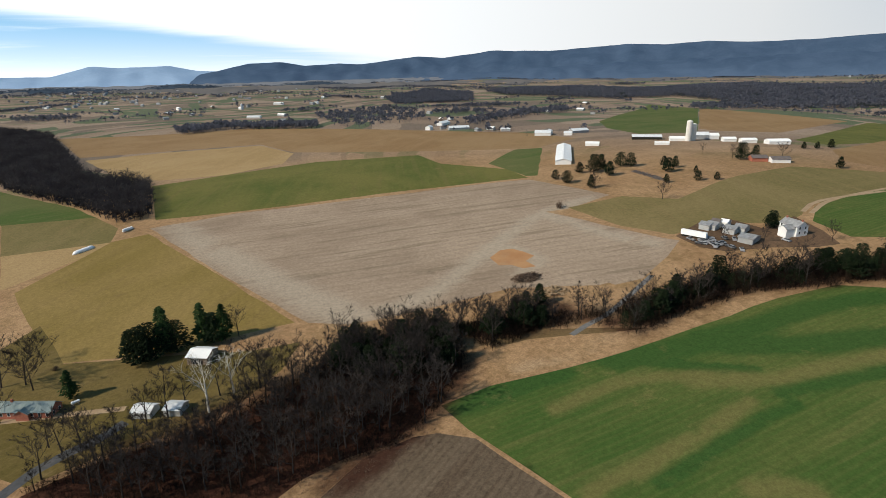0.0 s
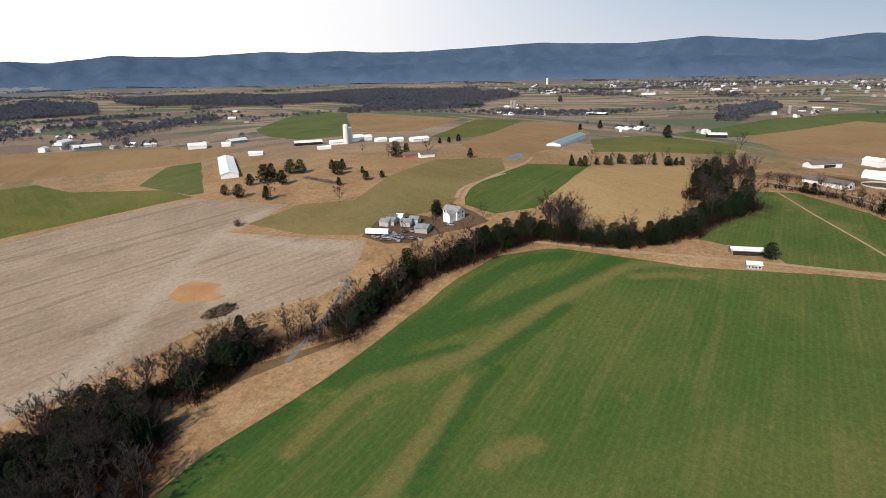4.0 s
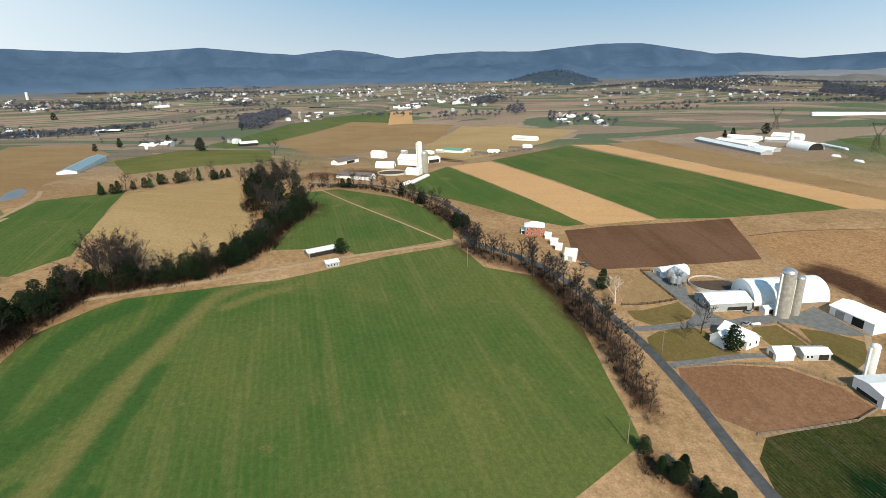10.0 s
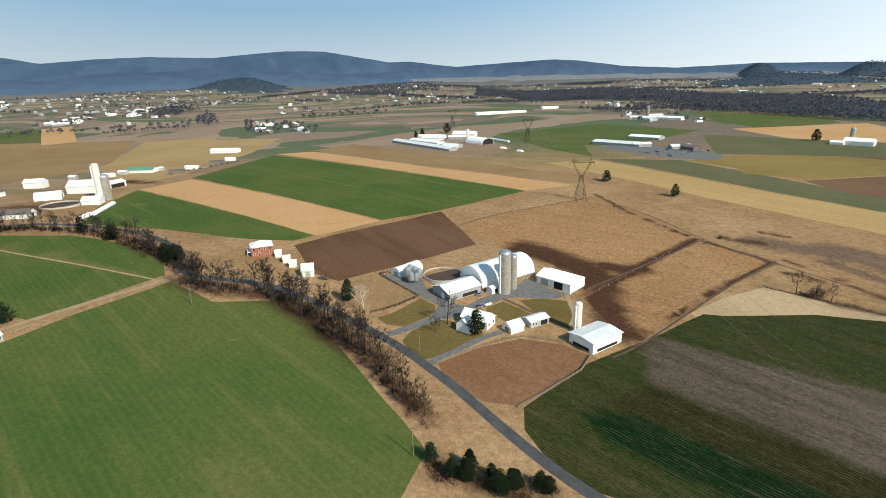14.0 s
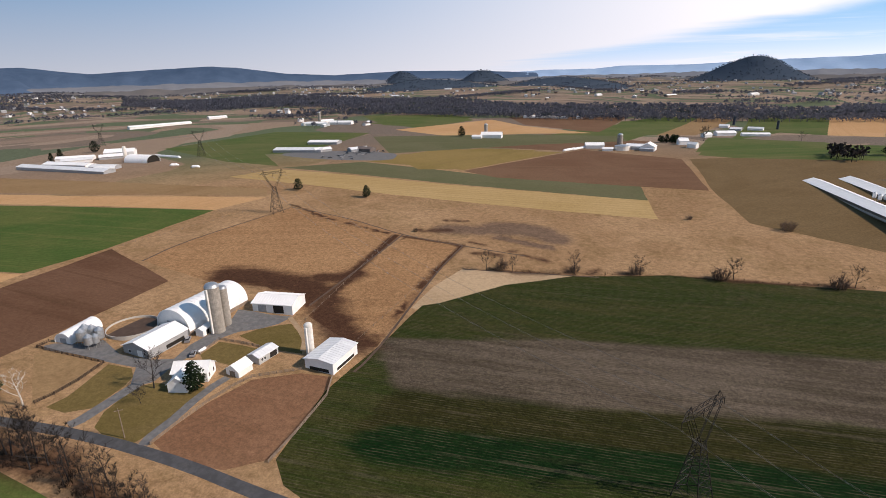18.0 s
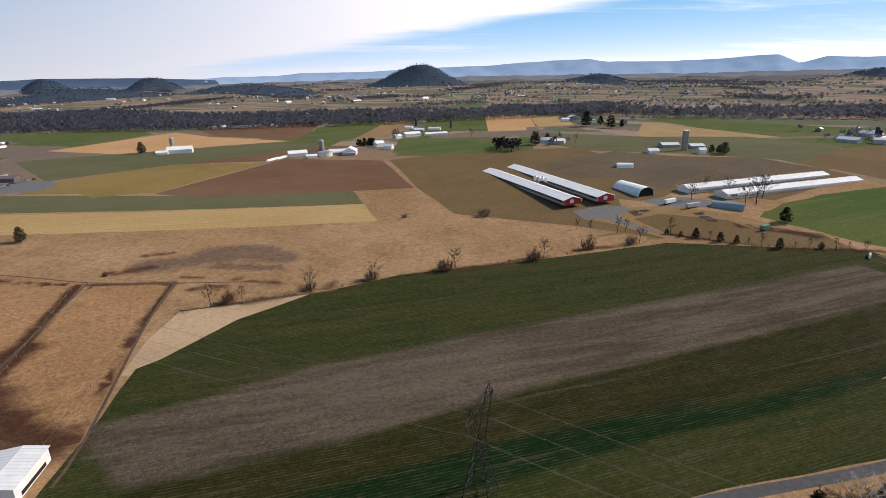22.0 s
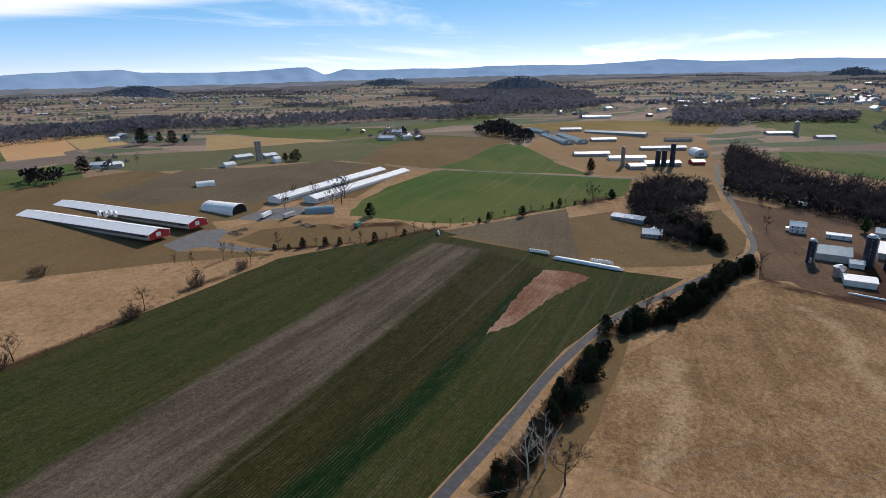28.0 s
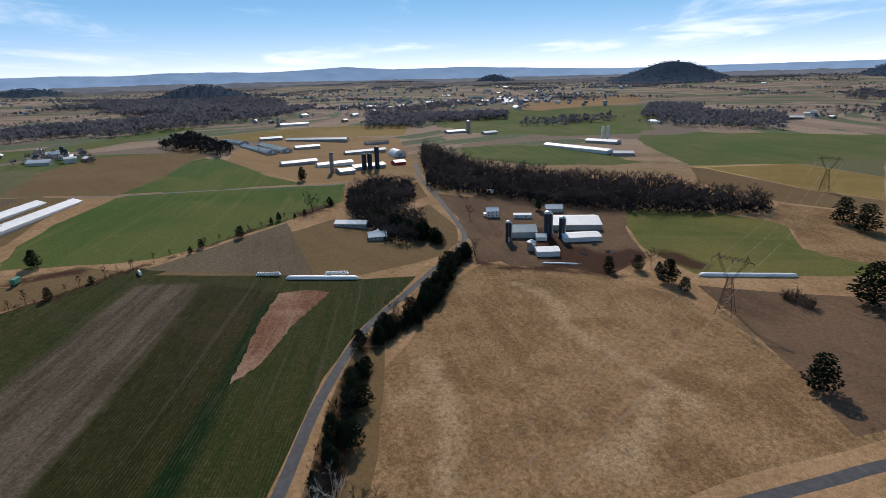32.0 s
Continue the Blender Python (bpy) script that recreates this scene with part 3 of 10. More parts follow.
def prism(section, x0, x1):
    """A section in (y, z), drawn out along x."""
    bm = bmesh.new()
    a = [bm.verts.new((x0, y, z)) for y, z in section]
    b = [bm.verts.new((x1, y, z)) for y, z in section]
    for i in range(len(a)):
        j = (i + 1) % len(a)
        bm.faces.new((a[i], a[j], b[j], b[i]))
    bm.faces.new(list(reversed(a)))
    bm.faces.new(b)
    bmesh.ops.recalc_face_normals(bm, faces=bm.faces)
    return bm


def gable(ob, L, W, eave, rise, wall, roof, over=0.4, ribs=True, cx=0.0, cy=0.0, turn=0.0, ends=None):
    """Walls with gable ends and two roof slopes with seams, ridge along the thing's x."""
    h, w = L / 2, W / 2
    m = pose(cx, cy, 0, 0, 0, turn)
    part("wall", prism([(-w, -1.5), (w, -1.5), (w, eave), (0, eave + rise), (-w, eave)], -h, h), wall, ob, m=m)
    if ends:
        for s in (-1, 1):
            part("gable_end", prism([(-w, -1.5), (w, -1.5), (w, eave), (0, eave + rise), (-w, eave)], s * (h + 0.02) - 0.03, s * (h + 0.02) + 0.03), ends, ob, m=m)
    slope = rise / w
    for s in (-1, 1):
        e = w + over
        top, low = eave + rise + 0.05, eave + rise - slope * e + 0.05
        bm = prism([(0, top), (s * e, low), (s * e, low + 0.14), (0, top + 0.16)], -h - over, h + over)
        if ribs:
            bm.free()
            n = max(4, int(L / 1.2))
            edge = []
            for i in range(n):
                x = -h - over + (L + 2 * over - 0.12) * i / (n - 1)
                edge += [(x, 0.14), (x + 0.03, 0.2), (x + 0.09, 0.2), (x + 0.12, 0.14)]
            edge += [(h + over, 0.0), (-h - over, 0.0)]
            bm = bmesh.new()
            up_, down = [bm.verts.new((x, 0, top + z)) for x, z in edge], [bm.verts.new((x, s * e, low + z)) for x, z in edge]
            for i in range(len(edge)):
                j = (i + 1) % len(edge)
                bm.faces.new((up_[i], up_[j], down[j], down[i]))
            bm.faces.new(up_)
            bm.faces.new(down[::-1])
            bmesh.ops.recalc_face_normals(bm, faces=bm.faces)
        part("roof_slope", bm, roof, ob, m=m)
    part("ridge_cap", boxes((-h - over, h + over, -0.18, 0.18, eave + rise + 0.17, eave + rise + 0.24)), roof, ob, m=m)


def opening(ob, name, side, at, width, z0, z1, L, W, material, label="", proud=0.05):
    """A door or window set on a wall. side: one of x+, x-, y+, y-."""
    s = 1 if side[1] == "+" else -1
    a, b = at - width / 2, at + width / 2
    if side[0] == "x":
        e = s * (L / 2)
        bm = boxes((min(e, e + s * proud), max(e, e + s * proud), a, b, z0, z1))
    else:
        e = s * (W / 2)
        bm = boxes((a, b, min(e, e + s * proud), max(e, e + s * proud), z0, z1))
    return part(name, bm, material, ob, label)


def window(ob, side, at, width, z0, z1, L, W):
    f = opening(ob, "window", side, at, width + 0.2, z0 - 0.1, z1 + 0.1, L, W, "wall_white", "white window frame", 0.04)
    g = opening(f, "pane", side, at, width, z0, z1, L, W, "glass_dark", "", 0.06)
    return f


# ---------------------------------------------------------------- the land: one sheet, cut along field edges
REGIONS = []
RAGGED = ("soil_wedge",)  # strips that run into one another without a clean edge


def field(name, material, label, corners):
    REGIONS.append((name, material, label, corners, 3.0 if material in RAGGED else 14.0))


def smooth(points, step):
    """A soft line through the points, sampled about every step metres."""
    pts = [Vector(p) for p in points]
    pts = [2 * pts[0] - pts[1]] + pts + [2 * pts[-1] - pts[-2]]
    out = []
    for a, b, c, d in zip(pts, pts[1:], pts[2:], pts[3:]):
        n = max(1, int((c - b).length / step))
        for i in range(n):
            t = i / n
            out.append(0.5 * ((2 * b) + (c - a) * t + (2 * a - 5 * b + 4 * c - d) * t * t + (3 * b - a - 3 * c + d) * t ** 3))
    return out + [pts[-2]]


def lane(name, material, label, width, points):
    line = smooth(points, 9.0)
    left, right = [], []
    for i, p in enumerate(line):
        d = (line[min(i + 1, len(line) - 1)] - line[max(i - 1, 0)]).normalized()
        n = Vector((-d.y, d.x)) * width / 2
        left.append(p + n), right.append(p - n)
    REGIONS.append((name, material, label, [tuple(p) for p in left + right[::-1]], 0))


def oval(name, material, label, x, y, rx, ry, turn=0.0):
    c, s = math.cos(radians(turn)), math.sin(radians(turn))
    pts = [(rx * math.cos(a) * (1 + 0.12 * math.sin(3 * a + 1)), ry * math.sin(a) * (1 + 0.1 * math.sin(2 * a + 2))) for a in np.linspace(0, 2 * math.pi, 17)[:-1]]
    REGIONS.append((name, material, label, [(x + c * u - s * v, y + s * u + c * v) for u, v in pts], 0))


STROKES = {"worn": [], "mud": [], "lush": [], "wet": []}


def stroke(kind, width, *points):
    """A soft-edged streak of worn, muddy, lush or silted ground along a line."""
    STROKES[kind].append((width, points))


field("farmyard", "farm_brown", "trodden grey-brown farmyard ground", [(-370, -44), (-440, -36), (-497, -17), (-520, 31), (-447, 106), (-408, 103), (-320, 71), (-267, 5), (-310, -24)])
field("pasture", "pasture_brown", "rough brown winter pasture with tufts", [(-290, -23), (-281, 13), (-266, 52), (-235, 84), (-183, 96), (-120, 108), (-108, 102), (-102, 86), (-89, 45), (-77, 21), (-77, -68), (-140, -74), (-174, -62), (-253, -47)])
field("pasture", "pasture_tan", "grazed brown pasture trodden dark by cattle", [(310, -186), (311, -225), (295, -311), (241, -298), (192, -279), (193, -222), (193, -167), (224, -180), (255, -175)])
field("pasture", "pasture_tan", "grazed brown pasture trodden dark by cattle", [(188, -276), (149, -272), (150, -224), (148, -146), (157, -144), (188, -160), (192, -221)])
field("hay_field", "hay_pale", "pale cream corner of dead grass", [(148, -184), (146, -211), (139, -237), (66, -250), (86, -230), (111, -208), (135, -185)])
field("plowed_field", "plow_dull", "dull brown plowed patch beside the wood", [(37, 146), (48, 139), (54, 126), (64, 106), (-3, 131), (12, 143), (29, 147)])
field("winter_wheat_field", "wheat", "bright green winter wheat field with worn tan streaks", [(260, 149), (269, 118), (277, 86), (304, 34), (320, -8), (286, -18), (270, -45), (243, -47), (219, -46), (182, -42), (153, -39), (150, -37), (138, -18), (65, 107), (55, 128), (47, 144), (42, 159), (47, 160), (62, 163), (92, 162), (120, 163), (156, 167), (200, 172), (231, 171), (252, 157)])
field("stubble_field", "corn_stubble", "pale grey-tan corn stubble field", [(-106, 434), (-44, 443), (79, 426), (153, 417), (188, 409), (218, 336), (178, 323), (162, 325), (202, 246), (168, 218), (138, 216), (98, 232), (40, 229), (19, 230), (0, 240), (-43, 315)])
field("hay_field", "hay_gold", "golden olive mown hay field", [(-104, 420), (-44, 314), (-6, 243), (-27, 242), (-55, 236), (-107, 247), (-136, 297), (-158, 340), (-126, 413)])
field("hay_field", "hay_tan", "tan dry hay field", [(-193, 411), (-155, 412), (-127, 412), (-136, 388), (-160, 356), (-168, 347)])
field("hay_field", "hay_olive", "dull olive green pasture", [(-228, 500), (-156, 486), (-130, 445), (-127, 412), (-155, 412), (-193, 411)])
field("winter_wheat_field", "wheat_far", "dull green winter wheat field", [(-279, 626), (-185, 528), (-156, 486), (-225, 491)])
field("hay_field", "hay_green", "dull olive green hay field", [(-134, 588), (-67, 609), (28, 631), (139, 598), (145, 526), (189, 456), (190, 415), (81, 435), (-45, 448), (-106, 456)])
field("stubble_field", "hay_tan", "tan dry hay field", [(-256, 805), (-161, 836), (-40, 839), (5, 721), (-9, 645), (-67, 609), (-134, 616), (-191, 674)])
field("stubble_field", "clay_brown", "light brown harvested field", [(-416, 1124), (-217, 1158), (-75, 1191), (177, 927), (335, 746), (351, 626), (266, 561), (221, 582), (146, 630), (5, 732), (-41, 853), (-163, 850), (-273, 839), (-370, 1076)])
field("winter_wheat_field", "wheat_far", "dull green winter wheat field", [(184, 494), (241, 564), (271, 557), (200, 418), (191, 422)])
field("winter_wheat_field", "wheat_far", "dull green winter wheat field", [(529, 866), (949, 1305), (901, 1064), (523, 613), (449, 636), (467, 740)])
field("stubble_field", "clay_brown", "light brown harvested field", [(902, 1061), (850, 772), (835, 656), (612, 569), (562, 621), (565, 660)])
field("winter_wheat_field", "hay_green", "dull olive green hay field", [(553, 493), (840, 629), (869, 553), (655, 445), (544, 444)])
field("pasture", "hay_olive", "dull olive green pasture", [(179, 325), (223, 329), (251, 305), (319, 334), (391, 347), (435, 304), (384, 265), (308, 257), (292, 246), (273, 239), (249, 252), (207, 253), (190, 278)])
field("winter_wheat_field", "wheat", "bright green winter wheat field with worn tan streaks", [(310, 254), (342, 261), (424, 268), (454, 222), (311, 194), (285, 209), (288, 235)])
field("stubble_field", "hay_tan", "tan dry hay field", [(339, 200), (444, 217), (501, 155), (419, 126), (355, 114), (310, 126), (295, 144), (313, 164), (334, 187)])
field("winter_wheat_field", "wheat", "bright green winter wheat field with worn tan streaks", [(444, 91), (457, 65), (428, 22), (388, -5), (351, -12), (330, -8), (308, 49), (318, 56), (317, 95), (365, 88), (405, 81)])
field("hay_field", "hay_green", "dull olive green hay field", [(645, 311), (753, 271), (721, 161), (613, 140), (570, 217), (530, 253)])
field("winter_wheat_field", "wheat_far", "dull green winter wheat field", [(810, 259), (1123, 196), (1555, -8), (1079, -23), (893, 125), (750, 221)])
field("stubble_field", "clay_brown", "light brown harvested field", [(508, 409), (854, 535), (853, 435), (721, 345), (560, 308), (455, 291), (451, 352)])
field("plowed_field", "clay_brown", "light brown harvested field", [(830, 178), (1131, 71), (1018, -116), (778, -49), (701, 8), (652, 95)])
field("stubble_field", "straw_orange", "orange-tan stubble strip", [(1481, -19), (1470, -73), (1068, -43), (1054, 3)])
field("stubble_field", "hay_tan", "tan dry hay field", [(764, -52), (993, -157), (983, -228), (771, -118), (699, -62)])
field("plowed_field", "soil_dark", "dark brown freshly worked field", [(337, -80), (341, -109), (341, -194), (274, -168), (275, -76), (291, -70)])
field("stubble_field", "straw_orange", "orange-tan stubble strip", [(559, -39), (585, -87), (349, -148), (345, -99)])
field("winter_wheat_field", "wheat", "bright green winter wheat field with worn tan streaks", [(592, -89), (695, -211), (344, -284), (344, -195), (350, -149)])
field("stubble_field", "straw_orange", "orange-tan stubble strip", [(704, -218), (690, -260), (475, -292), (331, -330), (344, -285)])
field("plowed_field", "clay_brown", "light brown harvested field", [(701, -267), (723, -337), (454, -347), (349, -356), (333, -334), (481, -296)])
field("winter_wheat_field", "wheat", "bright green winter wheat field with worn tan streaks", [(454, 13), (504, -2), (557, -37), (347, -98), (345, -83), (368, -58), (413, -25)])
field("stubble_field", "hay_tan", "tan dry hay field", [(724, -28), (1000, -126), (883, -299), (742, -201), (623, -91), (584, -39)])
field("farmyard_lawn", "lawn", "olive brown farmyard lawn", [(-111, 204), (-100, 203), (-68, 198), (-77, 180), (-102, 181)])
field("farmyard_lawn", "lawn", "olive brown farmyard lawn", [(-97, 224), (-57, 221), (-48, 201), (-69, 204), (-89, 216)])
field("barn_lot", "lot_dirt", "bare brown paddock beside the lane", [(186, -70), (186, -79), (185, -92), (180, -109), (166, -119), (154, -121), (151, -112), (150, -90), (150, -76), (159, -68), (175, -66)])
field("barn_lot", "clay_brown", "bare tan paddock behind the dark board fence", [(266, -93), (262, -97), (237, -97), (235, -86), (235, -77), (237, -71)])
field("farmyard_lawn", "lawn", "olive brown farmyard lawn", [(230, -78), (235, -98), (225, -99), (220, -95), (218, -89), (217, -76), (223, -71), (231, -71)])
field("farmyard_lawn", "lawn", "olive brown farmyard lawn", [(208, -69), (212, -76), (214, -90), (210, -95), (203, -96), (191, -99), (191, -87), (190, -74), (191, -68), (202, -67)])
field("farmyard_lawn", "lawn", "olive brown farmyard lawn", [(209, -116), (209, -127), (199, -128), (190, -128), (189, -122), (192, -118), (193, -114), (199, -114), (205, -113)])
field("farmyard_lawn", "lawn", "olive brown farmyard lawn", [(205, -134), (201, -142), (195, -148), (191, -151), (181, -143), (173, -131), (183, -130), (191, -130)])
field("barnyard", "gravel", "grey gravel farmyard between the barns", [(269, -99), (267, -102), (259, -105), (252, -111), (237, -105), (224, -106), (216, -110), (218, -121), (217, -132), (215, -139), (221, -154), (213, -155), (204, -155), (194, -157), (196, -149), (200, -143), (207, -137), (210, -131), (211, -122), (212, -112), (212, -103), (211, -95), (214, -91), (217, -91), (221, -96), (224, -100), (238, -99), (252, -99), (266, -97)])
field("stubble_field", "straw_yellow", "pale yellow straw strip", [(418, -392), (396, -442), (210, -419), (39, -412), (33, -364), (148, -366), (242, -371)])
field("hay_field", "hay_grey", "grey-green hay strip", [(398, -450), (332, -504), (173, -465), (45, -461), (39, -412), (212, -423)])
field("plowed_field", "soil_red", "reddish brown bare field", [(210, -481), (109, -652), (2, -602), (-9, -455), (45, -457), (172, -460)])
field("stubble_field", "hay_gold", "golden olive mown hay field", [(327, -507), (283, -621), (129, -628), (211, -486)])
field("plowed_field", "soil_red", "reddish brown bare field", [(302, -655), (171, -831), (22, -745), (127, -638)])
field("winter_wheat_field", "wheat_far", "dull green winter wheat field", [(659, -556), (630, -771), (457, -784), (437, -549), (478, -532), (408, -458), (485, -472)])
field("winter_wheat_field", "wheat_far", "dull green winter wheat field", [(537, -944), (450, -1193), (375, -1114), (400, -873)])
field("winter_wheat_field", "wheat_far", "dull green winter wheat field", [(189, -777), (10, -1164), (-62, -1141), (57, -757)])
field("winter_wheat_field", "wheat_far", "dull green winter wheat field", [(-17, -657), (-49, -817), (-176, -768), (-196, -667), (-137, -613)])
field("stubble_field", "straw_orange", "orange-tan stubble strip", [(-284, -1133), (-366, -1096), (-296, -884), (-219, -866)])
field("stubble_field", "straw_yellow", "pale yellow straw strip", [(-366, -1096), (-407, -1036), (-361, -866), (-297, -875)])
field("winter_wheat_field", "wheat", "bright green winter wheat field with worn tan streaks", [(-123, -988), (-155, -1142), (-281, -1134), (-218, -904)])
field("hay_field", "hay_brown", "olive brown dormant grass field", [(-6, -604), (-102, -637), (-242, -611), (-246, -486), (-96, -526), (-116, -357), (-147, -284), (-99, -324), (-25, -370), (-12, -455)])
field("plowed_field", "hay_brown", "olive brown dormant grass field", [(-171, -523), (-244, -505), (-355, -467), (-399, -411), (-236, -395), (-211, -430)])
field("winter_wheat_field", "wheat", "bright green winter wheat field with worn tan streaks", [(-240, -308), (-276, -328), (-409, -338), (-440, -291), (-321, -214), (-280, -250), (-240, -292)])
field("winter_wheat_field", "wheat_thin", "dark olive field of drilled wheat and grey bean stubble strips", [(147, -186), (137, -194), (112, -225), (80, -248), (31, -265), (-55, -272), (-143, -279), (-252, -235), (-262, -143), (-254, -97), (-262, -66), (-235, -73), (-188, -87), (-143, -93), (-108, -92.6), (-77, -92.2), (-35, -91.6), (88, -78), (118, -62), (140, -69), (148, -77), (152, -112), (148, -144), (144, -188)])
field("plowed_field", "soil_wedge", "bare red-brown wedge of turned soil", [(-227, -140), (-234, -127), (-233, -112), (-190, -120), (-155, -122), (-135, -128), (-159, -132), (-193, -137)])
field("plowed_field", "hay_brown", "olive brown dormant grass field", [(-243, -219), (-296, -191), (-375, -144), (-337, -88), (-310, -46), (-286, -67), (-261, -99)])
field("winter_wheat_field", "wheat", "bright green winter wheat field with worn tan streaks", [(-244, -312), (-321, -338), (-418, -338), (-484, -192), (-453, -152), (-388, -190), (-263, -256), (-236, -306)])
field("winter_wheat_field", "wheat", "bright green winter wheat field with worn tan streaks", [(-428, -344), (-596, -348), (-488, -211), (-451, -275)])
field("winter_wheat_field", "hay_green", "dull olive green hay field", [(-422, 104), (-407, 166), (-368, 209), (-310, 190), (-274, 213), (-256, 203), (-270, 104), (-320, 88), (-374, 91)])
field("winter_wheat_field", "wheat_far", "dull green winter wheat field", [(-1091, -103), (-1334, 64), (-1417, 388), (-905, 282), (-846, 120), (-895, -43)])
field("winter_wheat_field", "wheat", "bright green winter wheat field with worn tan streaks", [(-828, 231), (-818, 415), (-738, 539), (-560, 416), (-569, 322), (-592, 221)])
field("stubble_field", "straw_yellow", "pale yellow straw strip", [(-578, 215), (-569, 322), (-476, 358), (-429, 326), (-530, 244)])
field("winter_wheat_field", "wheat_far", "dull green winter wheat field", [(-697, -41), (-740, 71), (-657, 146), (-614, 123), (-641, 16)])
field("dirt_patch", "orange_clay", "bare orange clay patch in the stubble", [(102, 271), (111, 278), (118, 277), (122, 270), (125, 262), (118, 258), (120, 249), (113, 250), (109, 257), (103, 259)])
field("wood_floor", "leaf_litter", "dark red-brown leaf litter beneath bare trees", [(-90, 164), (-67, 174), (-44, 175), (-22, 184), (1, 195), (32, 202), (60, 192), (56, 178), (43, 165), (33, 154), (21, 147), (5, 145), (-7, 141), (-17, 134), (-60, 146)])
field("winter_wheat_field", "wheat", "bright green winter wheat field with worn tan streaks", [(-407, -340), (-494, -160), (-429, -148), (-355, -183), (-311, -208), (-275, -232), (-260, -250), (-244, -285), (-238, -304), (-247, -315), (-268, -319), (-327, -327)])
field("winter_wheat_field", "wheat", "bright green winter wheat field with worn tan streaks", [(-415, -352), (-487, -200), (-518, -250), (-587, -331), (-618, -362), (-573, -372), (-443, -352)])
field("winter_wheat_field", "wheat_far", "dull green winter wheat field", [(-501, -870), (-549, -878), (-625, -737), (-700, -625), (-921, -569), (-938, -516), (-806, -540), (-654, -570), (-526, -599), (-502, -721)])
field("hay_field", "hay_tan", "tan dry hay field", [(-476, -844), (-502, -721), (-526, -599), (-432, -593), (-376, -644), (-368, -686)])
field("winter_wheat_field", "wheat_far", "dull green winter wheat field", [(-390, -571), (-437, -590), (-529, -583), (-631, -553), (-646, -485), (-652, -432), (-603, -413), (-556, -462), (-457, -534), (-389, -545)])
field("plowed_field", "hay_brown", "olive brown dormant grass field", [(-652, -432), (-603, -413), (-540, -470), (-433, -420), (-428, -356), (-555, -374), (-623, -363), (-742, -421), (-746, -464)])
field("winter_wheat_field", "wheat_far", "dull green winter wheat field", [(-978, -96), (-1075, -92), (-1114, 45), (-1244, 131), (-1376, 331), (-1437, 413), (-1111, 357), (-853, 238), (-844, 154), (-837, 101), (-904, 60), (-858, 24), (-972, -27)])
field("winter_wheat_field", "wheat_far", "dull green winter wheat field", [(-685, -39), (-745, -10), (-735, 68), (-656, 120), (-609, 176), (-597, 126), (-628, 39)])
field("winter_wheat_field", "wheat_far", "dull green winter wheat field", [(-806, 223), (-811, 306), (-647, 248), (-646, 223), (-726, 210)])
field("plowed_field", "clay_brown", "light brown harvested field", [(-1334, 68), (-1492, 157), (-1732, 468), (-1670, 478), (-1497, 430), (-1421, 341), (-1281, 135)])
field("stubble_field", "clay_brown", "light brown harvested field", [(-590, -324), (-490, -196), (-541, -91), (-627, -104), (-817, -145), (-852, -274), (-796, -345), (-693, -352)])
field("hay_field", "hay_gold", "golden olive mown hay field", [(-807, -453), (-927, -349), (-1031, -148), (-853, -141), (-831, -297), (-767, -374)])
field("winter_wheat_field", "wheat_far", "dull green winter wheat field", [(-17, -632), (-32, -694), (-91, -754), (-229, -740), (-187, -619), (-52, -618)])
field("winter_wheat_field", "wheat_far", "dull green winter wheat field", [(-68, -770), (-154, -1118), (-284, -1143), (-202, -855), (-153, -895)])
field("stubble_field", "straw_orange", "orange-tan stubble strip", [(-202, -855), (-284, -1143), (-361, -1123), (-261, -834)])
field("winter_wheat_field", "wheat_far", "dull green winter wheat field", [(98, -865), (72, -1070), (-73, -1163), (20, -834)])
field("plowed_field", "clay_brown", "light brown harvested field", [(20, -834), (-73, -1163), (-126, -1118), (-57, -918), (-34, -842)])
field("plowed_field", "soil_red", "reddish brown bare field", [(301, -1125), (63, -1154), (102, -873), (235, -961)])
field("winter_wheat_field", "wheat_far", "dull green winter wheat field", [(643, -1125), (453, -1212), (353, -1045), (394, -893), (489, -909)])
field("stubble_field", "straw_orange", "orange-tan stubble strip", [(435, -835), (322, -1064), (245, -959), (110, -853), (210, -823), (310, -760)])
field("hay_field", "hay_grey", "grey-green hay strip", [(429, -735), (208, -815), (67, -818), (59, -751), (171, -691), (235, -642), (328, -569)])
field("hay_field", "hay_gold", "golden olive mown hay field", [(322, -556), (234, -637), (162, -637), (223, -486), (256, -477)])
lane("farm_lane", "gravel", "grey gravel lane between the wheat fields", 3.5, [(-398, -383), (-411, -346), (-447, -272), (-499, -155), (-530, -90)])
field("farmyard", "farm_brown", "trodden grey-brown farmyard ground", [(-473, -72), (-458, -27), (-414, 44), (-403, 94), (-352, 87), (-300, 85), (-269, 51), (-288, 17), (-294, -10), (-286, -29), (-338, -33), (-394, -43)])
field("pasture", "hay_brown", "olive brown dormant grass field", [(-399, -92), (-432, -70), (-370, -44), (-331, -42), (-298, -53), (-304, -76), (-353, -91)])
field("pasture", "hay_brown", "olive brown dormant grass field", [(-479, -155), (-515, -88), (-458, -73), (-402, -116), (-421, -141)])
field("hay_field", "hay_brown", "olive brown dormant grass field", [(-101, -538), (-136, -540), (-198, -508), (-287, -519), (-375, -472), (-399, -408), (-396, -368), (-343, -357), (-275, -336), (-225, -385), (-199, -369), (-177, -365), (-163, -375), (-154, -354), (-112, -335), (-125, -308), (-84, -334), (-37, -365), (-86, -517)])
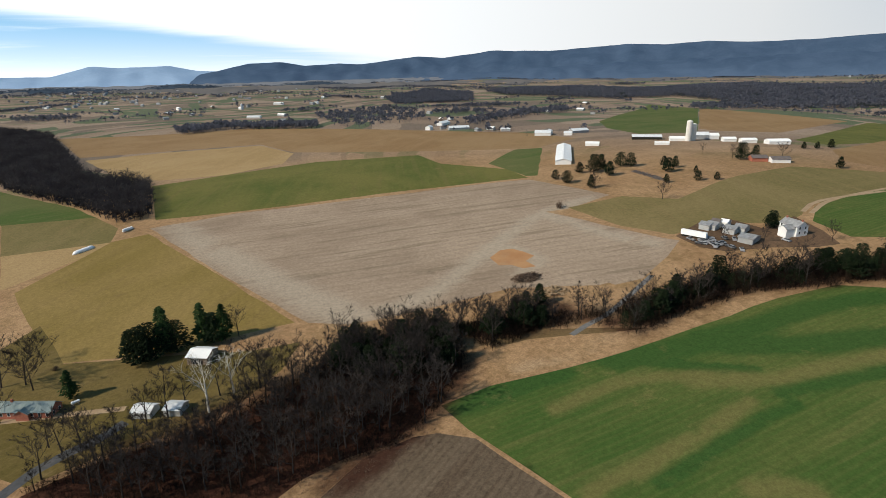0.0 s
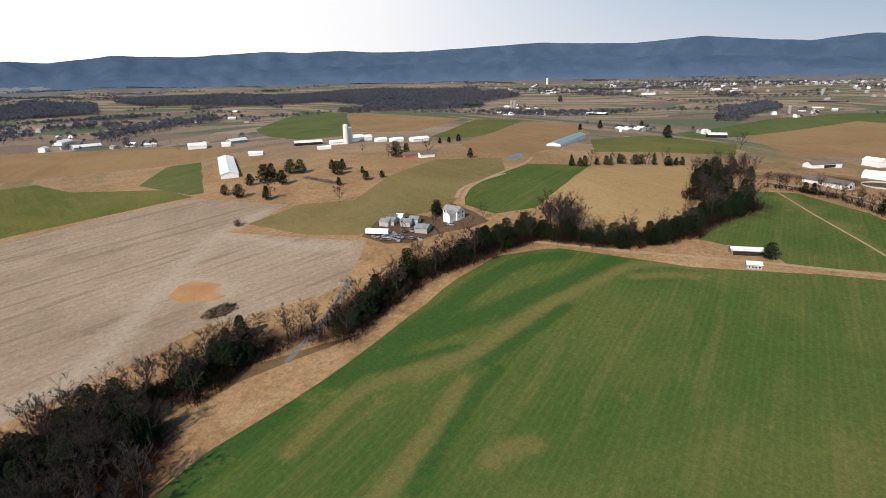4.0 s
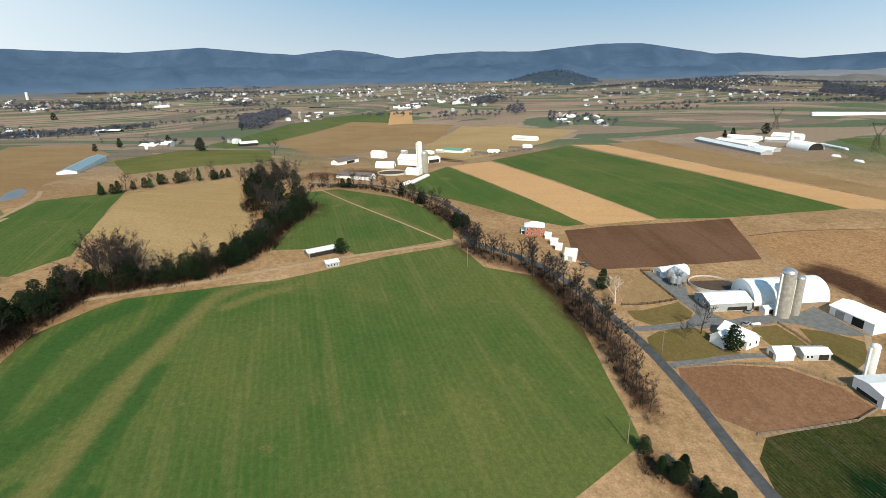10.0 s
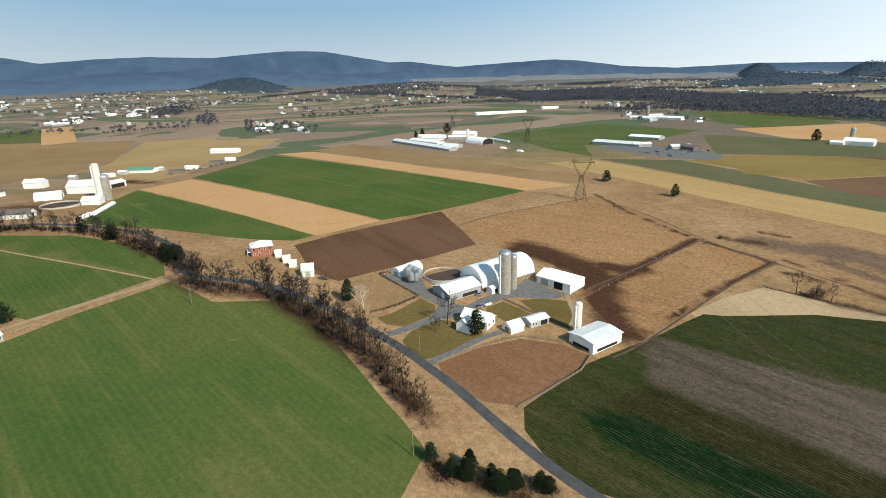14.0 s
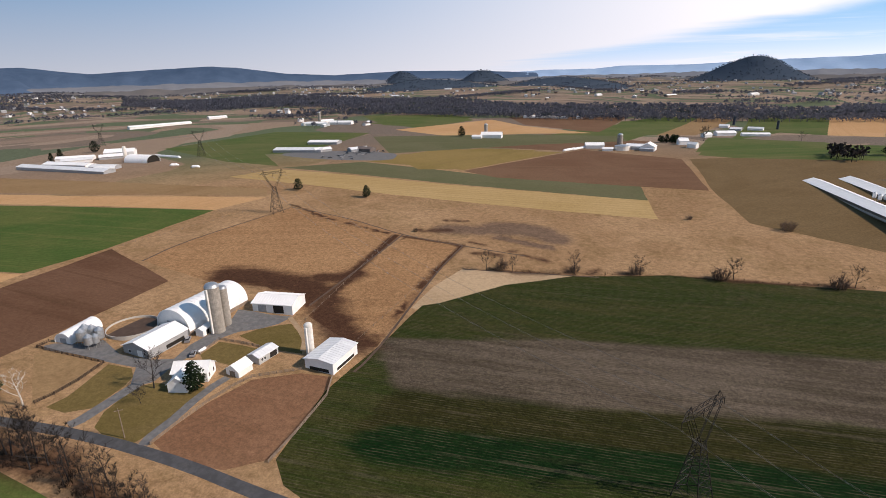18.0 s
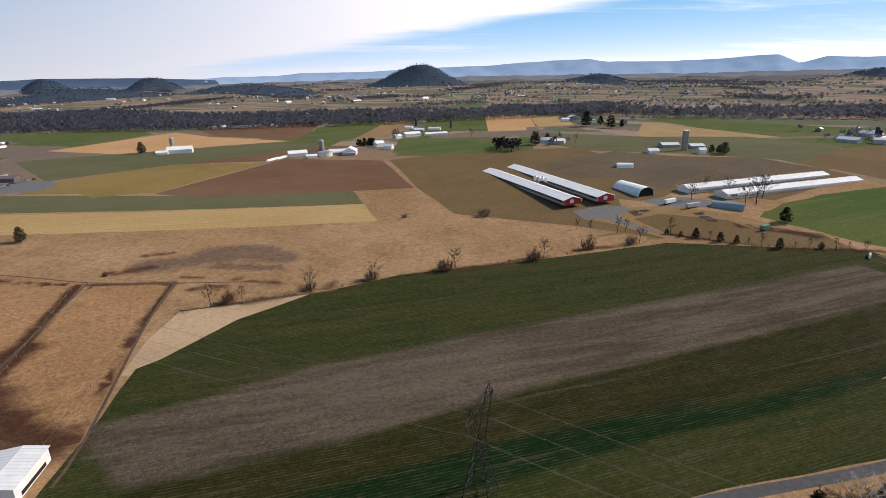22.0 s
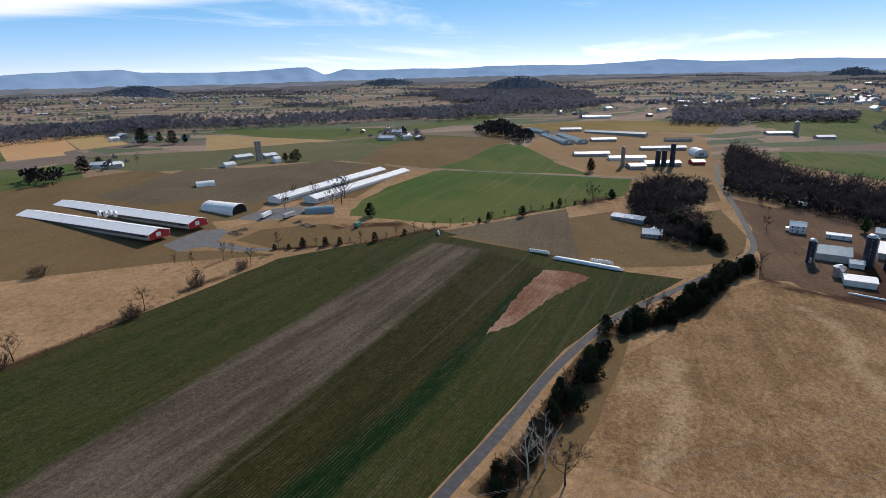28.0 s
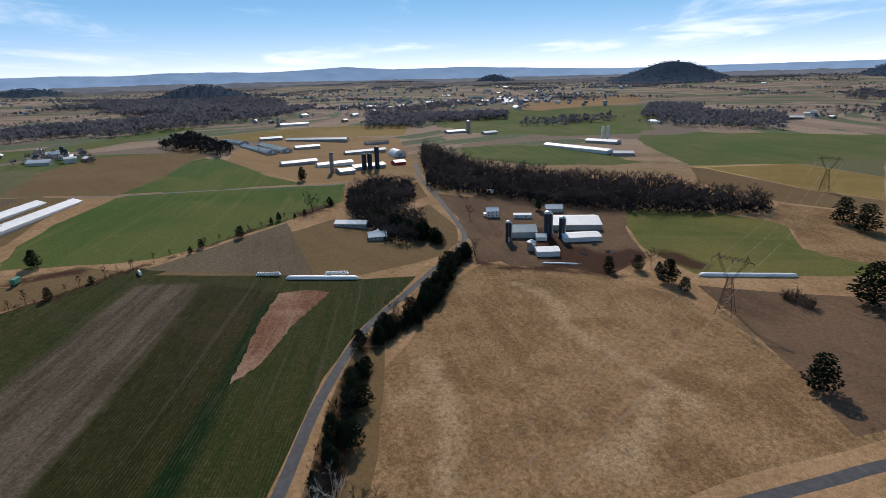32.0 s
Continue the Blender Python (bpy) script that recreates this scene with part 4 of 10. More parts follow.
field("barn_lot", "clay_brown", "bare brown ground round the poultry farm", [(-113, -336), (-148, -351), (-168, -352), (-184, -349), (-212, -329), (-230, -303), (-237, -274), (-245, -262), (-234, -250), (-194, -265), (-152, -289), (-139, -302), (-126, -324)])
field("barnyard", "gravel", "grey gravel apron before the poultry houses", [(-114, -356), (-145, -363), (-158, -355), (-156, -345), (-139, -335), (-144, -309), (-154, -293), (-139, -303), (-127, -334), (-113, -336)])
field("barnyard", "gravel", "grey gravel yard beside the hoop barn", [(-178, -366), (-200, -370), (-215, -365), (-231, -352), (-218, -337), (-200, -338), (-185, -350)])
field("pasture", "farm_brown", "rough dull brown pasture beyond the fence", [(-251, 98), (-236, 142), (-226, 185), (-113, 106), (-109, 93), (-156, 99), (-208, 100)])
field("hay_field", "hay_grey", "grey-green dormant grass round the lone farm", [(-263, -786), (-373, -670), (-489, -618), (-525, -521), (-459, -418), (-397, -405), (-393, -460), (-337, -517), (-244, -583), (-221, -654)])
field("hay_field", "hay_brown", "olive brown dormant grass field", [(-398, -441), (-412, -347), (-483, -347), (-596, -367), (-651, -431), (-622, -500), (-514, -494)])
field("pasture", "fallow_grey", "grey-brown dormant grass behind the poultry houses", [(-148, -521), (-266, -568), (-314, -511), (-382, -476), (-393, -416), (-237, -394), (-214, -392), (-196, -439), (-161, -452)])
field("winter_wheat_field", "wheat", "bright green winter wheat field with worn tan streaks", [(-254, -316), (-248, -283), (-257, -251), (-269, -232), (-290, -217), (-362, -178), (-464, -228), (-444, -263), (-424, -310), (-405, -342), (-338, -338), (-278, -328)])
field("winter_wheat_field", "wheat", "bright green winter wheat field with worn tan streaks", [(-431, -347), (-430, -311), (-450, -267), (-474, -233), (-533, -262), (-616, -344), (-596, -367), (-483, -347)])
field("plowed_field", "fallow_grey", "dull grey-brown fallow field beside the track", [(-250, -229), (-359, -177), (-259, -128), (-254, -145), (-254, -169), (-252, -191)])
field("barn_lot", "hay_brown", "worn brown grass below the poultry farm", [(-148, -327), (-153, -292), (-178, -270), (-216, -249), (-245, -237), (-250, -268), (-215, -282), (-210, -307), (-174, -332)])
field("winter_wheat_field", "wheat_far", "dull green winter wheat field", [(-779, 215), (-855, 334), (-776, 413), (-747, 544), (-570, 421), (-571, 332), (-583, 219), (-684, 211)])
field("winter_wheat_field", "hay_grey", "grey-green hay strip", [(-571, 332), (-570, 421), (-490, 366)])
field("hay_field", "hay_gold", "golden olive mown hay field", [(-569, 231), (-568, 327), (-488, 365), (-415, 315), (-463, 280)])
field("pasture", "hay_brown", "olive brown dormant grass field", [(-573, 215), (-564, 229), (-460, 278), (-412, 313), (-373, 286), (-398, 265), (-427, 235), (-506, 198)])
field("pasture", "pasture_brown", "rough brown winter pasture with tufts", [(-421, 232), (-395, 263), (-369, 284), (-271, 216), (-296, 195), (-317, 194), (-352, 206), (-377, 203)])
field("winter_wheat_field", "wheat_far", "dull green winter wheat field", [(-727, -46), (-749, 42), (-662, 147), (-607, 163), (-603, 48), (-653, -41)])
field("road_verge", "hay_brown", "dull brown rough verge beneath the roadside hedge", [(-45, -84), (-75, -82), (-101, -84), (-123, -86), (-151, -86), (-171, -84), (-171, -72), (-150, -69), (-120, -66), (-95, -63), (-60, -62), (-42, -66)])
field("field_margin", "hay_brown", "dull trodden margin between hedge and wheat", [(72, 190), (79, 202), (90, 195), (103, 188), (121, 181), (138, 173), (125, 176), (104, 182), (88, 186), (78, 186)])
field("farmyard_lawn", "lawn", "olive brown farmyard lawn", [(-128, 290), (-104, 246), (-55, 234), (-24, 225), (-4, 224), (-12, 205), (-28, 187), (-44, 178), (-67, 177), (-90, 168), (-122, 192), (-138, 225), (-140, 265)])
field("farmyard", "farm_brown", "trodden grey-brown farmyard ground", [(207, 250), (233, 262), (251, 260), (256, 238), (286, 246), (280, 221), (272, 204), (258, 206), (239, 215), (216, 221), (208, 231)])
field("stubble_field", "corn_stubble", "pale grey-tan corn stubble field", [(205, 244), (186, 229), (160, 213), (145, 213), (137, 228), (145, 243), (193, 259)])
oval("pond", "water", "small farm pond reflecting the sky", 449, 297, 24, 7, 20)
oval("barnyard", "gravel", "grey gravel lot of a machinery dealer", 377, -545, 75, 38, 0)
lane("fence_line", "mud", "dark weedy line of dead grass under a fence", 1.1, [(308.8, -185.0), (309.9, -224.2), (294.7, -309.2)])
lane("fence_line", "mud", "dark weedy line of dead grass under a fence", 1.1, [(191.4, -279.9), (192.3, -223.6), (193.3, -169.5)])
lane("fence_line", "mud", "dark weedy line of dead grass under a fence", 1.1, [(148.8, -272.6), (150.3, -223.9), (147.1, -146.5), (148.3, -126.9)])
lane("fence_line", "mud", "dark weedy line of dead grass under a fence", 1.1, [(294.8, -310.6), (241.4, -298.5), (190.0, -279.2), (148.8, -272.6), (109.5, -268.5)])
lane("fence_line", "mud", "dark weedy line of dead grass under a fence", 1.1, [(138.8, -237.8), (66.5, -250.9)])
lane("wheel_track", "dirt", "pale wheel track pressed into the wheat", 0.9, [(449.6, 76.0), (407.1, 50.9), (364.8, 22.3), (325.9, -3.0)])
lane("wheel_track", "dirt", "pale wheel track pressed into the wheat", 0.9, [(451.4, 76.6), (408.9, 51.5), (366.6, 22.9), (327.7, -2.4)])
lane("driveway", "dirt", "pale gravel driveway to the brick bungalow", 3, [(-113, 209), (-101, 207), (-85, 204), (-69, 201)])
lane("road", "asphalt", "narrow grey asphalt country road", 4.2, [(478, 90), (470, 38), (427, -3), (378, -22), (329, -17), (298, -40), (272, -53), (216, -64), (175, -66), (143, -64), (114, -64), (69, -71), (23, -80), (-22, -88), (-78, -89), (-130, -90), (-188, -84), (-235, -69), (-277, -55), (-310, -43), (-343, -37), (-378, -43), (-451, -62), (-537, -87), (-611, -99)])
lane("road", "asphalt", "narrow grey asphalt lane", 4.6, [(-68, 10), (-76, 35), (-84, 59), (-89, 75), (-95, 93), (-102, 131), (-98, 163), (-90, 175), (-82, 181), (-74, 185), (-67, 192)])
lane("farm_lane", "gravel", "pale grey gravel drive to the farmyard", 4.2, [(215, -92), (215, -84), (215, -76), (215, -70), (216, -67)])
lane("farm_lane", "gravel", "grey gravel lane beside the paddock fence", 3.2, [(189, -107), (190, -101), (190, -91), (189, -81), (189, -72), (188, -68)])
lane("farm_lane", "dirt", "worn dirt track behind the barns", 2.2, [(195, -156), (185, -148), (178, -141), (174, -133)])
lane("field_track", "dirt", "two-track dirt farm track", 3, [(259, 167), (278, 118), (305, 55), (324, -8)])
lane("farm_lane", "dirt", "two-track dirt farm track", 3, [(299, 246), (335, 261), (421, 271), (459, 284)])
lane("farm_lane", "dirt", "pale tan two-track farm lane", 3, [(379, 262), (324, 262), (297, 250)])
lane("farm_lane", "gravel", "grey gravel farm lane", 2.6, [(105, 182), (114, 186), (126, 190), (145, 201), (166, 214)])
stroke("worn", 4.5, (128, 138), (136, 134), (151, 129), (172, 127), (201, 124), (220, 120), (243, 115), (261, 110), (275, 96), (279, 83))
stroke("worn", 4, (78, 143), (99, 146), (118, 145), (136, 138), (150, 131))
stroke("worn", 4, (250, 104), (262, 92), (268, 80))
stroke("worn", 3.5, (70, 106), (77, 109), (95, 112), (119, 117), (138, 122))
stroke("worn", 3.0, (86, 108), (105, 114))
stroke("worn", 5, (112, 92), (120, 90), (124, 86))
stroke("lush", 7, (48, 157), (56, 157), (70, 159), (88, 160))
stroke("lush", 8, (111, 160), (141, 157), (155, 151), (180, 141), (209, 134), (232, 126), (262, 120))
stroke("lush", 7, (150, 160), (173, 158), (207, 160), (234, 156), (254, 143))
stroke("lush", 3.5, (111, 161), (133, 146), (152, 135))
stroke("lush", 3, (90, 103), (107, 107), (131, 113), (150, 116))
stroke("lush", 4, (150, 122), (180, 119), (205, 117))
stroke("worn", 2.5, (450, 77), (407, 49), (367, 22), (332, -1))
stroke("mud", 3.2, (189, -165), (189, -178), (193, -223), (195, -275))
stroke("mud", 13, (251, -186), (234, -188), (213, -188), (197, -183), (190, -174))
stroke("mud", 7, (205, -200), (193, -205), (191, -212))
stroke("mud", 11, (186, -168), (174, -158), (166, -150), (156, -145))
stroke("mud", 1.8, (151, -150), (151, -174), (152, -222), (149, -273))
stroke("mud", 1.6, (149, -281), (128, -275), (106, -268), (86, -262), (67, -259))
stroke("mud", 1.6, (300, -318), (250, -293), (197, -278), (150, -273))
stroke("mud", 3, (176, -317), (160, -320))
stroke("mud", 4, (178, -292), (166, -298))
stroke("mud", 2.5, (140, -262), (128, -266), (116, -261))
stroke("wet", 13, (166, -300), (147, -304), (128, -310), (108, -310), (96, -303))
stroke("wet", 10, (140, -316), (122, -320), (104, -316))
stroke("wet", 5, (132, -294), (114, -290), (98, -286))
stroke("mud", 3, (186, -292), (183, -290))
stroke("mud", 12, (-286, 43), (-303, 53), (-286, 28))
stroke("mud", 10, (-320, 18), (-314, 44))
stroke("mud", 4, (-299, -45), (-280, -9), (-278, 27), (-266, 59))
stroke("mud", 5, (-211, -294), (-234, -274), (-242, -262))
stroke("mud", 6, (-2, 152), (17, 156), (34, 162))
stroke("mud", 9, (-38, 155), (-12, 156), (15, 169))
stroke("mud", 8, (562, 76), (529, 52), (516, 31))
stroke("mud", 9, (617, -32), (588, -58))
stroke("worn", 5, (-125, -61), (-137, -54))
stroke("worn", 4, (-135, 37), (-101, 21), (-88, 15))
stroke("worn", 4, (-256, -10), (-239, 8), (-209, 15))
stroke("worn", 4, (76, 169), (112, 171), (149, 178))
stroke("worn", 12, (-88, 429), (-34, 328), (0, 269), (20, 238))
stroke("worn", 7, (25, 236), (60, 244), (88, 267), (152, 318), (200, 336))
stroke("worn", 6, (160, 320), (177, 269), (193, 244))
stroke("worn", 5, (96, 271), (116, 278), (124, 256), (109, 245))
stroke("mud", 9, (58, 182), (38, 160), (24, 150), (4, 137))
stroke("mud", 13, (-360, 19), (-308, 32), (-286, 50), (-308, 77))
stroke("mud", 9, (-284, 110), (-307, 100))
stroke("worn", 5, (-159, -51), (-118, -40), (-84, -41))
stroke("worn", 4, (-209, 9), (-162, 31), (-128, 51))
stroke("worn", 6, (-95, 7), (-114, 30))
stroke("mud", 14, (509, 90), (533, 63), (525, 29))
# leaf-litter streaks, drawn with the mud mask to darken ground under trees and hedges
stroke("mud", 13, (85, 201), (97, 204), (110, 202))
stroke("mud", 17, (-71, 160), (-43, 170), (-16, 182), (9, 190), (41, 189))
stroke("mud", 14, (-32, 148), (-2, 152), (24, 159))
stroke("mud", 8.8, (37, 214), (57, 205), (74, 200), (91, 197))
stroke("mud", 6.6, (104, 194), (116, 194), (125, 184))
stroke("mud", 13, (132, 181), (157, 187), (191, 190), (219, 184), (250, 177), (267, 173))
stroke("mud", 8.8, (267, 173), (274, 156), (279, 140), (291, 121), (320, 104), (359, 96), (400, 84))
stroke("mud", 5, (466, 84), (458, 41), (418, 7), (369, -12), (330, -18))
stroke("mud", 9, (316, -14), (299, -24), (280, -42), (255, -48), (223, -51), (204, -53))
stroke("mud", 4.4, (202, -52), (182, -49), (164, -47))
stroke("mud", 5, (144, -37), (134, -42), (125, -48), (118, -54))
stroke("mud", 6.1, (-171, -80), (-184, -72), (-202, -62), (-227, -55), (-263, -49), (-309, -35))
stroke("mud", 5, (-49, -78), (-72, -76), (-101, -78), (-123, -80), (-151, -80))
stroke("mud", 1.9, (125, -242), (111, -243), (80, -251), (44, -261), (-1, -267), (-55, -274), (-89, -280), (-128, -283))
stroke("mud", 1.7, (-153, -292), (-172, -276), (-196, -258), (-219, -247), (-251, -236))
stroke("mud", 1.7, (-251, -236), (-295, -212), (-344, -192), (-392, -165), (-416, -155))


STRIPS = {
    "bean": [(150, -153), (112, -166), (76, -180), (10, -193), (-43, -201), (-84, -207), (-160, -215), (-228, -219), (-236, -186), (-170, -177), (-92, -164), (-37, -156), (20, -146), (71, -133), (131, -123)],
    "olive": [(-236, -186), (-170, -177), (-92, -164), (-37, -156), (20, -146), (71, -133), (129, -122), (134, -95), (122, -100), (69, -111), (-19, -124), (-133, -130), (-229, -138)],
    "deep": [(136, -92), (122, -104), (69, -115), (20, -123), (-19, -128), (-74, -127), (-133, -134), (-208, -144), (-229, -141), (-130, -126), (-80, -118), (-36, -116), (-9, -112), (60, -100), (122, -84)],
}


def build_land():
    """Triangulates all outlines with a grid that grows coarser outwards; each region becomes one seamless piece."""
    points, faces = [], []
    rng = random.Random(4)
    for name, material, label, corners, step in REGIONS:
        turn = sum(a[0] * b[1] - b[0] * a[1] for a, b in zip(corners, corners[1:] + corners[:1]))
        corners = corners if turn > 0 else corners[::-1]
        first, n = len(points), len(corners)
        for i in range(n):
            a, b = Vector(corners[i]), Vector(corners[(i + 1) % n])
            k = max(1, int((b - a).length / step)) if step else 1
            for j in range(k):
                p = a.lerp(b, j / k)
                if j and step:
                    rag = 0.9 if step < 10 else 0.6
                    p += Vector((rng.uniform(-rag, rag), rng.uniform(-rag, rag)))
                points.append(p)
        faces.append(list(range(first, len(points))))
    for inner, outer, gap in ((0, 360, 7.0), (360, 720, 20.0), (720, 1700, 55.0), (1700, 5400, 170.0)):
        k = int(outer / gap)
        for i in range(-k, k + 1):
            for j in range(-k, k + 1):
                if max(abs(i), abs(j)) * gap > inner:
                    points.append(Vector((i * gap + rng.uniform(-0.2, 0.2) * gap, j * gap + rng.uniform(-0.2, 0.2) * gap)))
    for x0, x1, y0, y1, gap in ((44, 292, 64, 168, 3.4), (140, 316, -318, -142, 4.2), (84, 176, -334, -278, 4.2), (-236, 140, -222, -92, 5.0)):
        for x in np.arange(x0, x1, gap):
            for y in np.arange(y0, y1, gap):
                points.append(Vector((x + rng.uniform(-0.3, 0.3) * gap, y + rng.uniform(-0.3, 0.3) * gap)))
    verts, _, tris, _, _, owner = delaunay_2d_cdt(points, [], faces, 0, 0.02)
    co = np.array([(v.x, v.y, 0) for v in verts])
    co[:, 2] = ground_z(co[:, 0], co[:, 1])
    soft = {}
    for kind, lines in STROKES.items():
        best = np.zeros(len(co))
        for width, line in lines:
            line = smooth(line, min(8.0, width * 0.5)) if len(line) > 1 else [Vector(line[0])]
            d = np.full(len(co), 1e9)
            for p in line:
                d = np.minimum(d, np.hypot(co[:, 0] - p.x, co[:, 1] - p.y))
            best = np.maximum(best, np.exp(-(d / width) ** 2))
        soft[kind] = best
    for kind, ring in STRIPS.items():
        sd = np.full(len(co), 1e9)
        hit = np.zeros(len(co), bool)
        for (ax, ay), (bx, by) in zip(ring, ring[1:] + ring[:1]):
            dx, dy = bx - ax, by - ay
            u = np.clip(((co[:, 0] - ax) * dx + (co[:, 1] - ay) * dy) / (dx * dx + dy * dy), 0, 1)
            sd = np.minimum(sd, np.hypot(co[:, 0] - ax - u * dx, co[:, 1] - ay - u * dy))
            if ay != by:
                hit ^= ((ay > co[:, 1]) != (by > co[:, 1])) & (co[:, 0] < dx * (co[:, 1] - ay) / dy + ax)
        soft[kind] = np.clip(0.5 + np.where(hit, sd, -sd) / 7.0, 0, 1)
    r = np.hypot(co[:, 0], co[:, 1])
    soft["far"] = np.clip((r - 520) / 260, 0, 1)
    groups = {}
    for t, own in zip(tris, owner):
        groups.setdefault(max(own) if own else -1, []).append(t)
    for k, faces_k in sorted(groups.items()):
        name, material, label = ("ground", "dry_grass", "rolling farmland of dry tan winter grass") if k < 0 else REGIONS[k][:3]
        used = sorted({i for t in faces_k for i in t})
        index = {v: i for i, v in enumerate(used)}
        me = bpy.data.meshes.new(name)
        me.from_pydata([tuple(co[i]) for i in used], [], [tuple(index[i] for i in t) for t in faces_k])
        for kind, values in soft.items():
            me.attributes.new(kind, "FLOAT", "POINT").data.foreach_set("value", values[used].astype(np.float32))
        me.polygons.foreach_set("use_smooth", [True] * len(me.polygons))
        me.materials.append(MATS[material])
        me.update()
        if me.polygons and me.polygons[0].normal.z < 0:
            me.flip_normals()
        tagged(new(name, me), label, name.replace("_", " "), "", "structure")


build_land()


# ---------------------------------------------------------------- mountains round the valley
def ridge(name, label, material, r, heights, a0, a1, rough, seed, base=1.0, depth=500):
    """A wooded range: a strip bent round the valley, its crest through (compass, degrees up) pairs."""
    az, el = [h[0] for h in heights], [h[1] for h in heights]
    rows, n = 9, int((a1 - a0) * 2.5)
    verts, quads = [], []
    for i in range(n + 1):
        a = a0 + (a1 - a0) * i / n
        fade = 1.0 if a1 - a0 >= 360 else min(1.0, (a - a0) / 2, (a1 - a) / 2)
        e = float(np.interp(a, az, el)) + rough * (noise.noise((a * 0.5, seed, 0)) * 0.6 + noise.noise((a * 1.7, seed, 3)) * 0.35 + noise.noise((a * 5, seed, 7)) * 0.14)
        top = 118 + r * math.tan(radians(e))
        for j in range(rows):
            f = j / (rows - 1)
            d = r - depth * (1 - f) + 60 * noise.noise((a * 0.6, f * 3, seed))
            z = 20 + (max(top, 40) - 20) * f ** 0.8 * fade
            z += 14 * math.sin(f * math.pi) * noise.noise((a * 0.9, f * 4, seed + 5))
            verts.append((d * math.sin(radians(a)), d * math.cos(radians(a)), z))
    for i in range(n):
        for j in range(rows - 1):
            p = i * rows + j
            quads.append((p, p + rows, p + rows + 1, p + 1))
    me = bpy.data.meshes.new(name)
    me.from_pydata(verts, [], quads)
    me.materials.append(MATS[material])
    me.polygons.foreach_set("use_smooth", [True] * len(me.polygons))
    return tagged(new(name, me), label, "mountain", "", "structure")


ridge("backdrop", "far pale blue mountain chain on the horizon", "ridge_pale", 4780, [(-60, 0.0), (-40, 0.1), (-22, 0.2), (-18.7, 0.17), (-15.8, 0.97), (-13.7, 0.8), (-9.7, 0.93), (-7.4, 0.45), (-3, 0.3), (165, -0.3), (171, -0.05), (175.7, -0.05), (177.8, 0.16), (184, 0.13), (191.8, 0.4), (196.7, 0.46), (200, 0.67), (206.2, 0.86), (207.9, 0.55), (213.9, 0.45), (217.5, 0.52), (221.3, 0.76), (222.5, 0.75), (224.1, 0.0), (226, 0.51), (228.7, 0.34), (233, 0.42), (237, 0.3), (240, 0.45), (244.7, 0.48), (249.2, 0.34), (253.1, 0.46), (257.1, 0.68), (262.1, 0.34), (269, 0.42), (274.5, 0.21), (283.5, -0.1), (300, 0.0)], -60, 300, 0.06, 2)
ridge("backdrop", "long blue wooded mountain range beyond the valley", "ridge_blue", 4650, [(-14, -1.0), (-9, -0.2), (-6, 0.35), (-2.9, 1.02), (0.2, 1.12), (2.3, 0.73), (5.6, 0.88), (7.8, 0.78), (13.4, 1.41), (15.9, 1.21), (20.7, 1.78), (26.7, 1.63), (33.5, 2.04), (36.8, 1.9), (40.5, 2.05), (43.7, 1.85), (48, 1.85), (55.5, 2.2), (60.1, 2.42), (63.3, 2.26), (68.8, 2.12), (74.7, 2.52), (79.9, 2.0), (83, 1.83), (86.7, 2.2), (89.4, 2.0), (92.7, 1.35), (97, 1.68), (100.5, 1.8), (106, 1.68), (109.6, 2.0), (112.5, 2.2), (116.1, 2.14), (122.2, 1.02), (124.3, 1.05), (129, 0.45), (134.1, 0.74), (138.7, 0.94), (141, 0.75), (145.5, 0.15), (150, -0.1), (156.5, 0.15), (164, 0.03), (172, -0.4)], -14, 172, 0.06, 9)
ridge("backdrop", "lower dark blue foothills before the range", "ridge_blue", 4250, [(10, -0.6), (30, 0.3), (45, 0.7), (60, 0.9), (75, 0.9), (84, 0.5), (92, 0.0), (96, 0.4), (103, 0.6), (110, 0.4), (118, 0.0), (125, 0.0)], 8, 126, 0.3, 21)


# low glowing blue-grey strips, added to give the far plain its haze
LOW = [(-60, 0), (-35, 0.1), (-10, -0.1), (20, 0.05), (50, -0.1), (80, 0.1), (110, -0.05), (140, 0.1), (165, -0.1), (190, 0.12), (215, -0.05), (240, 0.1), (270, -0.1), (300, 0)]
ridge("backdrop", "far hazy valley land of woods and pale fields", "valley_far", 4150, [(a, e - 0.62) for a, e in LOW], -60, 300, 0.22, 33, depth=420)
ridge("backdrop", "low hazy rolling woods and fields of the far valley", "valley_mid", 3500, [(a, 0.5 * e - 1.02) for a, e in LOW], -60, 300, 0.28, 47, depth=420)


HILLS = []


def hill_height(f, a, az, top, floor):
    """Height of a lone hill at the share f of its foot's radius, in the direction a."""
    g = min(1.0, f * (1 + 0.1 * math.sin(3 * a + az)))
    return floor + (top - floor) * (0.5 + 0.5 * math.cos(math.pi * g)) ** 1.15 + 3 * noise.noise((f * 6 * math.cos(a), f * 6 * math.sin(a), az))


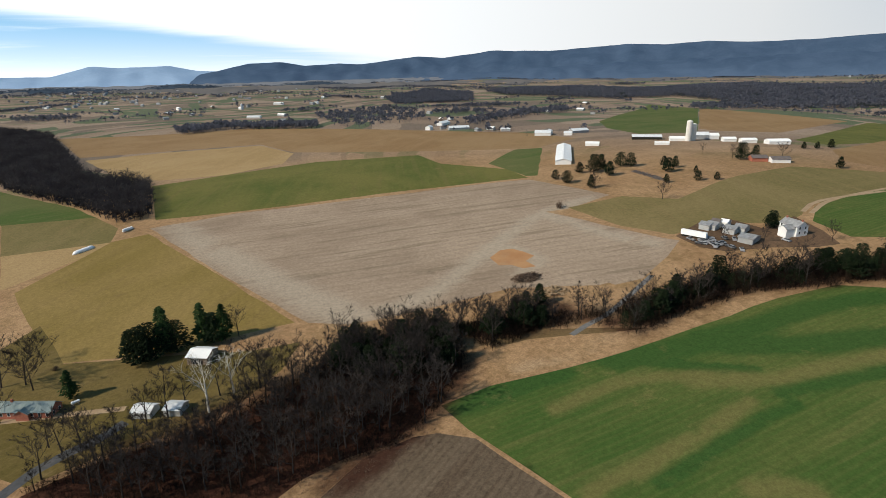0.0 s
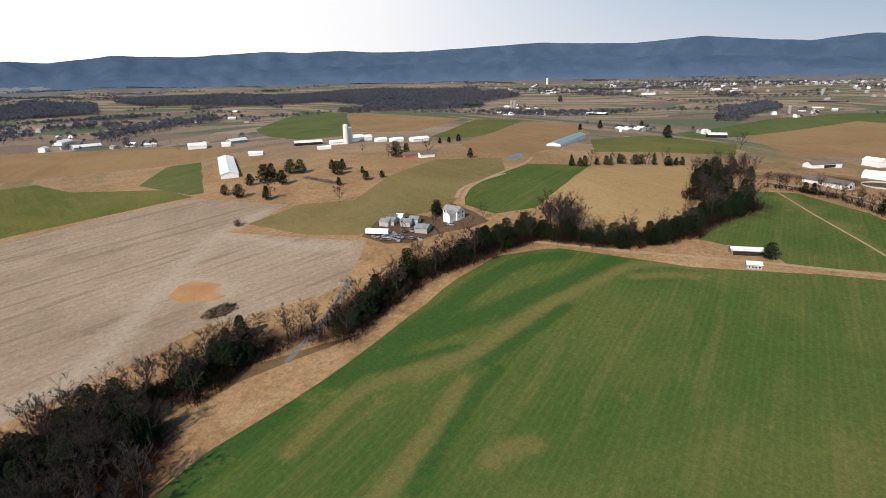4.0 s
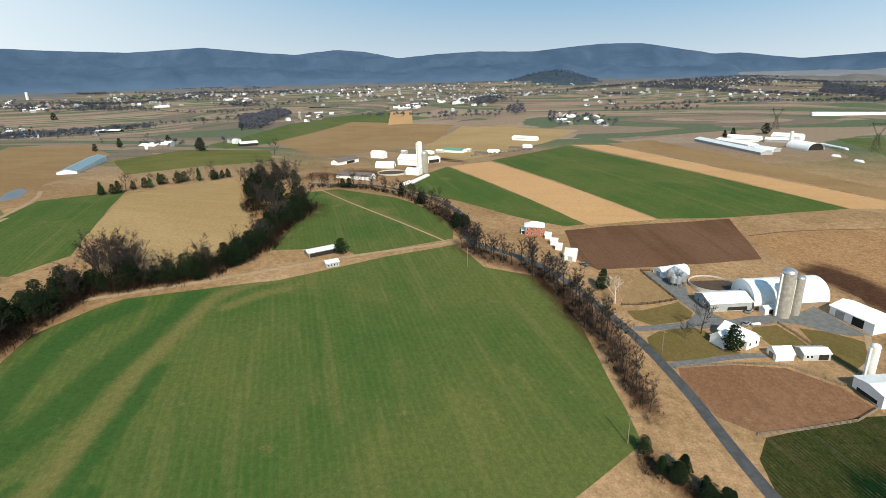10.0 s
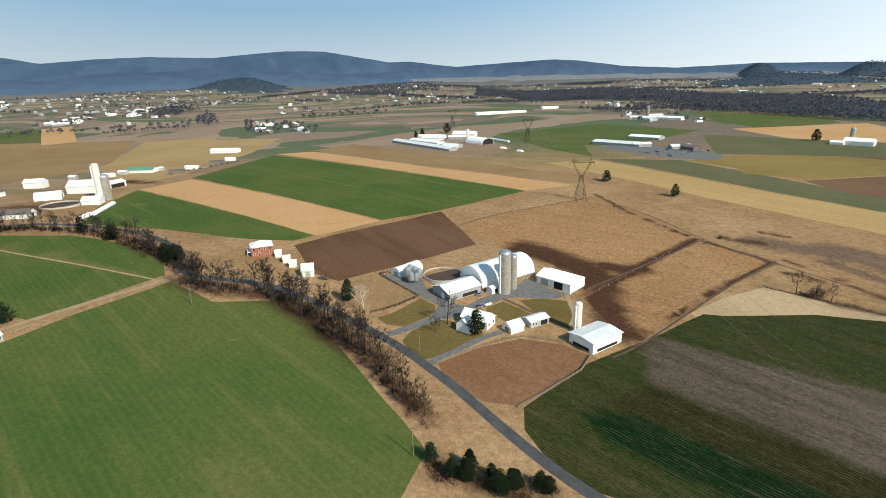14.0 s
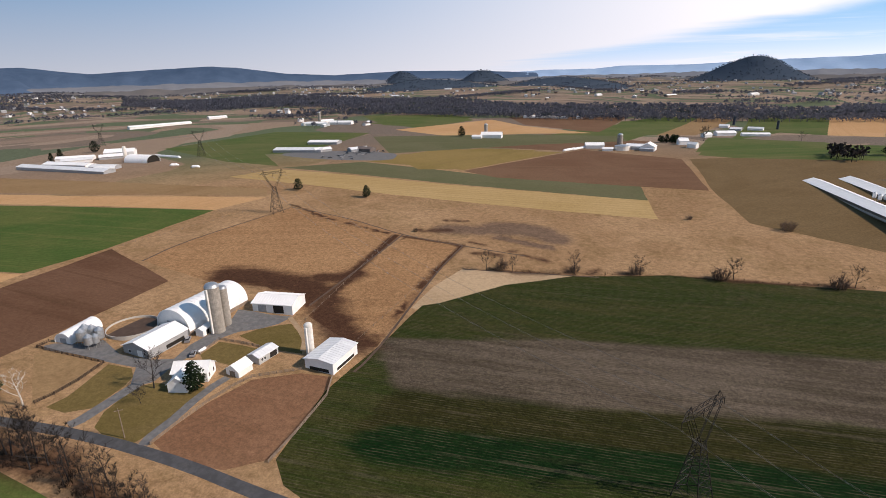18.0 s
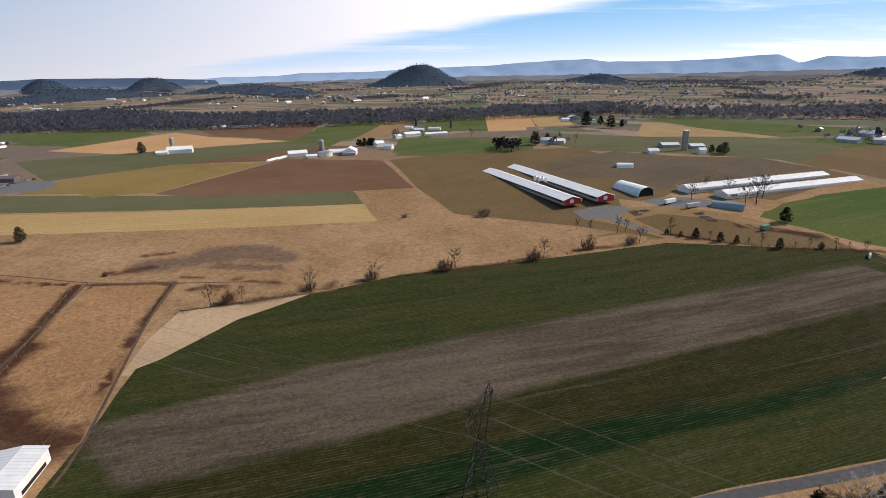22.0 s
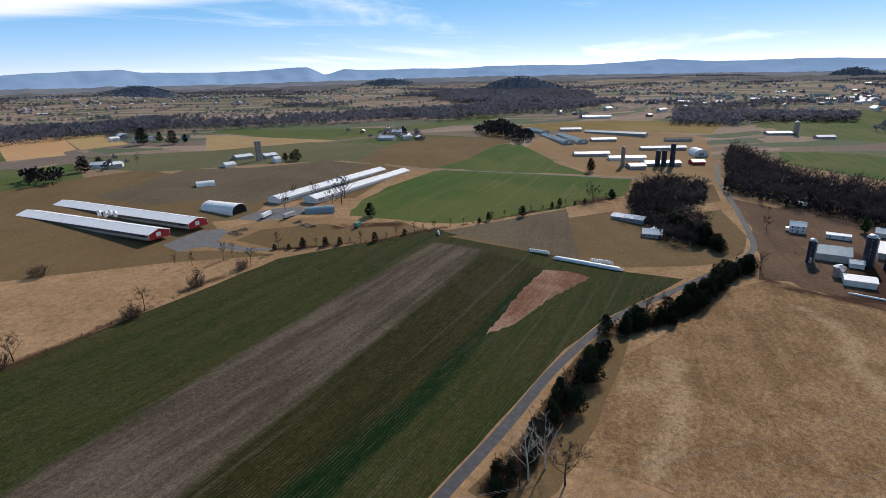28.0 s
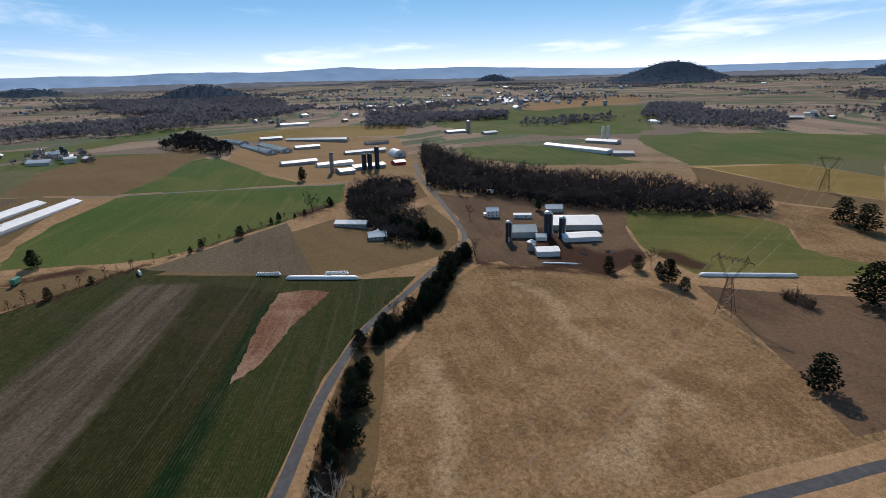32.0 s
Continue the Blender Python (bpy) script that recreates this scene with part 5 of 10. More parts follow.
def wooded_hill(az, dist, el, half, label):
    """A single round wooded hill that stands alone in the valley."""
    x, y = dist * math.sin(radians(az)), dist * math.cos(radians(az))
    rad, top = dist * math.tan(radians(half)), 118 + dist * math.tan(radians(el))
    floor = gz(x, y) - 12
    HILLS.append((x, y, rad, top, floor, az))
    verts, quads = [], []
    n, m = 40, 14
    for j in range(m):
        f = j / (m - 1)
        for i in range(n):
            a = 2 * math.pi * i / n
            rr = rad * f * (1 + 0.1 * math.sin(2 * a + az))
            z = hill_height(f, a, az, top, floor)
            verts.append((x + rr * math.cos(a), y + rr * math.sin(a), z - 30 * max(0, f - 0.9)))
    for j in range(m - 1):
        for i in range(n):
            k = (i + 1) % n
            quads.append((j * n + i, j * n + k, (j + 1) * n + k, (j + 1) * n + i))
    me = bpy.data.meshes.new("hill")
    me.from_pydata(verts, [], quads)
    # this material brings painted blue haze and a faint emission
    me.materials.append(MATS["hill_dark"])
    me.polygons.foreach_set("use_smooth", [True] * len(me.polygons))
    tagged(new("hill", me), label, "hill", "", "structure")


wooded_hill(-170.7, 3300, 0.66, 7.2, "round dark wooded hill standing alone in the valley")
wooded_hill(-70.8, 3400, 0.35, 6.5, "cone-shaped dark wooded hill with a broad foot")
wooded_hill(108, 3600, -0.15, 6.5, "low dark wooded foothill before the blue range")
wooded_hill(159, 3000, -0.75, 9.0, "low wooded ridge at the valley's edge")
wooded_hill(172, 3200, -0.8, 8.0, "low wooded ridge at the valley's edge")
wooded_hill(-19, 3700, -0.8, 8.0, "low wooded ridge at the valley's edge")
wooded_hill(-9, 3800, -0.75, 7.0, "low wooded ridge at the valley's edge")
wooded_hill(3, 3800, -0.8, 8.0, "low wooded ridge at the valley's edge")
wooded_hill(243, 2500, -0.8, 6.0, "low wooded ridge at the valley's edge")
wooded_hill(230, 3500, -0.6, 5.0, "low wooded ridge at the valley's edge")
wooded_hill(164.5, 4000, 0.02, 3.6, "small dark wooded knoll far off")
wooded_hill(156.5, 4050, 0.02, 3.0, "small dark wooded knoll far off")
wooded_hill(187, 3600, -0.6, 4.0, "low wooded ridge at the valley's edge")
wooded_hill(207, 3400, -0.65, 5.0, "low wooded ridge at the valley's edge")
wooded_hill(-88, 3600, -0.5, 4.0, "small dark wooded knoll far off")
wooded_hill(-54, 3500, -0.2, 5.0, "small dark wooded knoll far off")


# ---------------------------------------------------------------- trees
def raw_mesh(name, verts, faces, material):
    me = bpy.data.meshes.new(name)
    me.from_pydata(verts, [], faces)
    me.materials.append(MATS[material])
    return me


def limb(V, F, a, b, r0, r1, sides=3):
    d = b - a
    q = d.to_track_quat("Z", "Y").to_matrix()
    base = len(V)
    for c, r in ((a, r0), (b, r1)):
        for i in range(sides):
            t = 2 * math.pi * i / sides
            V.append(tuple(c + q @ Vector((r * math.cos(t), r * math.sin(t), 0))))
    for i in range(sides):
        j = (i + 1) % sides
        F.append((base + i, base + j, base + sides + j, base + sides + i))


def sliver(V, F, a, b, w, rng):
    side = (b - a).cross(Vector((rng.uniform(-1, 1), rng.uniform(-1, 1), rng.uniform(-1, 1))))
    side = side.normalized() * w if side.length > 1e-6 else Vector((w, 0, 0))
    k = len(V)
    V += [tuple(a - side), tuple(a + side), tuple(b)]
    F.append((k, k + 1, k + 2))


def bare_tree_data(seed, h, spread=0.3, limbs=8, branches=6, twigs=9, low=0.3, thick=1.0):
    """A leafless broadleaf: tapered, bent trunk, rising limbs, branches and a haze of twigs."""
    rng = random.Random(seed)
    tv, tf, cv, cf = [], [], [], []
    p, pts = Vector((0, 0, -0.3)), []
    lean = Vector((rng.uniform(-0.08, 0.08), rng.uniform(-0.08, 0.08), 0))
    for i in range(7):
        pts.append(p.copy())
        p = p + Vector((lean.x + rng.uniform(-0.05, 0.05), lean.y + rng.uniform(-0.05, 0.05), 1)) * h * 0.155
    r = 0.021 * h * thick
    for i in range(6):
        limb(tv, tf, pts[i], pts[i + 1], r * (1 - i * 0.15), r * (1 - (i + 1) * 0.15), 5)
    for n in range(limbs):
        f = low + (0.92 - low) * (n + rng.random()) / limbs
        k = min(5, int(f * 6))
        a = pts[k].lerp(pts[k + 1], f * 6 - k)
        ang = n * 2.4 + rng.uniform(-0.4, 0.4)
        ln = h * spread * (1.25 - 0.75 * f) * rng.uniform(0.8, 1.25)
        up = rng.uniform(0.7, 1.25)
        out = Vector((math.cos(ang), math.sin(ang), up))
        mid = a + out * ln * 0.5 + Vector((0, 0, rng.uniform(-0.03, 0.05) * h))
        end = mid + Vector((math.cos(ang + rng.uniform(-0.5, 0.5)), math.sin(ang + rng.uniform(-0.5, 0.5)), up + 0.4)) * ln * 0.5
        lr = r * 0.42 * (1.2 - f)
        limb(tv, tf, a, mid, lr, lr * 0.65)
        limb(tv, tf, mid, end, lr * 0.65, lr * 0.25)
        for m in range(branches):
            s = rng.uniform(0.25, 1.0)
            b0 = a.lerp(mid, s * 2) if s < 0.5 else mid.lerp(end, s * 2 - 1)
            d = (out.normalized() * 0.8 + Vector((rng.uniform(-1, 1), rng.uniform(-1, 1), rng.uniform(-0.3, 0.9)))).normalized() * ln * rng.uniform(0.3, 0.6)
            b1 = b0 + d
            limb(cv, cf, b0, b1, lr * 0.25 + 0.0015 * h, 0.001 * h)
            for _ in range(twigs):
                c0 = b0.lerp(b1, rng.uniform(0.3, 1))
                e = d.normalized() * 0.9 + Vector((rng.uniform(-1, 1), rng.uniform(-1, 1), rng.uniform(-0.3, 1)))
                sliver(cv, cf, c0, c0 + e.normalized() * h * rng.uniform(0.06, 0.13), 0.0025 * h, rng)
    return tv, tf, cv, cf


def evergreen_data(seed, h, width=0.42, droop=0.25, clumps=420, gaps=0.25, round_=0.75):
    """A cedar or pine: a short trunk and a ragged cone of many small sprays, with gaps and an uneven outline."""
    rng = random.Random(seed)
    tv, tf, cv, cf = [], [], [], []
    limb(tv, tf, Vector((0, 0, -0.3)), Vector((0, 0, h * 0.9)), 0.022 * h, 0.004 * h, 5)
    bulge = [1 + rng.uniform(-gaps, gaps) for _ in range(24)]
    for n in range(clumps):
        f = rng.random() ** 0.8
        z = h * (0.07 + 0.93 * f)
        ang = rng.uniform(0, 2 * math.pi)
        wob = bulge[int(f * 5.99) * 4 + int(ang / 1.571) % 4]
        edge = h * width * 0.5 * min(1.0, 0.55 + f * 2.2) * (1.03 - f) ** round_ * wob
        rr = edge * rng.random() ** 0.45 * 1.04
        c = Vector((rr * math.cos(ang), rr * math.sin(ang), z))
        out = Vector((math.cos(ang), math.sin(ang), rng.uniform(-droop, 0.45)))
        s = h * rng.uniform(0.04, 0.08) * (1.1 - 0.5 * f)
        side = out.cross(Vector((0, 0, 1))).normalized() * s * 0.6
        lift = Vector((0, 0, s * 0.55))
        k = len(cv)
        cv += [tuple(c - out * s * 0.5 - side * 0.5), tuple(c - side + lift * rng.uniform(-0.3, 0.6)), tuple(c + out * s), tuple(c + side + lift * rng.uniform(-0.3, 0.6)), tuple(c + lift * 1.2 - out * s * 0.3)]
        cf += [(k, k + 1, k + 2), (k, k + 2, k + 3), (k + 1, k + 4, k + 2), (k + 3, k + 2, k + 4)]
    return tv, tf, cv, cf


def shrub_data(seed, h, stems=60, wide=0.7):
    rng = random.Random(seed)
    tv, tf, cv, cf = [], [], [], []
    for n in range(stems):
        a = rng.uniform(0, 2 * math.pi)
        d = rng.random() ** 0.6
        base = Vector((math.cos(a), math.sin(a), 0)) * h * wide * 0.5 * d
        tip = base * rng.uniform(1.2, 1.9) + Vector((rng.uniform(-0.2, 0.2) * h, rng.uniform(-0.2, 0.2) * h, h * rng.uniform(0.6, 1.05) * (1 - 0.45 * d)))
        limb(tv if n < 9 else cv, tf if n < 9 else cf, base - Vector((0, 0, 0.2)), tip, 0.012 * h, 0.004 * h)
        for _ in range(7):
            c0 = base.lerp(tip, rng.uniform(0.3, 1))
            e = Vector((rng.uniform(-1, 1), rng.uniform(-1, 1), rng.uniform(-0.3, 1))).normalized()
            sliver(cv, cf, c0, c0 + e * h * rng.uniform(0.12, 0.26), 0.014 * h, rng)
    return tv, tf, cv, cf


TREES = {}


def tree_kind(kind, datas, trunk_mat, crown_mat, name, label, crown_name="crown"):
    made = []
    for tv, tf, cv, cf in datas:
        root = new(name, raw_mesh(name, tv, tf, trunk_mat))
        tagged(root, label, "shrub" if "shrub" in name else "tree", name.replace("_", " ") + "s of the valley")
        part(crown_name, raw_mesh(crown_name, cv, cf, crown_mat), crown_mat, root)
        made.append([root, None, 0])
    TREES[kind] = made


tree_kind("bare", [bare_tree_data(s, 10, 0.28 + 0.05 * (s % 3), 9, 7, 14, 0.26) for s in range(1, 6)], "bark", "twigs", "bare_tree", "leafless grey-brown broadleaf tree with fine twigs")
tree_kind("slim", [bare_tree_data(s, 10, 0.19, 9, 6, 12, 0.34, 0.8) for s in range(11, 15)], "bark", "twigs", "slender_tree", "slender leafless hedgerow tree with a high thin crown")
tree_kind("sycamore", [bare_tree_data(s, 10, 0.34, 9, 5, 5, 0.25, 1.15) for s in (21, 22)], "bark_pale", "bark_pale", "sycamore_tree", "leafless sycamore with chalk-white bark and limbs")
tree_kind("cedar", [evergreen_data(s, 10, 0.68 + 0.13 * (s % 3), 0.1, 820, 0.26, 0.36 + 0.12 * (s % 2)) for s in (31, 32, 33, 34)], "bark", "needles", "cedar_tree", "dark green red-cedar with a dense ragged crown")
tree_kind("pine", [evergreen_data(s, 10, 0.5, 0.5, 620, 0.4, 0.65) for s in (41, 42)], "bark", "needles_pine", "pine_tree", "tall green pine with tiered uneven boughs")
tree_kind("round", [bare_tree_data(s, 10, 0.42, 12, 8, 16, 0.2) for s in (51, 52)], "bark", "twigs", "spreading_tree", "round-headed leafless yard tree")
tree_kind("shrub", [shrub_data(s, 10) for s in (61, 62, 63)], "bark", "brush", "shrub", "tangled brown leafless shrub standing alone", "crown")


def plant(kind, x, y, h, seed=0):
    rng = random.Random(int(x * 7 + y * 13 + seed))
    slot = TREES[kind][rng.randrange(len(TREES[kind]))]
    m = pose(x, y, gz(x, y), 0, 0, rng.uniform(0, 360)) @ Matrix.Diagonal((h / 10 * rng.uniform(0.88, 1.15), h / 10 * rng.uniform(0.88, 1.15), h / 10, 1))
    slot[2] += 1
    if slot[1] is None:
        slot[1] = m
    else:
        copy_thing(slot[0], m)


def hedgerow(seed, points, width, gap, mix, h0, h1):
    """Trees and brush along a line. mix: (kind, share) pairs."""
    rng = random.Random(seed)
    kinds, shares = [k for k, _ in mix], [s for _, s in mix]
    for p in smooth(points, gap):
        k = rng.choices(kinds, shares)[0]
        h = rng.uniform(h0, h1) * (0.4 if k == "shrub" else 0.75 if k == "cedar" else 1)
        plant(k, p.x + rng.uniform(-1, 1) * width / 2, p.y + rng.uniform(-1, 1) * width / 2, h, seed)


def inside(x, y, ring):
    hit = False
    for (ax, ay), (bx, by) in zip(ring, ring[1:] + ring[:1]):
        if (ay > y) != (by > y) and x < (bx - ax) * (y - ay) / (by - ay) + ax:
            hit = not hit
    return hit


def grove(seed, ring, gap, mix, h0, h1):
    """Single trees scattered over a plot."""
    rng = random.Random(seed)
    xs, ys = [p[0] for p in ring], [p[1] for p in ring]
    kinds, shares = [k for k, _ in mix], [s for _, s in mix]
    x = min(xs)
    while x < max(xs):
        y = min(ys)
        while y < max(ys):
            px_, py_ = x + rng.uniform(-0.5, 0.5) * gap, y + rng.uniform(-0.5, 0.5) * gap
            if inside(px_, py_, ring):
                k = rng.choices(kinds, shares)[0]
                plant(k, px_, py_, rng.uniform(h0, h1) * (0.35 if k == "shrub" else 0.8 if k == "cedar" else 1), seed)
            y += gap
        x += gap


def wood_tree(seed):
    """A leafless forest tree: thin trunk, rising limbs and a broad fan of twigs."""
    rng = random.Random(seed)
    V, F = [], []
    bend = Vector((rng.uniform(-0.06, 0.06), rng.uniform(-0.06, 0.06), 0.45))
    limb(V, F, Vector((0, 0, 0)), bend, 0.018, 0.013)
    limb(V, F, bend, bend + Vector((0, 0, 0.4)), 0.013, 0.003)
    for n in range(8):
        a, f = n * 2.4 + rng.uniform(-0.4, 0.4), rng.uniform(0.0, 0.6)
        b0 = bend + Vector((0, 0, -0.15 + 0.4 * f))
        reach = rng.uniform(0.22, 0.36) * (1.1 - 0.6 * f)
        b1 = b0 + Vector((math.cos(a) * reach, math.sin(a) * reach, rng.uniform(0.2, 0.36)))
        limb(V, F, b0, b1, 0.008, 0.003)
        for _ in range(10):
            c0 = b0.lerp(b1, rng.uniform(0.35, 1))
            e = Vector((math.cos(a) * 0.6 + rng.uniform(-1, 1), math.sin(a) * 0.6 + rng.uniform(-1, 1), rng.uniform(-0.2, 1.1)))
            sliver(V, F, c0, c0 + e.normalized() * rng.uniform(0.1, 0.2), 0.008, rng)
    return np.array(V, np.float32), F


WOOD_MODELS = [wood_tree(70 + wood_seed) for wood_seed in range(5)]
for wood_seed in range(2):
    tv, tf, cv, cf = evergreen_data(80 + wood_seed, 1.0, 0.62, 0.2, 50)
    WOOD_MODELS.append((np.array(cv, np.float32), [tuple(f) for f in cf]))


def fluff(seed):
    """A far leafless tree: a short trunk and a rounded crown of spreading blades."""
    rng = random.Random(seed)
    V, F = [], []
    sliver(V, F, Vector((0, 0, 0)), Vector((0, 0, 0.7)), 0.05, rng)
    for n in range(15):
        a = n * 2.4 + rng.uniform(-0.5, 0.5)
        up = rng.uniform(-0.25, 1.0)
        out = Vector((math.cos(a) * math.sqrt(1 - min(1, up * up) * 0.9), math.sin(a) * math.sqrt(1 - min(1, up * up) * 0.9), up))
        b = Vector((0, 0, 0.5)) + Vector((out.x * 0.12, out.y * 0.12, out.z * 0.12))
        t = Vector((0, 0, 0.56)) + Vector((out.x * 0.42, out.y * 0.42, out.z * 0.44)) * rng.uniform(0.75, 1.05)
        if rng.random() < 0.5:
            sliver(V, F, b, t, 0.13, rng)
        else:
            sliver(V, F, t, b, 0.16, rng)
    return np.array(V, np.float32), F


FLUFF = [fluff(s) for s in range(90, 95)]


BRUSH_MODELS = []
for wood_seed in range(5):
    tv, tf, cv, cf = shrub_data(160 + wood_seed, 1.0, 10, 0.8)
    n0 = len(tv)
    BRUSH_MODELS.append((np.array(tv + cv, np.float32), [tuple(f) for f in tf] + [tuple(i + n0 for i in f) for f in cf]))


def thicket(label, seed, points, width, gap, h0, h1, green=0.0):
    """The tangled undergrowth of a hedge, along a line."""
    rng = random.Random(seed)
    spots = []
    for p in smooth(points, gap):
        for _ in range(max(1, round(width / gap))):
            spots.append((p.x + rng.uniform(-0.5, 0.5) * width, p.y + rng.uniform(-0.5, 0.5) * width))
    scatter("undergrowth", label, rng, spots, h0, h1, BRUSH_MODELS + WOOD_MODELS[5:], "thicket", green, "undergrowth")


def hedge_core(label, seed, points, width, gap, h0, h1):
    """The black-green heart of a hedge: dense evergreen brush, added to deepen the shade within."""
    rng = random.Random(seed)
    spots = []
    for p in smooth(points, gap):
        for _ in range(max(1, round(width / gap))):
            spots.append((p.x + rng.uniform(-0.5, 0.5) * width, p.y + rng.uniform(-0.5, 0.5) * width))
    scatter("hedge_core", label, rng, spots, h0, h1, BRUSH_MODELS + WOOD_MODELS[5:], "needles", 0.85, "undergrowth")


def scatter(name, label, rng, spots, h0, h1, models, material, share_green, category, height=gz):
    VV, FF, base = [], [], 0
    for px_, py_ in spots:
        green = rng.random() < share_green and len(models) > 5
        v, f = models[rng.randrange(5, 7)] if green else models[rng.randrange(5)]
        h, a = (h0 + (h1 - h0) * rng.random() ** 1.5) * (0.8 if green else 1), rng.uniform(0, 6.28)
        c, s, wide = math.cos(a), math.sin(a), rng.uniform(0.85, 1.3)
        out = np.empty_like(v)
        out[:, 0] = (v[:, 0] * c - v[:, 1] * s) * h * wide + px_
        out[:, 1] = (v[:, 0] * s + v[:, 1] * c) * h * wide + py_
        out[:, 2] = v[:, 2] * h + height(px_, py_) - 0.3
        VV.append(out)
        FF += [tuple(i + base for i in t) for t in f]
        base += len(v)
    if VV:
        tagged(new(name, raw_mesh(name, np.concatenate(VV).tolist(), FF, material)), label, category, "", "stuff")


def woods(name, label, seed, ring, gap, h0, h1, models, material, share_green=0.0):
    """A wood of trees nobody could count: one mesh of many scattered tree shapes."""
    rng = random.Random(seed)
    xs, ys = [p[0] for p in ring], [p[1] for p in ring]
    spots = []
    for x in np.arange(min(xs), max(xs), gap):
        for y in np.arange(min(ys), max(ys), gap):
            p = (x + rng.uniform(-0.5, 0.5) * gap, y + rng.uniform(-0.5, 0.5) * gap)
            if inside(*p, ring):
                spots.append(p)
    scatter(name, label, rng, spots, h0, h1, models, material, share_green, "woods")


def far_belts(seed, count):
    """Hedges, creek woods and copses out to the mountains' foot."""
    rng = random.Random(seed)
    spots = []
    for _ in range(count):
        a, r = rng.uniform(0, 2 * math.pi), 1050 + 3200 * rng.random() ** 0.7
        x, y = r * math.sin(a), r * math.cos(a)
        turn, ln = a + math.pi / 2 + rng.gauss(0, 0.5), rng.uniform(60, 420)
        wide = rng.choice((4, 5, 8, 24, 50))
        for i in range(int(ln / 9)):
            for _ in range(1 if wide < 20 else 3 if wide < 40 else 5):
                d = (i * 9 - ln / 2) * (1 if wide < 20 else 0.6)
                spots.append((x + math.sin(turn) * d + rng.uniform(-1, 1) * wide, y + math.cos(turn) * d + rng.uniform(-1, 1) * wide))
    for _ in range(240):  # woods at the mountains' foot
        a, r = rng.uniform(0, 2 * math.pi), rng.uniform(2700, 4200)
        x, y, turn, ln = r * math.sin(a), r * math.cos(a), a + math.pi / 2 + rng.gauss(0, 0.25), rng.uniform(200, 650)
        for i in range(int(ln / 9)):
            d, off = rng.uniform(-0.5, 0.5) * ln, rng.uniform(-50, 50)
            spots.append((x + math.sin(turn) * d + math.cos(turn) * off, y + math.cos(turn) * d - math.sin(turn) * off))
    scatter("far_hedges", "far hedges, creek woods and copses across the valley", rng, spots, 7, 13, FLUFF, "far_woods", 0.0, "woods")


def hill_forest():
    """The leafless forest that covers the lone hills."""
    rng = random.Random(51)
    for x, y, rad, top, floor, az in HILLS:
        def height(px_, py_):
            f, a = math.hypot(px_ - x, py_ - y) / rad, math.atan2(py_ - y, px_ - x)
            f /= 1 + 0.1 * math.sin(2 * a + az)
            return hill_height(f, a, az, top, floor)
        spots = []
        for _ in range(700):
            a, f = rng.uniform(0, 6.283), rng.random() ** 0.5 * 0.9
            spots.append((x + rad * f * math.cos(a), y + rad * f * math.sin(a)))
        # the trees share the hill's hazy blue colour and emission
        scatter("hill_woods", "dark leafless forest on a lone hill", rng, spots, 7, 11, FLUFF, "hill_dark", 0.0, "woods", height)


# ---------------------------------------------------------------- farm buildings
def farm_building(name, label, category, x, y, turn, L, W, eave, rise, wall, roof, doors=(), windows=(), ends=None, group="", ribs=True):
    """doors: (side, at, width, height, material); windows: (side, at, width, sill, head)."""
    ob = thing(name, x, y, turn, label, category, group)
    gable(ob, L, W, eave, rise, wall, roof, min(0.5, 0.03 * W + 0.15), ribs, ends=ends)
    off = 0.05 if ends else 0.0
    for side, at, width, top, material in doors:
        opening(ob, "door", side, at, width, 0.0, top, L + 2 * off, W, material)
    for side, at, width, z0, z1 in windows:
        window(ob, side, at, width, z0, z1, L + 2 * off, W)
    return ob


def arch(L, W, H, t=0.0, sides=18, z0=-0.8):
    pts = [(-W / 2 * math.cos(math.pi * i / sides), H * math.sin(math.pi * i / sides) ** 0.8 if 0 < i < sides else 0.0) for i in range(sides + 1)]
    return [(pts[0][0], z0)] + pts + [(pts[-1][0], z0)]


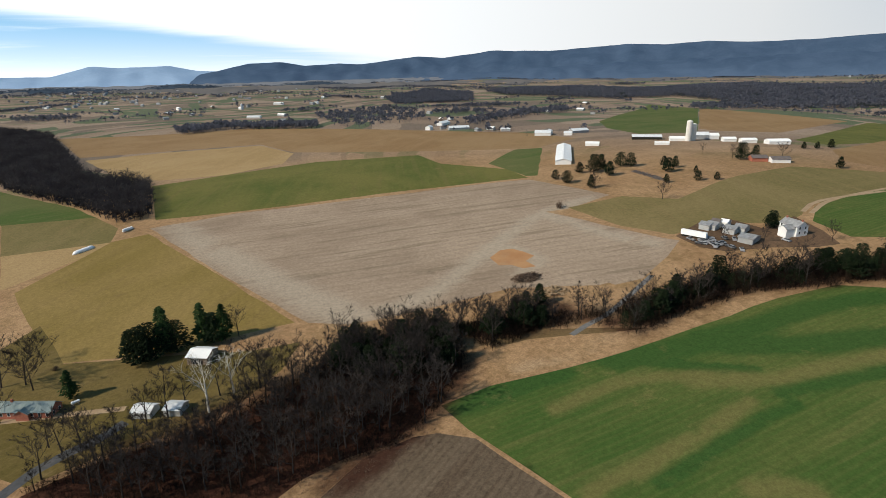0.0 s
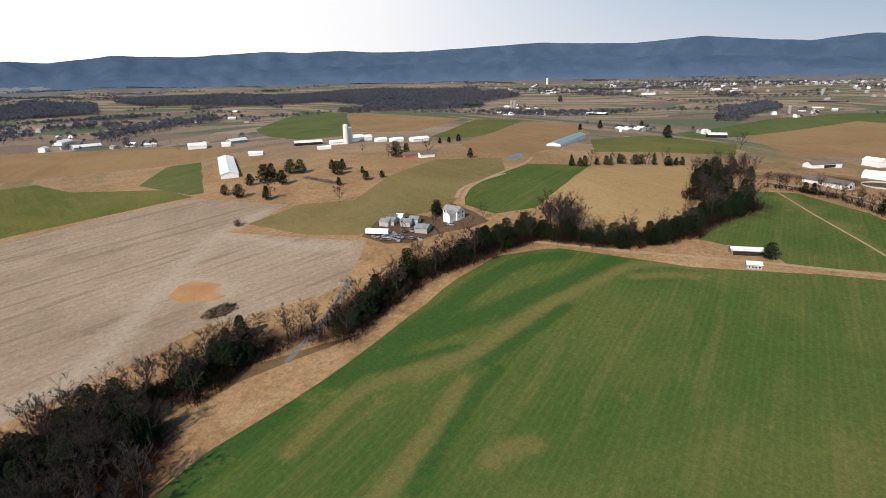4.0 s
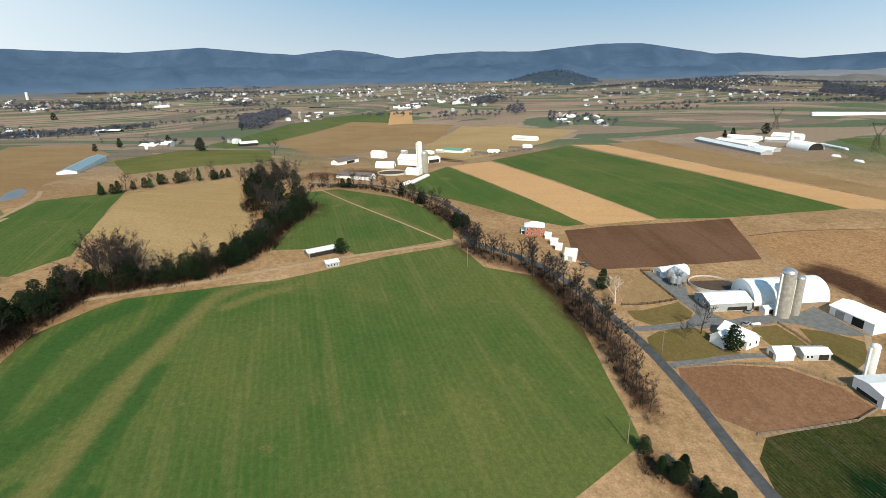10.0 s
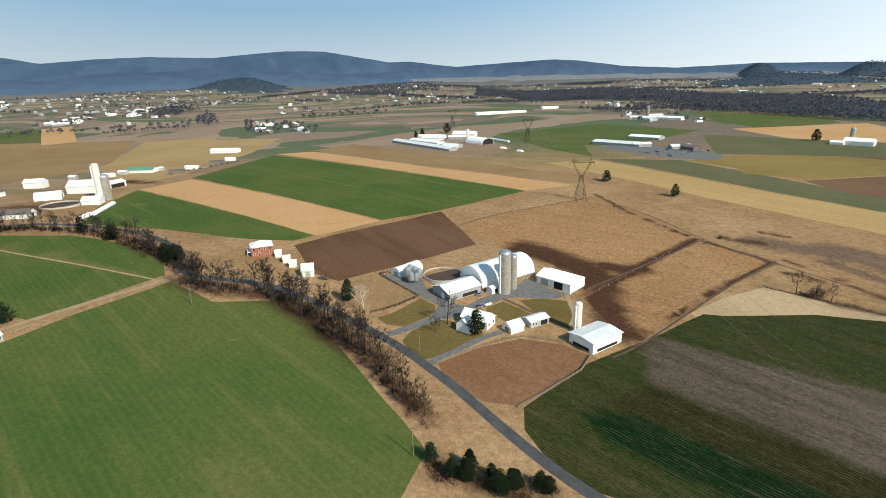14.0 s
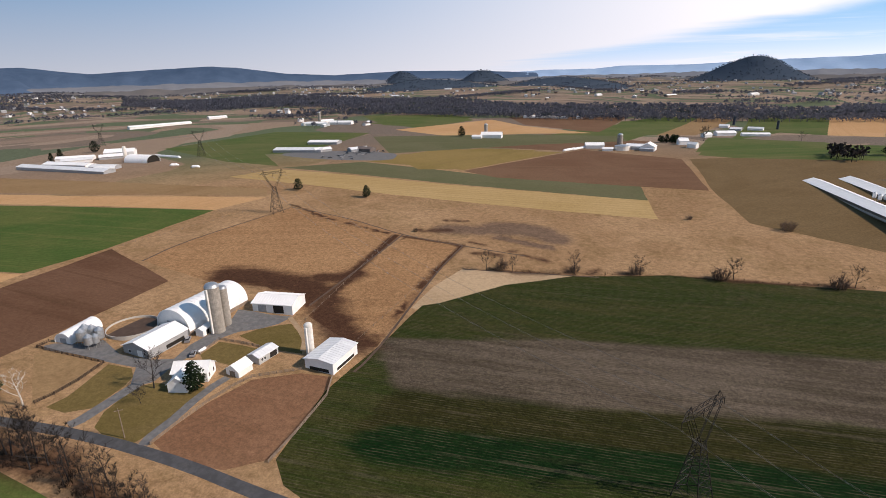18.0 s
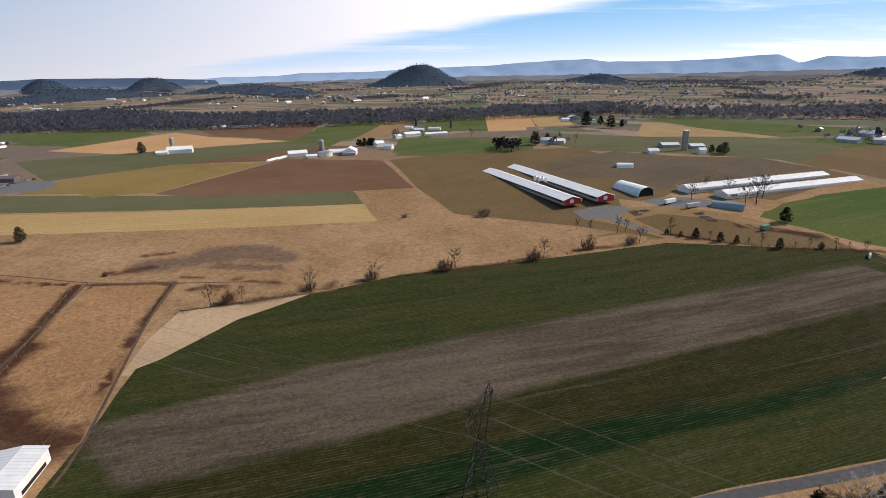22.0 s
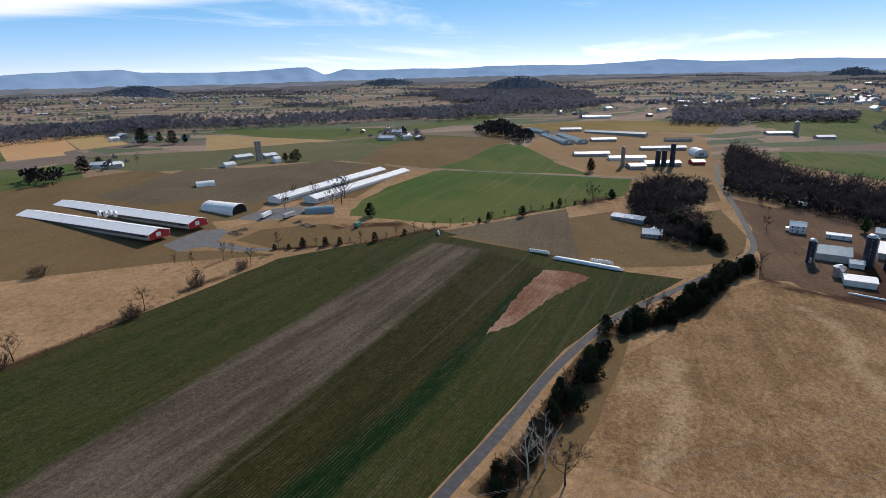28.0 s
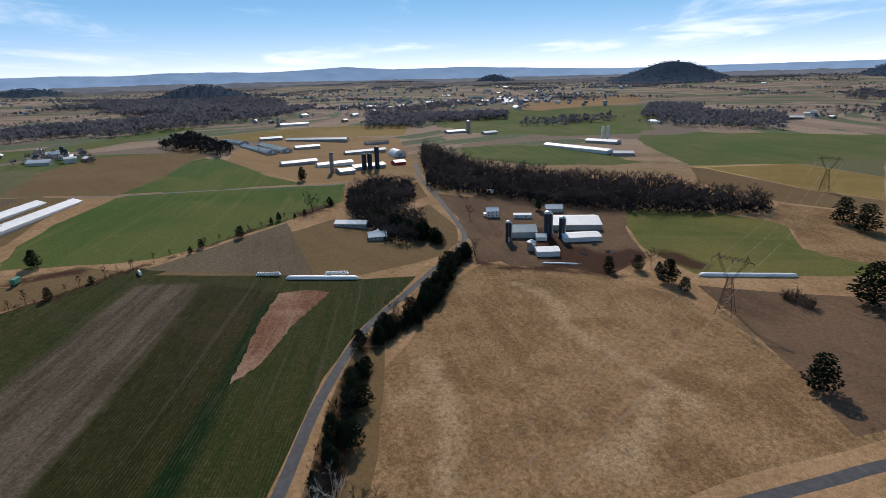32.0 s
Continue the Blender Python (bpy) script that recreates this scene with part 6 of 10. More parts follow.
def hoop_barn(label, x, y, turn, L, W, H, skin="plastic_white", end="wall_white", open_end=True, group="", knee=0.0):
    """A fabric-covered arch barn: skin, ribs, end walls, knee walls and a dark panel for the shaded opening."""
    ob = thing("hoop_barn", x, y, turn, label, "barn", group)
    outer, inner = arch(L, W, H), arch(L, W - 0.3, H - 0.15)
    bm = prism(outer + inner[::-1], -L / 2, L / 2)
    bmesh.ops.translate(bm, verts=bm.verts, vec=(0, 0, knee))
    part("skin", bm, skin, ob)
    n = max(3, int(L / 2.5))
    for i in range(n + 1):
        cx = -L / 2 + L * i / n
        bm = bmesh.new()
        sec = outer[1:-1]
        for (y0, z0), (y1, z1) in zip(sec, sec[1:]):
            tube(bm, (cx, y0 * 1.004, z0 + knee + 0.02), (cx, y1 * 1.004, z1 + knee + 0.02), 0.06, 0.06, 4)
        part("rib", bm, skin, ob)
    for s in (-1, 1):
        if open_end and s == 1:
            part("end_wall", prism([(p[0] * 0.985, p[1]) for p in inner], s * L / 2 - 1.6, s * L / 2 - 1.5), "interior_shade", ob, "dark panel for the shaded open end")
        else:
            bm = prism([(p[0] * 0.985, p[1] + (knee if p[1] > 0 else 0)) for p in inner], s * (L / 2 - 0.25) - 0.05, s * (L / 2 - 0.25) + 0.05)
            part("end_wall", bm, end, ob)
            part("door", boxes((s * (L / 2 - 0.2) - 0.06, s * (L / 2 - 0.2) + 0.06, -W * 0.18, W * 0.18, 0, H * 0.5)), "wall_grey", ob)
    if knee:
        for s in (-1, 1):
            part("knee_wall", boxes((-L / 2, L / 2, s * W / 2 - 0.15, s * W / 2 + 0.15, -1, knee + 0.3)), "wood_old", ob)
    return ob


def silo(label, x, y, h, r, shell="silo_stave", cap="steel", chute=True, group="silos", turn=0.0):
    ob = thing("silo", x, y, turn, label, "silo", group)
    dome = r * 0.62
    wall_h = h - dome
    prof = [(r, -1)]
    for i in range(int(wall_h / 0.9)):
        z = 0.4 + i * 0.9
        prof += [(r, z), (r + 0.045, z + 0.01), (r + 0.045, z + 0.09), (r, z + 0.1)]
    part("shaft", lathe(prof + [(r, wall_h)], 28), shell, ob)
    part("dome", lathe([(r + 0.08, wall_h - 0.15), (r + 0.08, wall_h)] + [(r * math.cos(a), wall_h + dome * math.sin(a)) for a in np.linspace(0.08, math.pi / 2 - 0.001, 8)] + [(0, wall_h + dome)], 28), cap, ob)
    if chute:
        part("chute", boxes((-0.45, 0.45, r - 0.1, r + 0.75, 0.3, wall_h - 0.4), bevel=0.1), cap if shell != "silo_stave" else "silo_white", ob)
        bm = bmesh.new()
        for s in (-0.25, 0.25):
            tube(bm, (r + 0.12, s, 0.2), (r + 0.12, s, wall_h), 0.03, 0.03, 4)
        for i in range(int(wall_h / 0.6)):
            tube(bm, (r + 0.12, -0.25, 0.5 + i * 0.6), (r + 0.12, 0.25, 0.5 + i * 0.6), 0.02, 0.02, 3)
        part("ladder", bm, "steel", ob)
    return ob


def feed_bin(label, x, y, h, r, legs=True, group="feed bins", shell="steel"):
    ob = thing("feed_bin", x, y, 20, label, "feed bin", group)
    z0 = h * 0.3 if legs else -0.6
    prof = [(0.25, z0 - h * 0.12), (r, z0)] if legs else [(r, z0)]
    for i in range(9):
        z = z0 + (h * 0.82 - z0) * i / 8
        prof += [(r + (0.05 if i % 2 else 0.0), z)]
    part("shell", lathe(prof, 18), shell, ob)
    part("lid", lathe([(r + 0.1, h * 0.82), (r * 0.35, h * 0.97), (r * 0.3, h), (0, h)], 18), "steel", ob)
    if legs:
        for k in range(4):
            a = k * math.pi / 2 + 0.4
            part("leg", tube(bmesh.new(), (r * math.cos(a), r * math.sin(a), -0.5), (r * math.cos(a), r * math.sin(a), z0 + 0.6), 0.07, 0.07, 5), "steel", ob)
    return ob


def poultry_house(label, x, y, turn, L, W, wall="wall_red", roof="roof_grey", group="poultry houses", bins=False, door_end=1):
    """A long low house: curtain sides, end doors, exhaust fans, ridge vents."""
    ob = thing("poultry_house", x, y, turn, label, "poultry house", group)
    eave, rise = 2.6, W * 0.15
    gable(ob, L, W, eave, rise, "wall_white" if wall != "wall_red" else "wood_old", roof, 0.6, True, ends=wall)
    for s in (-1, 1):
        part("curtain", boxes((-L / 2 + 2, L / 2 - 2, s * W / 2 - 0.03, s * W / 2 + 0.05, 0.9, 2.1)), "roof_dark" if wall == "wall_red" else "plastic_white", ob)
        part("footing", boxes((-L / 2, L / 2, s * W / 2 - 0.06, s * W / 2 + 0.08, -0.9, 0.45)), "concrete", ob)
        opening(ob, "end_door", "x+" if s > 0 else "x-", 0.6, 3.4, 0, 2.8, L + 0.12, W, "wall_white", "white end door")
        opening(ob, "corner_trim", "x+" if s > 0 else "x-", -W / 2 + 0.2, 0.3, 0, eave, L + 0.12, W, "wall_white")
        opening(ob, "corner_trim", "x+" if s > 0 else "x-", W / 2 - 0.2, 0.3, 0, eave, L + 0.12, W, "wall_white")
        for k in range(3):
            opening(ob, "fan", "y+" if s > 0 else "y-", -L / 2 + 4 + k * 2.2, 1.4, 0.6, 2.0, L, W + 0.12, "steel_dark", "dark exhaust fan", 0.15)
    for k in range(int(L / 12)):
        part("ridge_vent", boxes((-L / 2 + 6 + k * 12, -L / 2 + 7.2 + k * 12, -0.3, 0.3, eave + rise + 0.2, eave + rise + 0.55)), roof, ob)
    return ob


def farmhouse(label, x, y, turn, L, W, eave, rise, wall, roof, floors=1, porch=None, chimneys=(), wing=None, name="farmhouse", hip=False):
    """wing: (length, width, eave, rise, offset x, side). porch: (side, width, depth)."""
    ob = thing(name, x, y, turn, label, "house")
    if hip:
        w, h = W / 2, L / 2
        part("wall", boxes((-h, h, -w, w, -1.2, eave)), wall, ob)
        bm = bmesh.new()
        o = 0.5
        c = [bm.verts.new(p) for p in ((-h - o, -w - o, eave), (h + o, -w - o, eave), (h + o, w + o, eave), (-h - o, w + o, eave))]
        t = [bm.verts.new(p) for p in ((-h * 0.25, 0, eave + rise), (h * 0.25, 0, eave + rise))]
        for f in ((c[0], c[1], t[1], t[0]), (c[1], c[2], t[1]), (c[2], c[3], t[0], t[1]), (c[3], c[0], t[0]), tuple(reversed(c))):
            bm.faces.new(f)
        part("roof", bm, roof, ob)
    else:
        gable(ob, L, W, eave, rise, wall, roof, 0.45, True)
    for f in range(floors):
        z = 0.9 + f * 2.7
        for side, ln in (("y+", L), ("y-", L), ("x+", W), ("x-", W)):
            n = max(2, int(ln / 2.8))
            for i in range(n):
                if f == 0 and i == n // 2 and side in ("y+", "y-"):
                    opening(ob, "door", side, -ln / 2 + ln * (i + 0.5) / n, 1.0, 0, 2.05, L, W, "wood_old")
                else:
                    window(ob, side, -ln / 2 + ln * (i + 0.5) / n, 0.9, z, z + 1.35, L, W)
    if wing:
        wl_, ww, we, wr, ox, s = wing
        gable(ob, wl_, ww, we, wr, wall, roof, 0.35, True, cx=ox, cy=s * (W / 2 + wl_ / 2 - 0.2), turn=90)
    if porch:
        side, pw, pd = porch
        s = 1 if side[1] == "+" else -1
        if side[0] == "y":
            ext, deck = (-pw / 2, pw / 2, min(s * W / 2, s * (W / 2 + pd)), max(s * W / 2, s * (W / 2 + pd))), None
        else:
            ext = (min(s * L / 2, s * (L / 2 + pd)), max(s * L / 2, s * (L / 2 + pd)), -pw / 2, pw / 2)
        part("porch_roof", boxes((*ext, 2.5, 2.72)), roof, ob)
        part("porch_deck", boxes((*ext, -0.8, 0.35)), "wood_old", ob)
        for k in range(4):
            f = k / 3
            px_, py_ = (-pw / 2 + 0.15 + f * (pw - 0.3), s * (W / 2 + pd - 0.15)) if side[0] == "y" else (s * (L / 2 + pd - 0.15), -pw / 2 + 0.15 + f * (pw - 0.3))
            part("porch_post", boxes((px_ - 0.08, px_ + 0.08, py_ - 0.08, py_ + 0.08, 0.3, 2.55)), "wall_white", ob)
    for cx in chimneys:
        part("chimney", boxes((cx - 0.4, cx + 0.4, -0.35, 0.35, eave, eave + rise + 1.1), bevel=0.04), "wall_brick", ob)
    return ob


YARD_TREES = []


def far_farmstead(x, y, rng):
    """One building of a far farm or village: walls, two roof slopes, sometimes a tree beside it."""
    big = rng.random() < 0.2
    L_, W_ = (rng.uniform(18, 34), rng.uniform(10, 14)) if big else (rng.uniform(9, 14), rng.uniform(7, 9))
    eave, rise = rng.uniform(3, 4.5) if big else rng.uniform(3, 5.5), W_ * 0.22
    w, h = W_ / 2, L_ / 2
    name = "far_barn" if big else "far_house"
    wall = prism([(-w, -2), (w, -2), (w, eave), (0, eave + rise), (-w, eave)], -h, h)
    ob = new(name, mesh_of(name, wall, rng.choice(("wall_white", "wall_white", "wall_grey", "wall_tin", "wood_old"))))
    ob.matrix_basis = pose(x, y, gz(x, y), 0, 0, rng.uniform(0, 180))
    tagged(ob, rng.choice(("long white barn far across the valley", "pale-roofed barn far across the valley")) if big else rng.choice(("small white house far across the valley", "pale house with a grey roof far across the valley")), "barn" if big else "house", "far farmsteads")
    roof = rng.choice(("roof_white", "roof_grey", "roof_tin", "roof_dark")) if not big else rng.choice(("roof_white", "roof_grey"))
    o = w + 0.4
    part("roof", prism([(-o, eave - 0.1), (0, eave + rise + 0.1), (o, eave - 0.1), (o, eave + 0.1), (0, eave + rise + 0.35), (-o, eave + 0.1)], -h - 0.3, h + 0.3), roof, ob)
    for _ in range(rng.randrange(1, 6)):
        a, d = rng.uniform(0, 6.28), rng.uniform(7, 22)
        YARD_TREES.append((x + math.cos(a) * (L_ * 0.5 + d), y + math.sin(a) * (L_ * 0.5 + d)))


# ---------------------------------------------------------------- yard things
def vehicle(label, x, y, turn, kind="car"):
    ob = thing(kind, x, y, turn, label, "truck" if kind == "truck" else "car", "parked vehicles")
    L, W = (5.4, 1.95) if kind == "truck" else (4.5, 1.8)
    part("body", prism([(-W / 2, 0.35), (W / 2, 0.35), (W / 2, 0.95), (W / 2 - 0.1, 1.05), (-W / 2 + 0.1, 1.05), (-W / 2, 0.95)], -L / 2, L / 2), "car_paint", ob)
    c0, c1 = (-0.3, 1.2) if kind == "truck" else (-1.6, 0.9)
    part("cabin", prism([(-W / 2 + 0.12, 1.0), (W / 2 - 0.12, 1.0), (W / 2 - 0.3, 1.6), (-W / 2 + 0.3, 1.6)], c0, c1), "glass_dark", ob, "dark windows")
    part("roof", boxes((c0 + 0.2, c1 - 0.2, -W / 2 + 0.3, W / 2 - 0.3, 1.58, 1.66)), "car_paint", ob)
    for sx in (-1, 1):
        for sy in (-1, 1):
            bm = tube(bmesh.new(), (sx * L * 0.31, sy * (W / 2 - 0.2), 0.34), (sx * L * 0.31, sy * (W / 2 + 0.02), 0.34), 0.34, 0.34, 12, True)
            part("wheel", bm, "rubber", ob)
    return ob


def box_trailer(label, x, y, turn, L=12.0, colour="roof_white"):
    ob = thing("box_trailer", x, y, turn, label, "trailer")
    part("box", boxes((-L / 2, L / 2, -1.25, 1.25, 1.1, 3.9), bevel=0.05), colour, ob)
    part("frame", boxes((-L / 2, L / 2, -0.5, 0.5, 0.8, 1.1)), "steel_dark", ob)
    for sx in (-0.42, -0.33):
        for s in (-1, 1):
            part("wheel", tube(bmesh.new(), (sx * L, s * 0.9, 0.5), (sx * L, s * 1.2, 0.5), 0.5, 0.5, 12, True), "rubber", ob)
    for s in (-0.6, 0.6):
        part("landing_leg", boxes((L * 0.28 - 0.08, L * 0.28 + 0.08, s - 0.08, s + 0.08, 0, 1.1)), "steel_dark", ob)
    return ob


def silage_bag(label, x, y, turn, L, r=1.5):
    """A long plastic tube of silage: slumped round section, puckered ends."""
    ob = thing("silage_bag", x, y, turn, label, "silage bag", "silage bags")
    bm = bmesh.new()
    rng = random.Random(int(x))
    rings, n, m = [], max(10, int(L / 1.5)), 14
    for i in range(n + 1):
        f = i / n
        s = min(1.0, math.sqrt(max(0.02, min(f, 1 - f) * L / 2.2)))
        k = r * s * rng.uniform(0.96, 1.04)
        px_ = -L / 2 + L * f
        drop = gz(x + px_ * math.cos(radians(turn)), y + px_ * math.sin(radians(turn))) - gz(x, y)
        rings.append([bm.verts.new((px_, 1.15 * k * math.cos(a), max(-0.25, 0.9 * k * math.sin(a) + 0.45 * k) + drop)) for a in np.linspace(0, 2 * math.pi, m + 1)[:-1]])
    for a, b in zip(rings, rings[1:]):
        for i in range(m):
            j = (i + 1) % m
            bm.faces.new((a[i], b[i], b[j], a[j]))
    bm.faces.new(rings[0][::-1]), bm.faces.new(rings[-1])
    bmesh.ops.recalc_face_normals(bm, faces=bm.faces)
    for f in bm.faces:
        f.smooth = True
    part("bag", bm, "plastic_white", ob)
    part("tied_end", tube(bmesh.new(), (L / 2 - 0.3, 0, 0.35), (L / 2 + 0.7, 0, 0.05), 0.3, 0.1, 8, True), "plastic_white", ob)
    return ob


def bale_stack(label, x, y, turn, count, rows=2):
    """Round bales in white wrap, end to end, stacked."""
    for r in range(rows):
        for i in range(count - r):
            ob = thing("wrapped_bale", x + (i + r * 0.5 - count / 2) * 1.5 * math.cos(radians(turn)), y + (i + r * 0.5 - count / 2) * 1.5 * math.sin(radians(turn)), turn, label, "hay bale", "wrapped hay bales", z=gz(x, y) + 0.62 + r * 1.08)
            bm = lathe([(0, -0.6), (0.5, -0.6), (0.64, -0.52), (0.68, -0.2), (0.67, 0.2), (0.64, 0.52), (0.5, 0.6), (0, 0.6)], 14)
            bmesh.ops.rotate(bm, verts=bm.verts, cent=(0, 0, 0), matrix=Matrix.Rotation(math.pi / 2, 3, "X"))
            for f in bm.faces:
                f.smooth = True
            part("wrap", bm, "plastic_white", ob)


def lattice_tower(label, x, y, turn, h):
    """A power line tower: four raked legs, a waist, a Y of two arms, a bridge with three hung strings."""
    ob = thing("transmission_tower", x, y, turn, label, "power pylon", "power line towers")
    w0, w1, waist, top = h * 0.125, h * 0.032, h * 0.6, h * 0.9
    legs = [(sx, sy) for sx in (-1, 1) for sy in (-1, 1)]
    at = lambda f, s: Vector((s[0] * (w0 + (w1 - w0) * f), s[1] * (w0 + (w1 - w0) * f), waist * f))
    t = h * 0.0026
    for s in legs:
        part("leg", tube(bmesh.new(), at(0, s) - Vector((0, 0, 0.5)), at(1, s), t * 1.6, t * 1.2, 4), "steel_dark", ob)
    levels = [0, 0.22, 0.42, 0.6, 0.76, 0.89, 1.0]
    ring = [(-1, -1), (1, -1), (1, 1), (-1, 1)]
    for f0, f1 in zip(levels, levels[1:]):
        bm = bmesh.new()
        for a, b in zip(ring, ring[1:] + ring[:1]):
            tube(bm, at(f0, a), at(f1, b), t, t, 3), tube(bm, at(f0, b), at(f1, a), t, t, 3), tube(bm, at(f1, a), at(f1, b), t, t, 3)
        part("lattice_panel", bm, "steel_dark", ob)
    span = h * 0.3
    for s in (-1, 1):
        bm = bmesh.new()
        ins = [Vector((0, sy * w1, waist)) for sy in (-1, 1)]
        outs = [Vector((s * span * 0.62, sy * w1 * 0.8, top)) for sy in (-1, 1)]
        mids = [Vector((s * (w1 + span * 0.14), sy * w1, waist)) for sy in (-1, 1)]
        for a, b, c in zip(ins, outs, mids):
            tube(bm, Vector((s * w1, a.y, waist)), b, t, t, 3)
            tube(bm, Vector((s * w1, a.y, waist * 0.93)), b + Vector((s * span * 0.12, 0, 0)), t, t, 3)
            for k in range(5):
                p, q = Vector((s * w1, a.y, waist)).lerp(b, k / 5), Vector((s * w1, a.y, waist * 0.93)).lerp(b + Vector((s * span * 0.12, 0, 0)), (k + 0.6) / 5)
                tube(bm, p, q, t * 0.8, t * 0.8, 3)
        tube(bm, outs[0], outs[1], t, t, 3)
        part("upper_arm", bm, "steel_dark", ob)
        tip = Vector((s * span, 0, top - h * 0.005))
        for sy in (-1, 1):
            part("arm_bar", tube(bmesh.new(), Vector((s * span * 0.62, sy * w1 * 0.8, top)), tip, t, t, 3), "steel_dark", ob)
            part("arm_bar", tube(bmesh.new(), Vector((s * span * 0.7, sy * w1 * 0.8, top + h * 0.035)), tip, t, t, 3), "steel_dark", ob)
            part("arm_bar", tube(bmesh.new(), Vector((s * span * 0.66, 0, top + h * 0.1)), Vector((s * span * 0.62, sy * w1 * 0.8, top)), t, t, 3), "steel_dark", ob)
            part("arm_bar", tube(bmesh.new(), Vector((s * span * 0.66, 0, top + h * 0.1)), Vector((s * span * 0.78, sy * w1 * 0.8, top + h * 0.02)), t, t, 3), "steel_dark", ob)
    bm = bmesh.new()
    for sy in (-1, 1):
        y_ = sy * w1 * 0.8
        tube(bm, (-span * 0.7, y_, top), (span * 0.7, y_, top), t, t, 3), tube(bm, (-span * 0.7, y_, top + h * 0.04), (span * 0.7, y_, top + h * 0.04), t, t, 3)
        for k in range(10):
            a = -span * 0.7 + span * 1.4 * k / 10
            tube(bm, (a, y_, top + (0 if k % 2 else h * 0.04)), (a + span * 0.14, y_, top + (h * 0.04 if k % 2 else 0)), t, t, 3)
    part("bridge", bm, "steel_dark", ob)
    for px_ in (-span, 0, span):
        part("insulator", tube(bmesh.new(), (px_, 0, top), (px_, 0, top - h * 0.075), 0.1, 0.1, 6), "steel_dark", ob)
    return ob


def power_lines(towers, h):
    """Three pairs of sagging conductors from tower to tower."""
    for k, off in enumerate((-0.3, 0.0, 0.3)):
        for sub in (-0.22, 0.22):
            bm = bmesh.new()
            for (x0, y0), (x1, y1) in zip(towers, towers[1:]):
                d = Vector((x1 - x0, y1 - y0)).normalized()
                n = Vector((-d.y, d.x)) * (off * h + sub)
                z0, z1 = gz(x0, y0) + h * 0.825, gz(x1, y1) + h * 0.825
                last = None
                for i in range(25):
                    f = i / 24
                    p = Vector((x0 + (x1 - x0) * f + n.x, y0 + (y1 - y0) * f + n.y, z0 + (z1 - z0) * f - 4 * 9.0 * f * (1 - f)))
                    if last is not None:
                        tube(bm, last, p, 0.028, 0.028, 3)
                    last = p
            ob = part("power_line", bm, "wire")
            tagged(ob, "thin twin conductors sagging between towers", "power line", "power lines")


def utility_pole(x, y, turn, h=10.5):
    ob = thing("utility_pole", x, y, turn, "weathered wooden utility pole with a crossarm", "utility pole", "utility poles")
    part("pole", tube(bmesh.new(), (0, 0, -0.5), (0, 0, h), 0.16, 0.11, 7, True), "wood_old", ob)
    part("crossarm", boxes((-1.2, 1.2, -0.06, 0.06, h - 0.9, h - 0.75)), "wood_old", ob)
    for s in (-1.1, -0.4, 0.4, 1.1):
        part("insulator", tube(bmesh.new(), (s, 0, h - 0.75), (s, 0, h - 0.55), 0.05, 0.04, 6, True), "steel_dark", ob)


def fence(label, points, gap=3.0, rails=3, h=1.25, material="wood_old", group="fences"):
    ob = thing("fence", points[0][0], points[0][1], 0, label, "fence", group)
    ox, oy, oz = points[0][0], points[0][1], gz(*points[0])
    line = []
    for (x0, y0), (x1, y1) in zip(points, points[1:]):
        n = max(1, round(math.hypot(x1 - x0, y1 - y0) / gap))
        line += [(x0 + (x1 - x0) * i / n, y0 + (y1 - y0) * i / n) for i in range(n)]
    line.append(points[-1])
    post = mesh_of("post", boxes((-0.09, 0.09, -0.09, 0.09, -0.4, h)), material)
    for x, y in line:
        part("post", post, material, ob, m=Matrix.Translation((x - ox, y - oy, gz(x, y) - oz)))
    t = 0.07 if rails > 1 else 0.025
    for k in range(rails):
        bm, last, z = bmesh.new(), None, h * (k + 0.7) / rails
        for x, y in line:
            c = Vector((x - ox, y - oy, gz(x, y) - oz + z))
            ring = [bm.verts.new(c + Vector(o)) for o in ((-t, -t, -t), (t, t, -t), (t, t, t), (-t, -t, t))]
            if last:
                for i in range(4):
                    bm.faces.new((last[i], last[(i + 1) % 4], ring[(i + 1) % 4], ring[i]))
            last = ring
        part("rail", bm, material, ob)
    return ob


def manure_pit(x, y, r):
    ob = thing("manure_pit", x, y, 0, "round concrete manure pit, nearly empty and muddy", "manure pit")
    part("wall", lathe([(r - 0.3, -1), (r - 0.3, 1.3), (r, 1.3), (r, -1)], 40), "concrete", ob)
    part("slurry", lathe([(0, 0.35), (r - 0.3, 0.3)], 40), "mud", ob)


def propane_tank(x, y, turn, L=4.0):
    ob = thing("propane_tank", x, y, turn, "long white propane tank on feet", "tank")
    bm = lathe([(0, -L / 2)] + [(0.6 * math.cos(a), -L / 2 + 0.35 + 0.35 * math.sin(a)) for a in np.linspace(-1.4, 0, 5)] + [(0.6 * math.cos(a), L / 2 - 0.35 + 0.35 * math.sin(a)) for a in np.linspace(0, 1.4, 5)] + [(0, L / 2)], 16)
    bmesh.ops.rotate(bm, verts=bm.verts, cent=(0, 0, 0), matrix=Matrix.Rotation(math.pi / 2, 3, "Y"))
    bmesh.ops.translate(bm, verts=bm.verts, vec=(0, 0, 1.0))
    part("tank", bm, "plastic_white", ob)
    for s in (-1, 1):
        part("foot", boxes((s * L * 0.3 - 0.1, s * L * 0.3 + 0.1, -0.4, 0.4, -0.3, 0.6)), "concrete", ob)


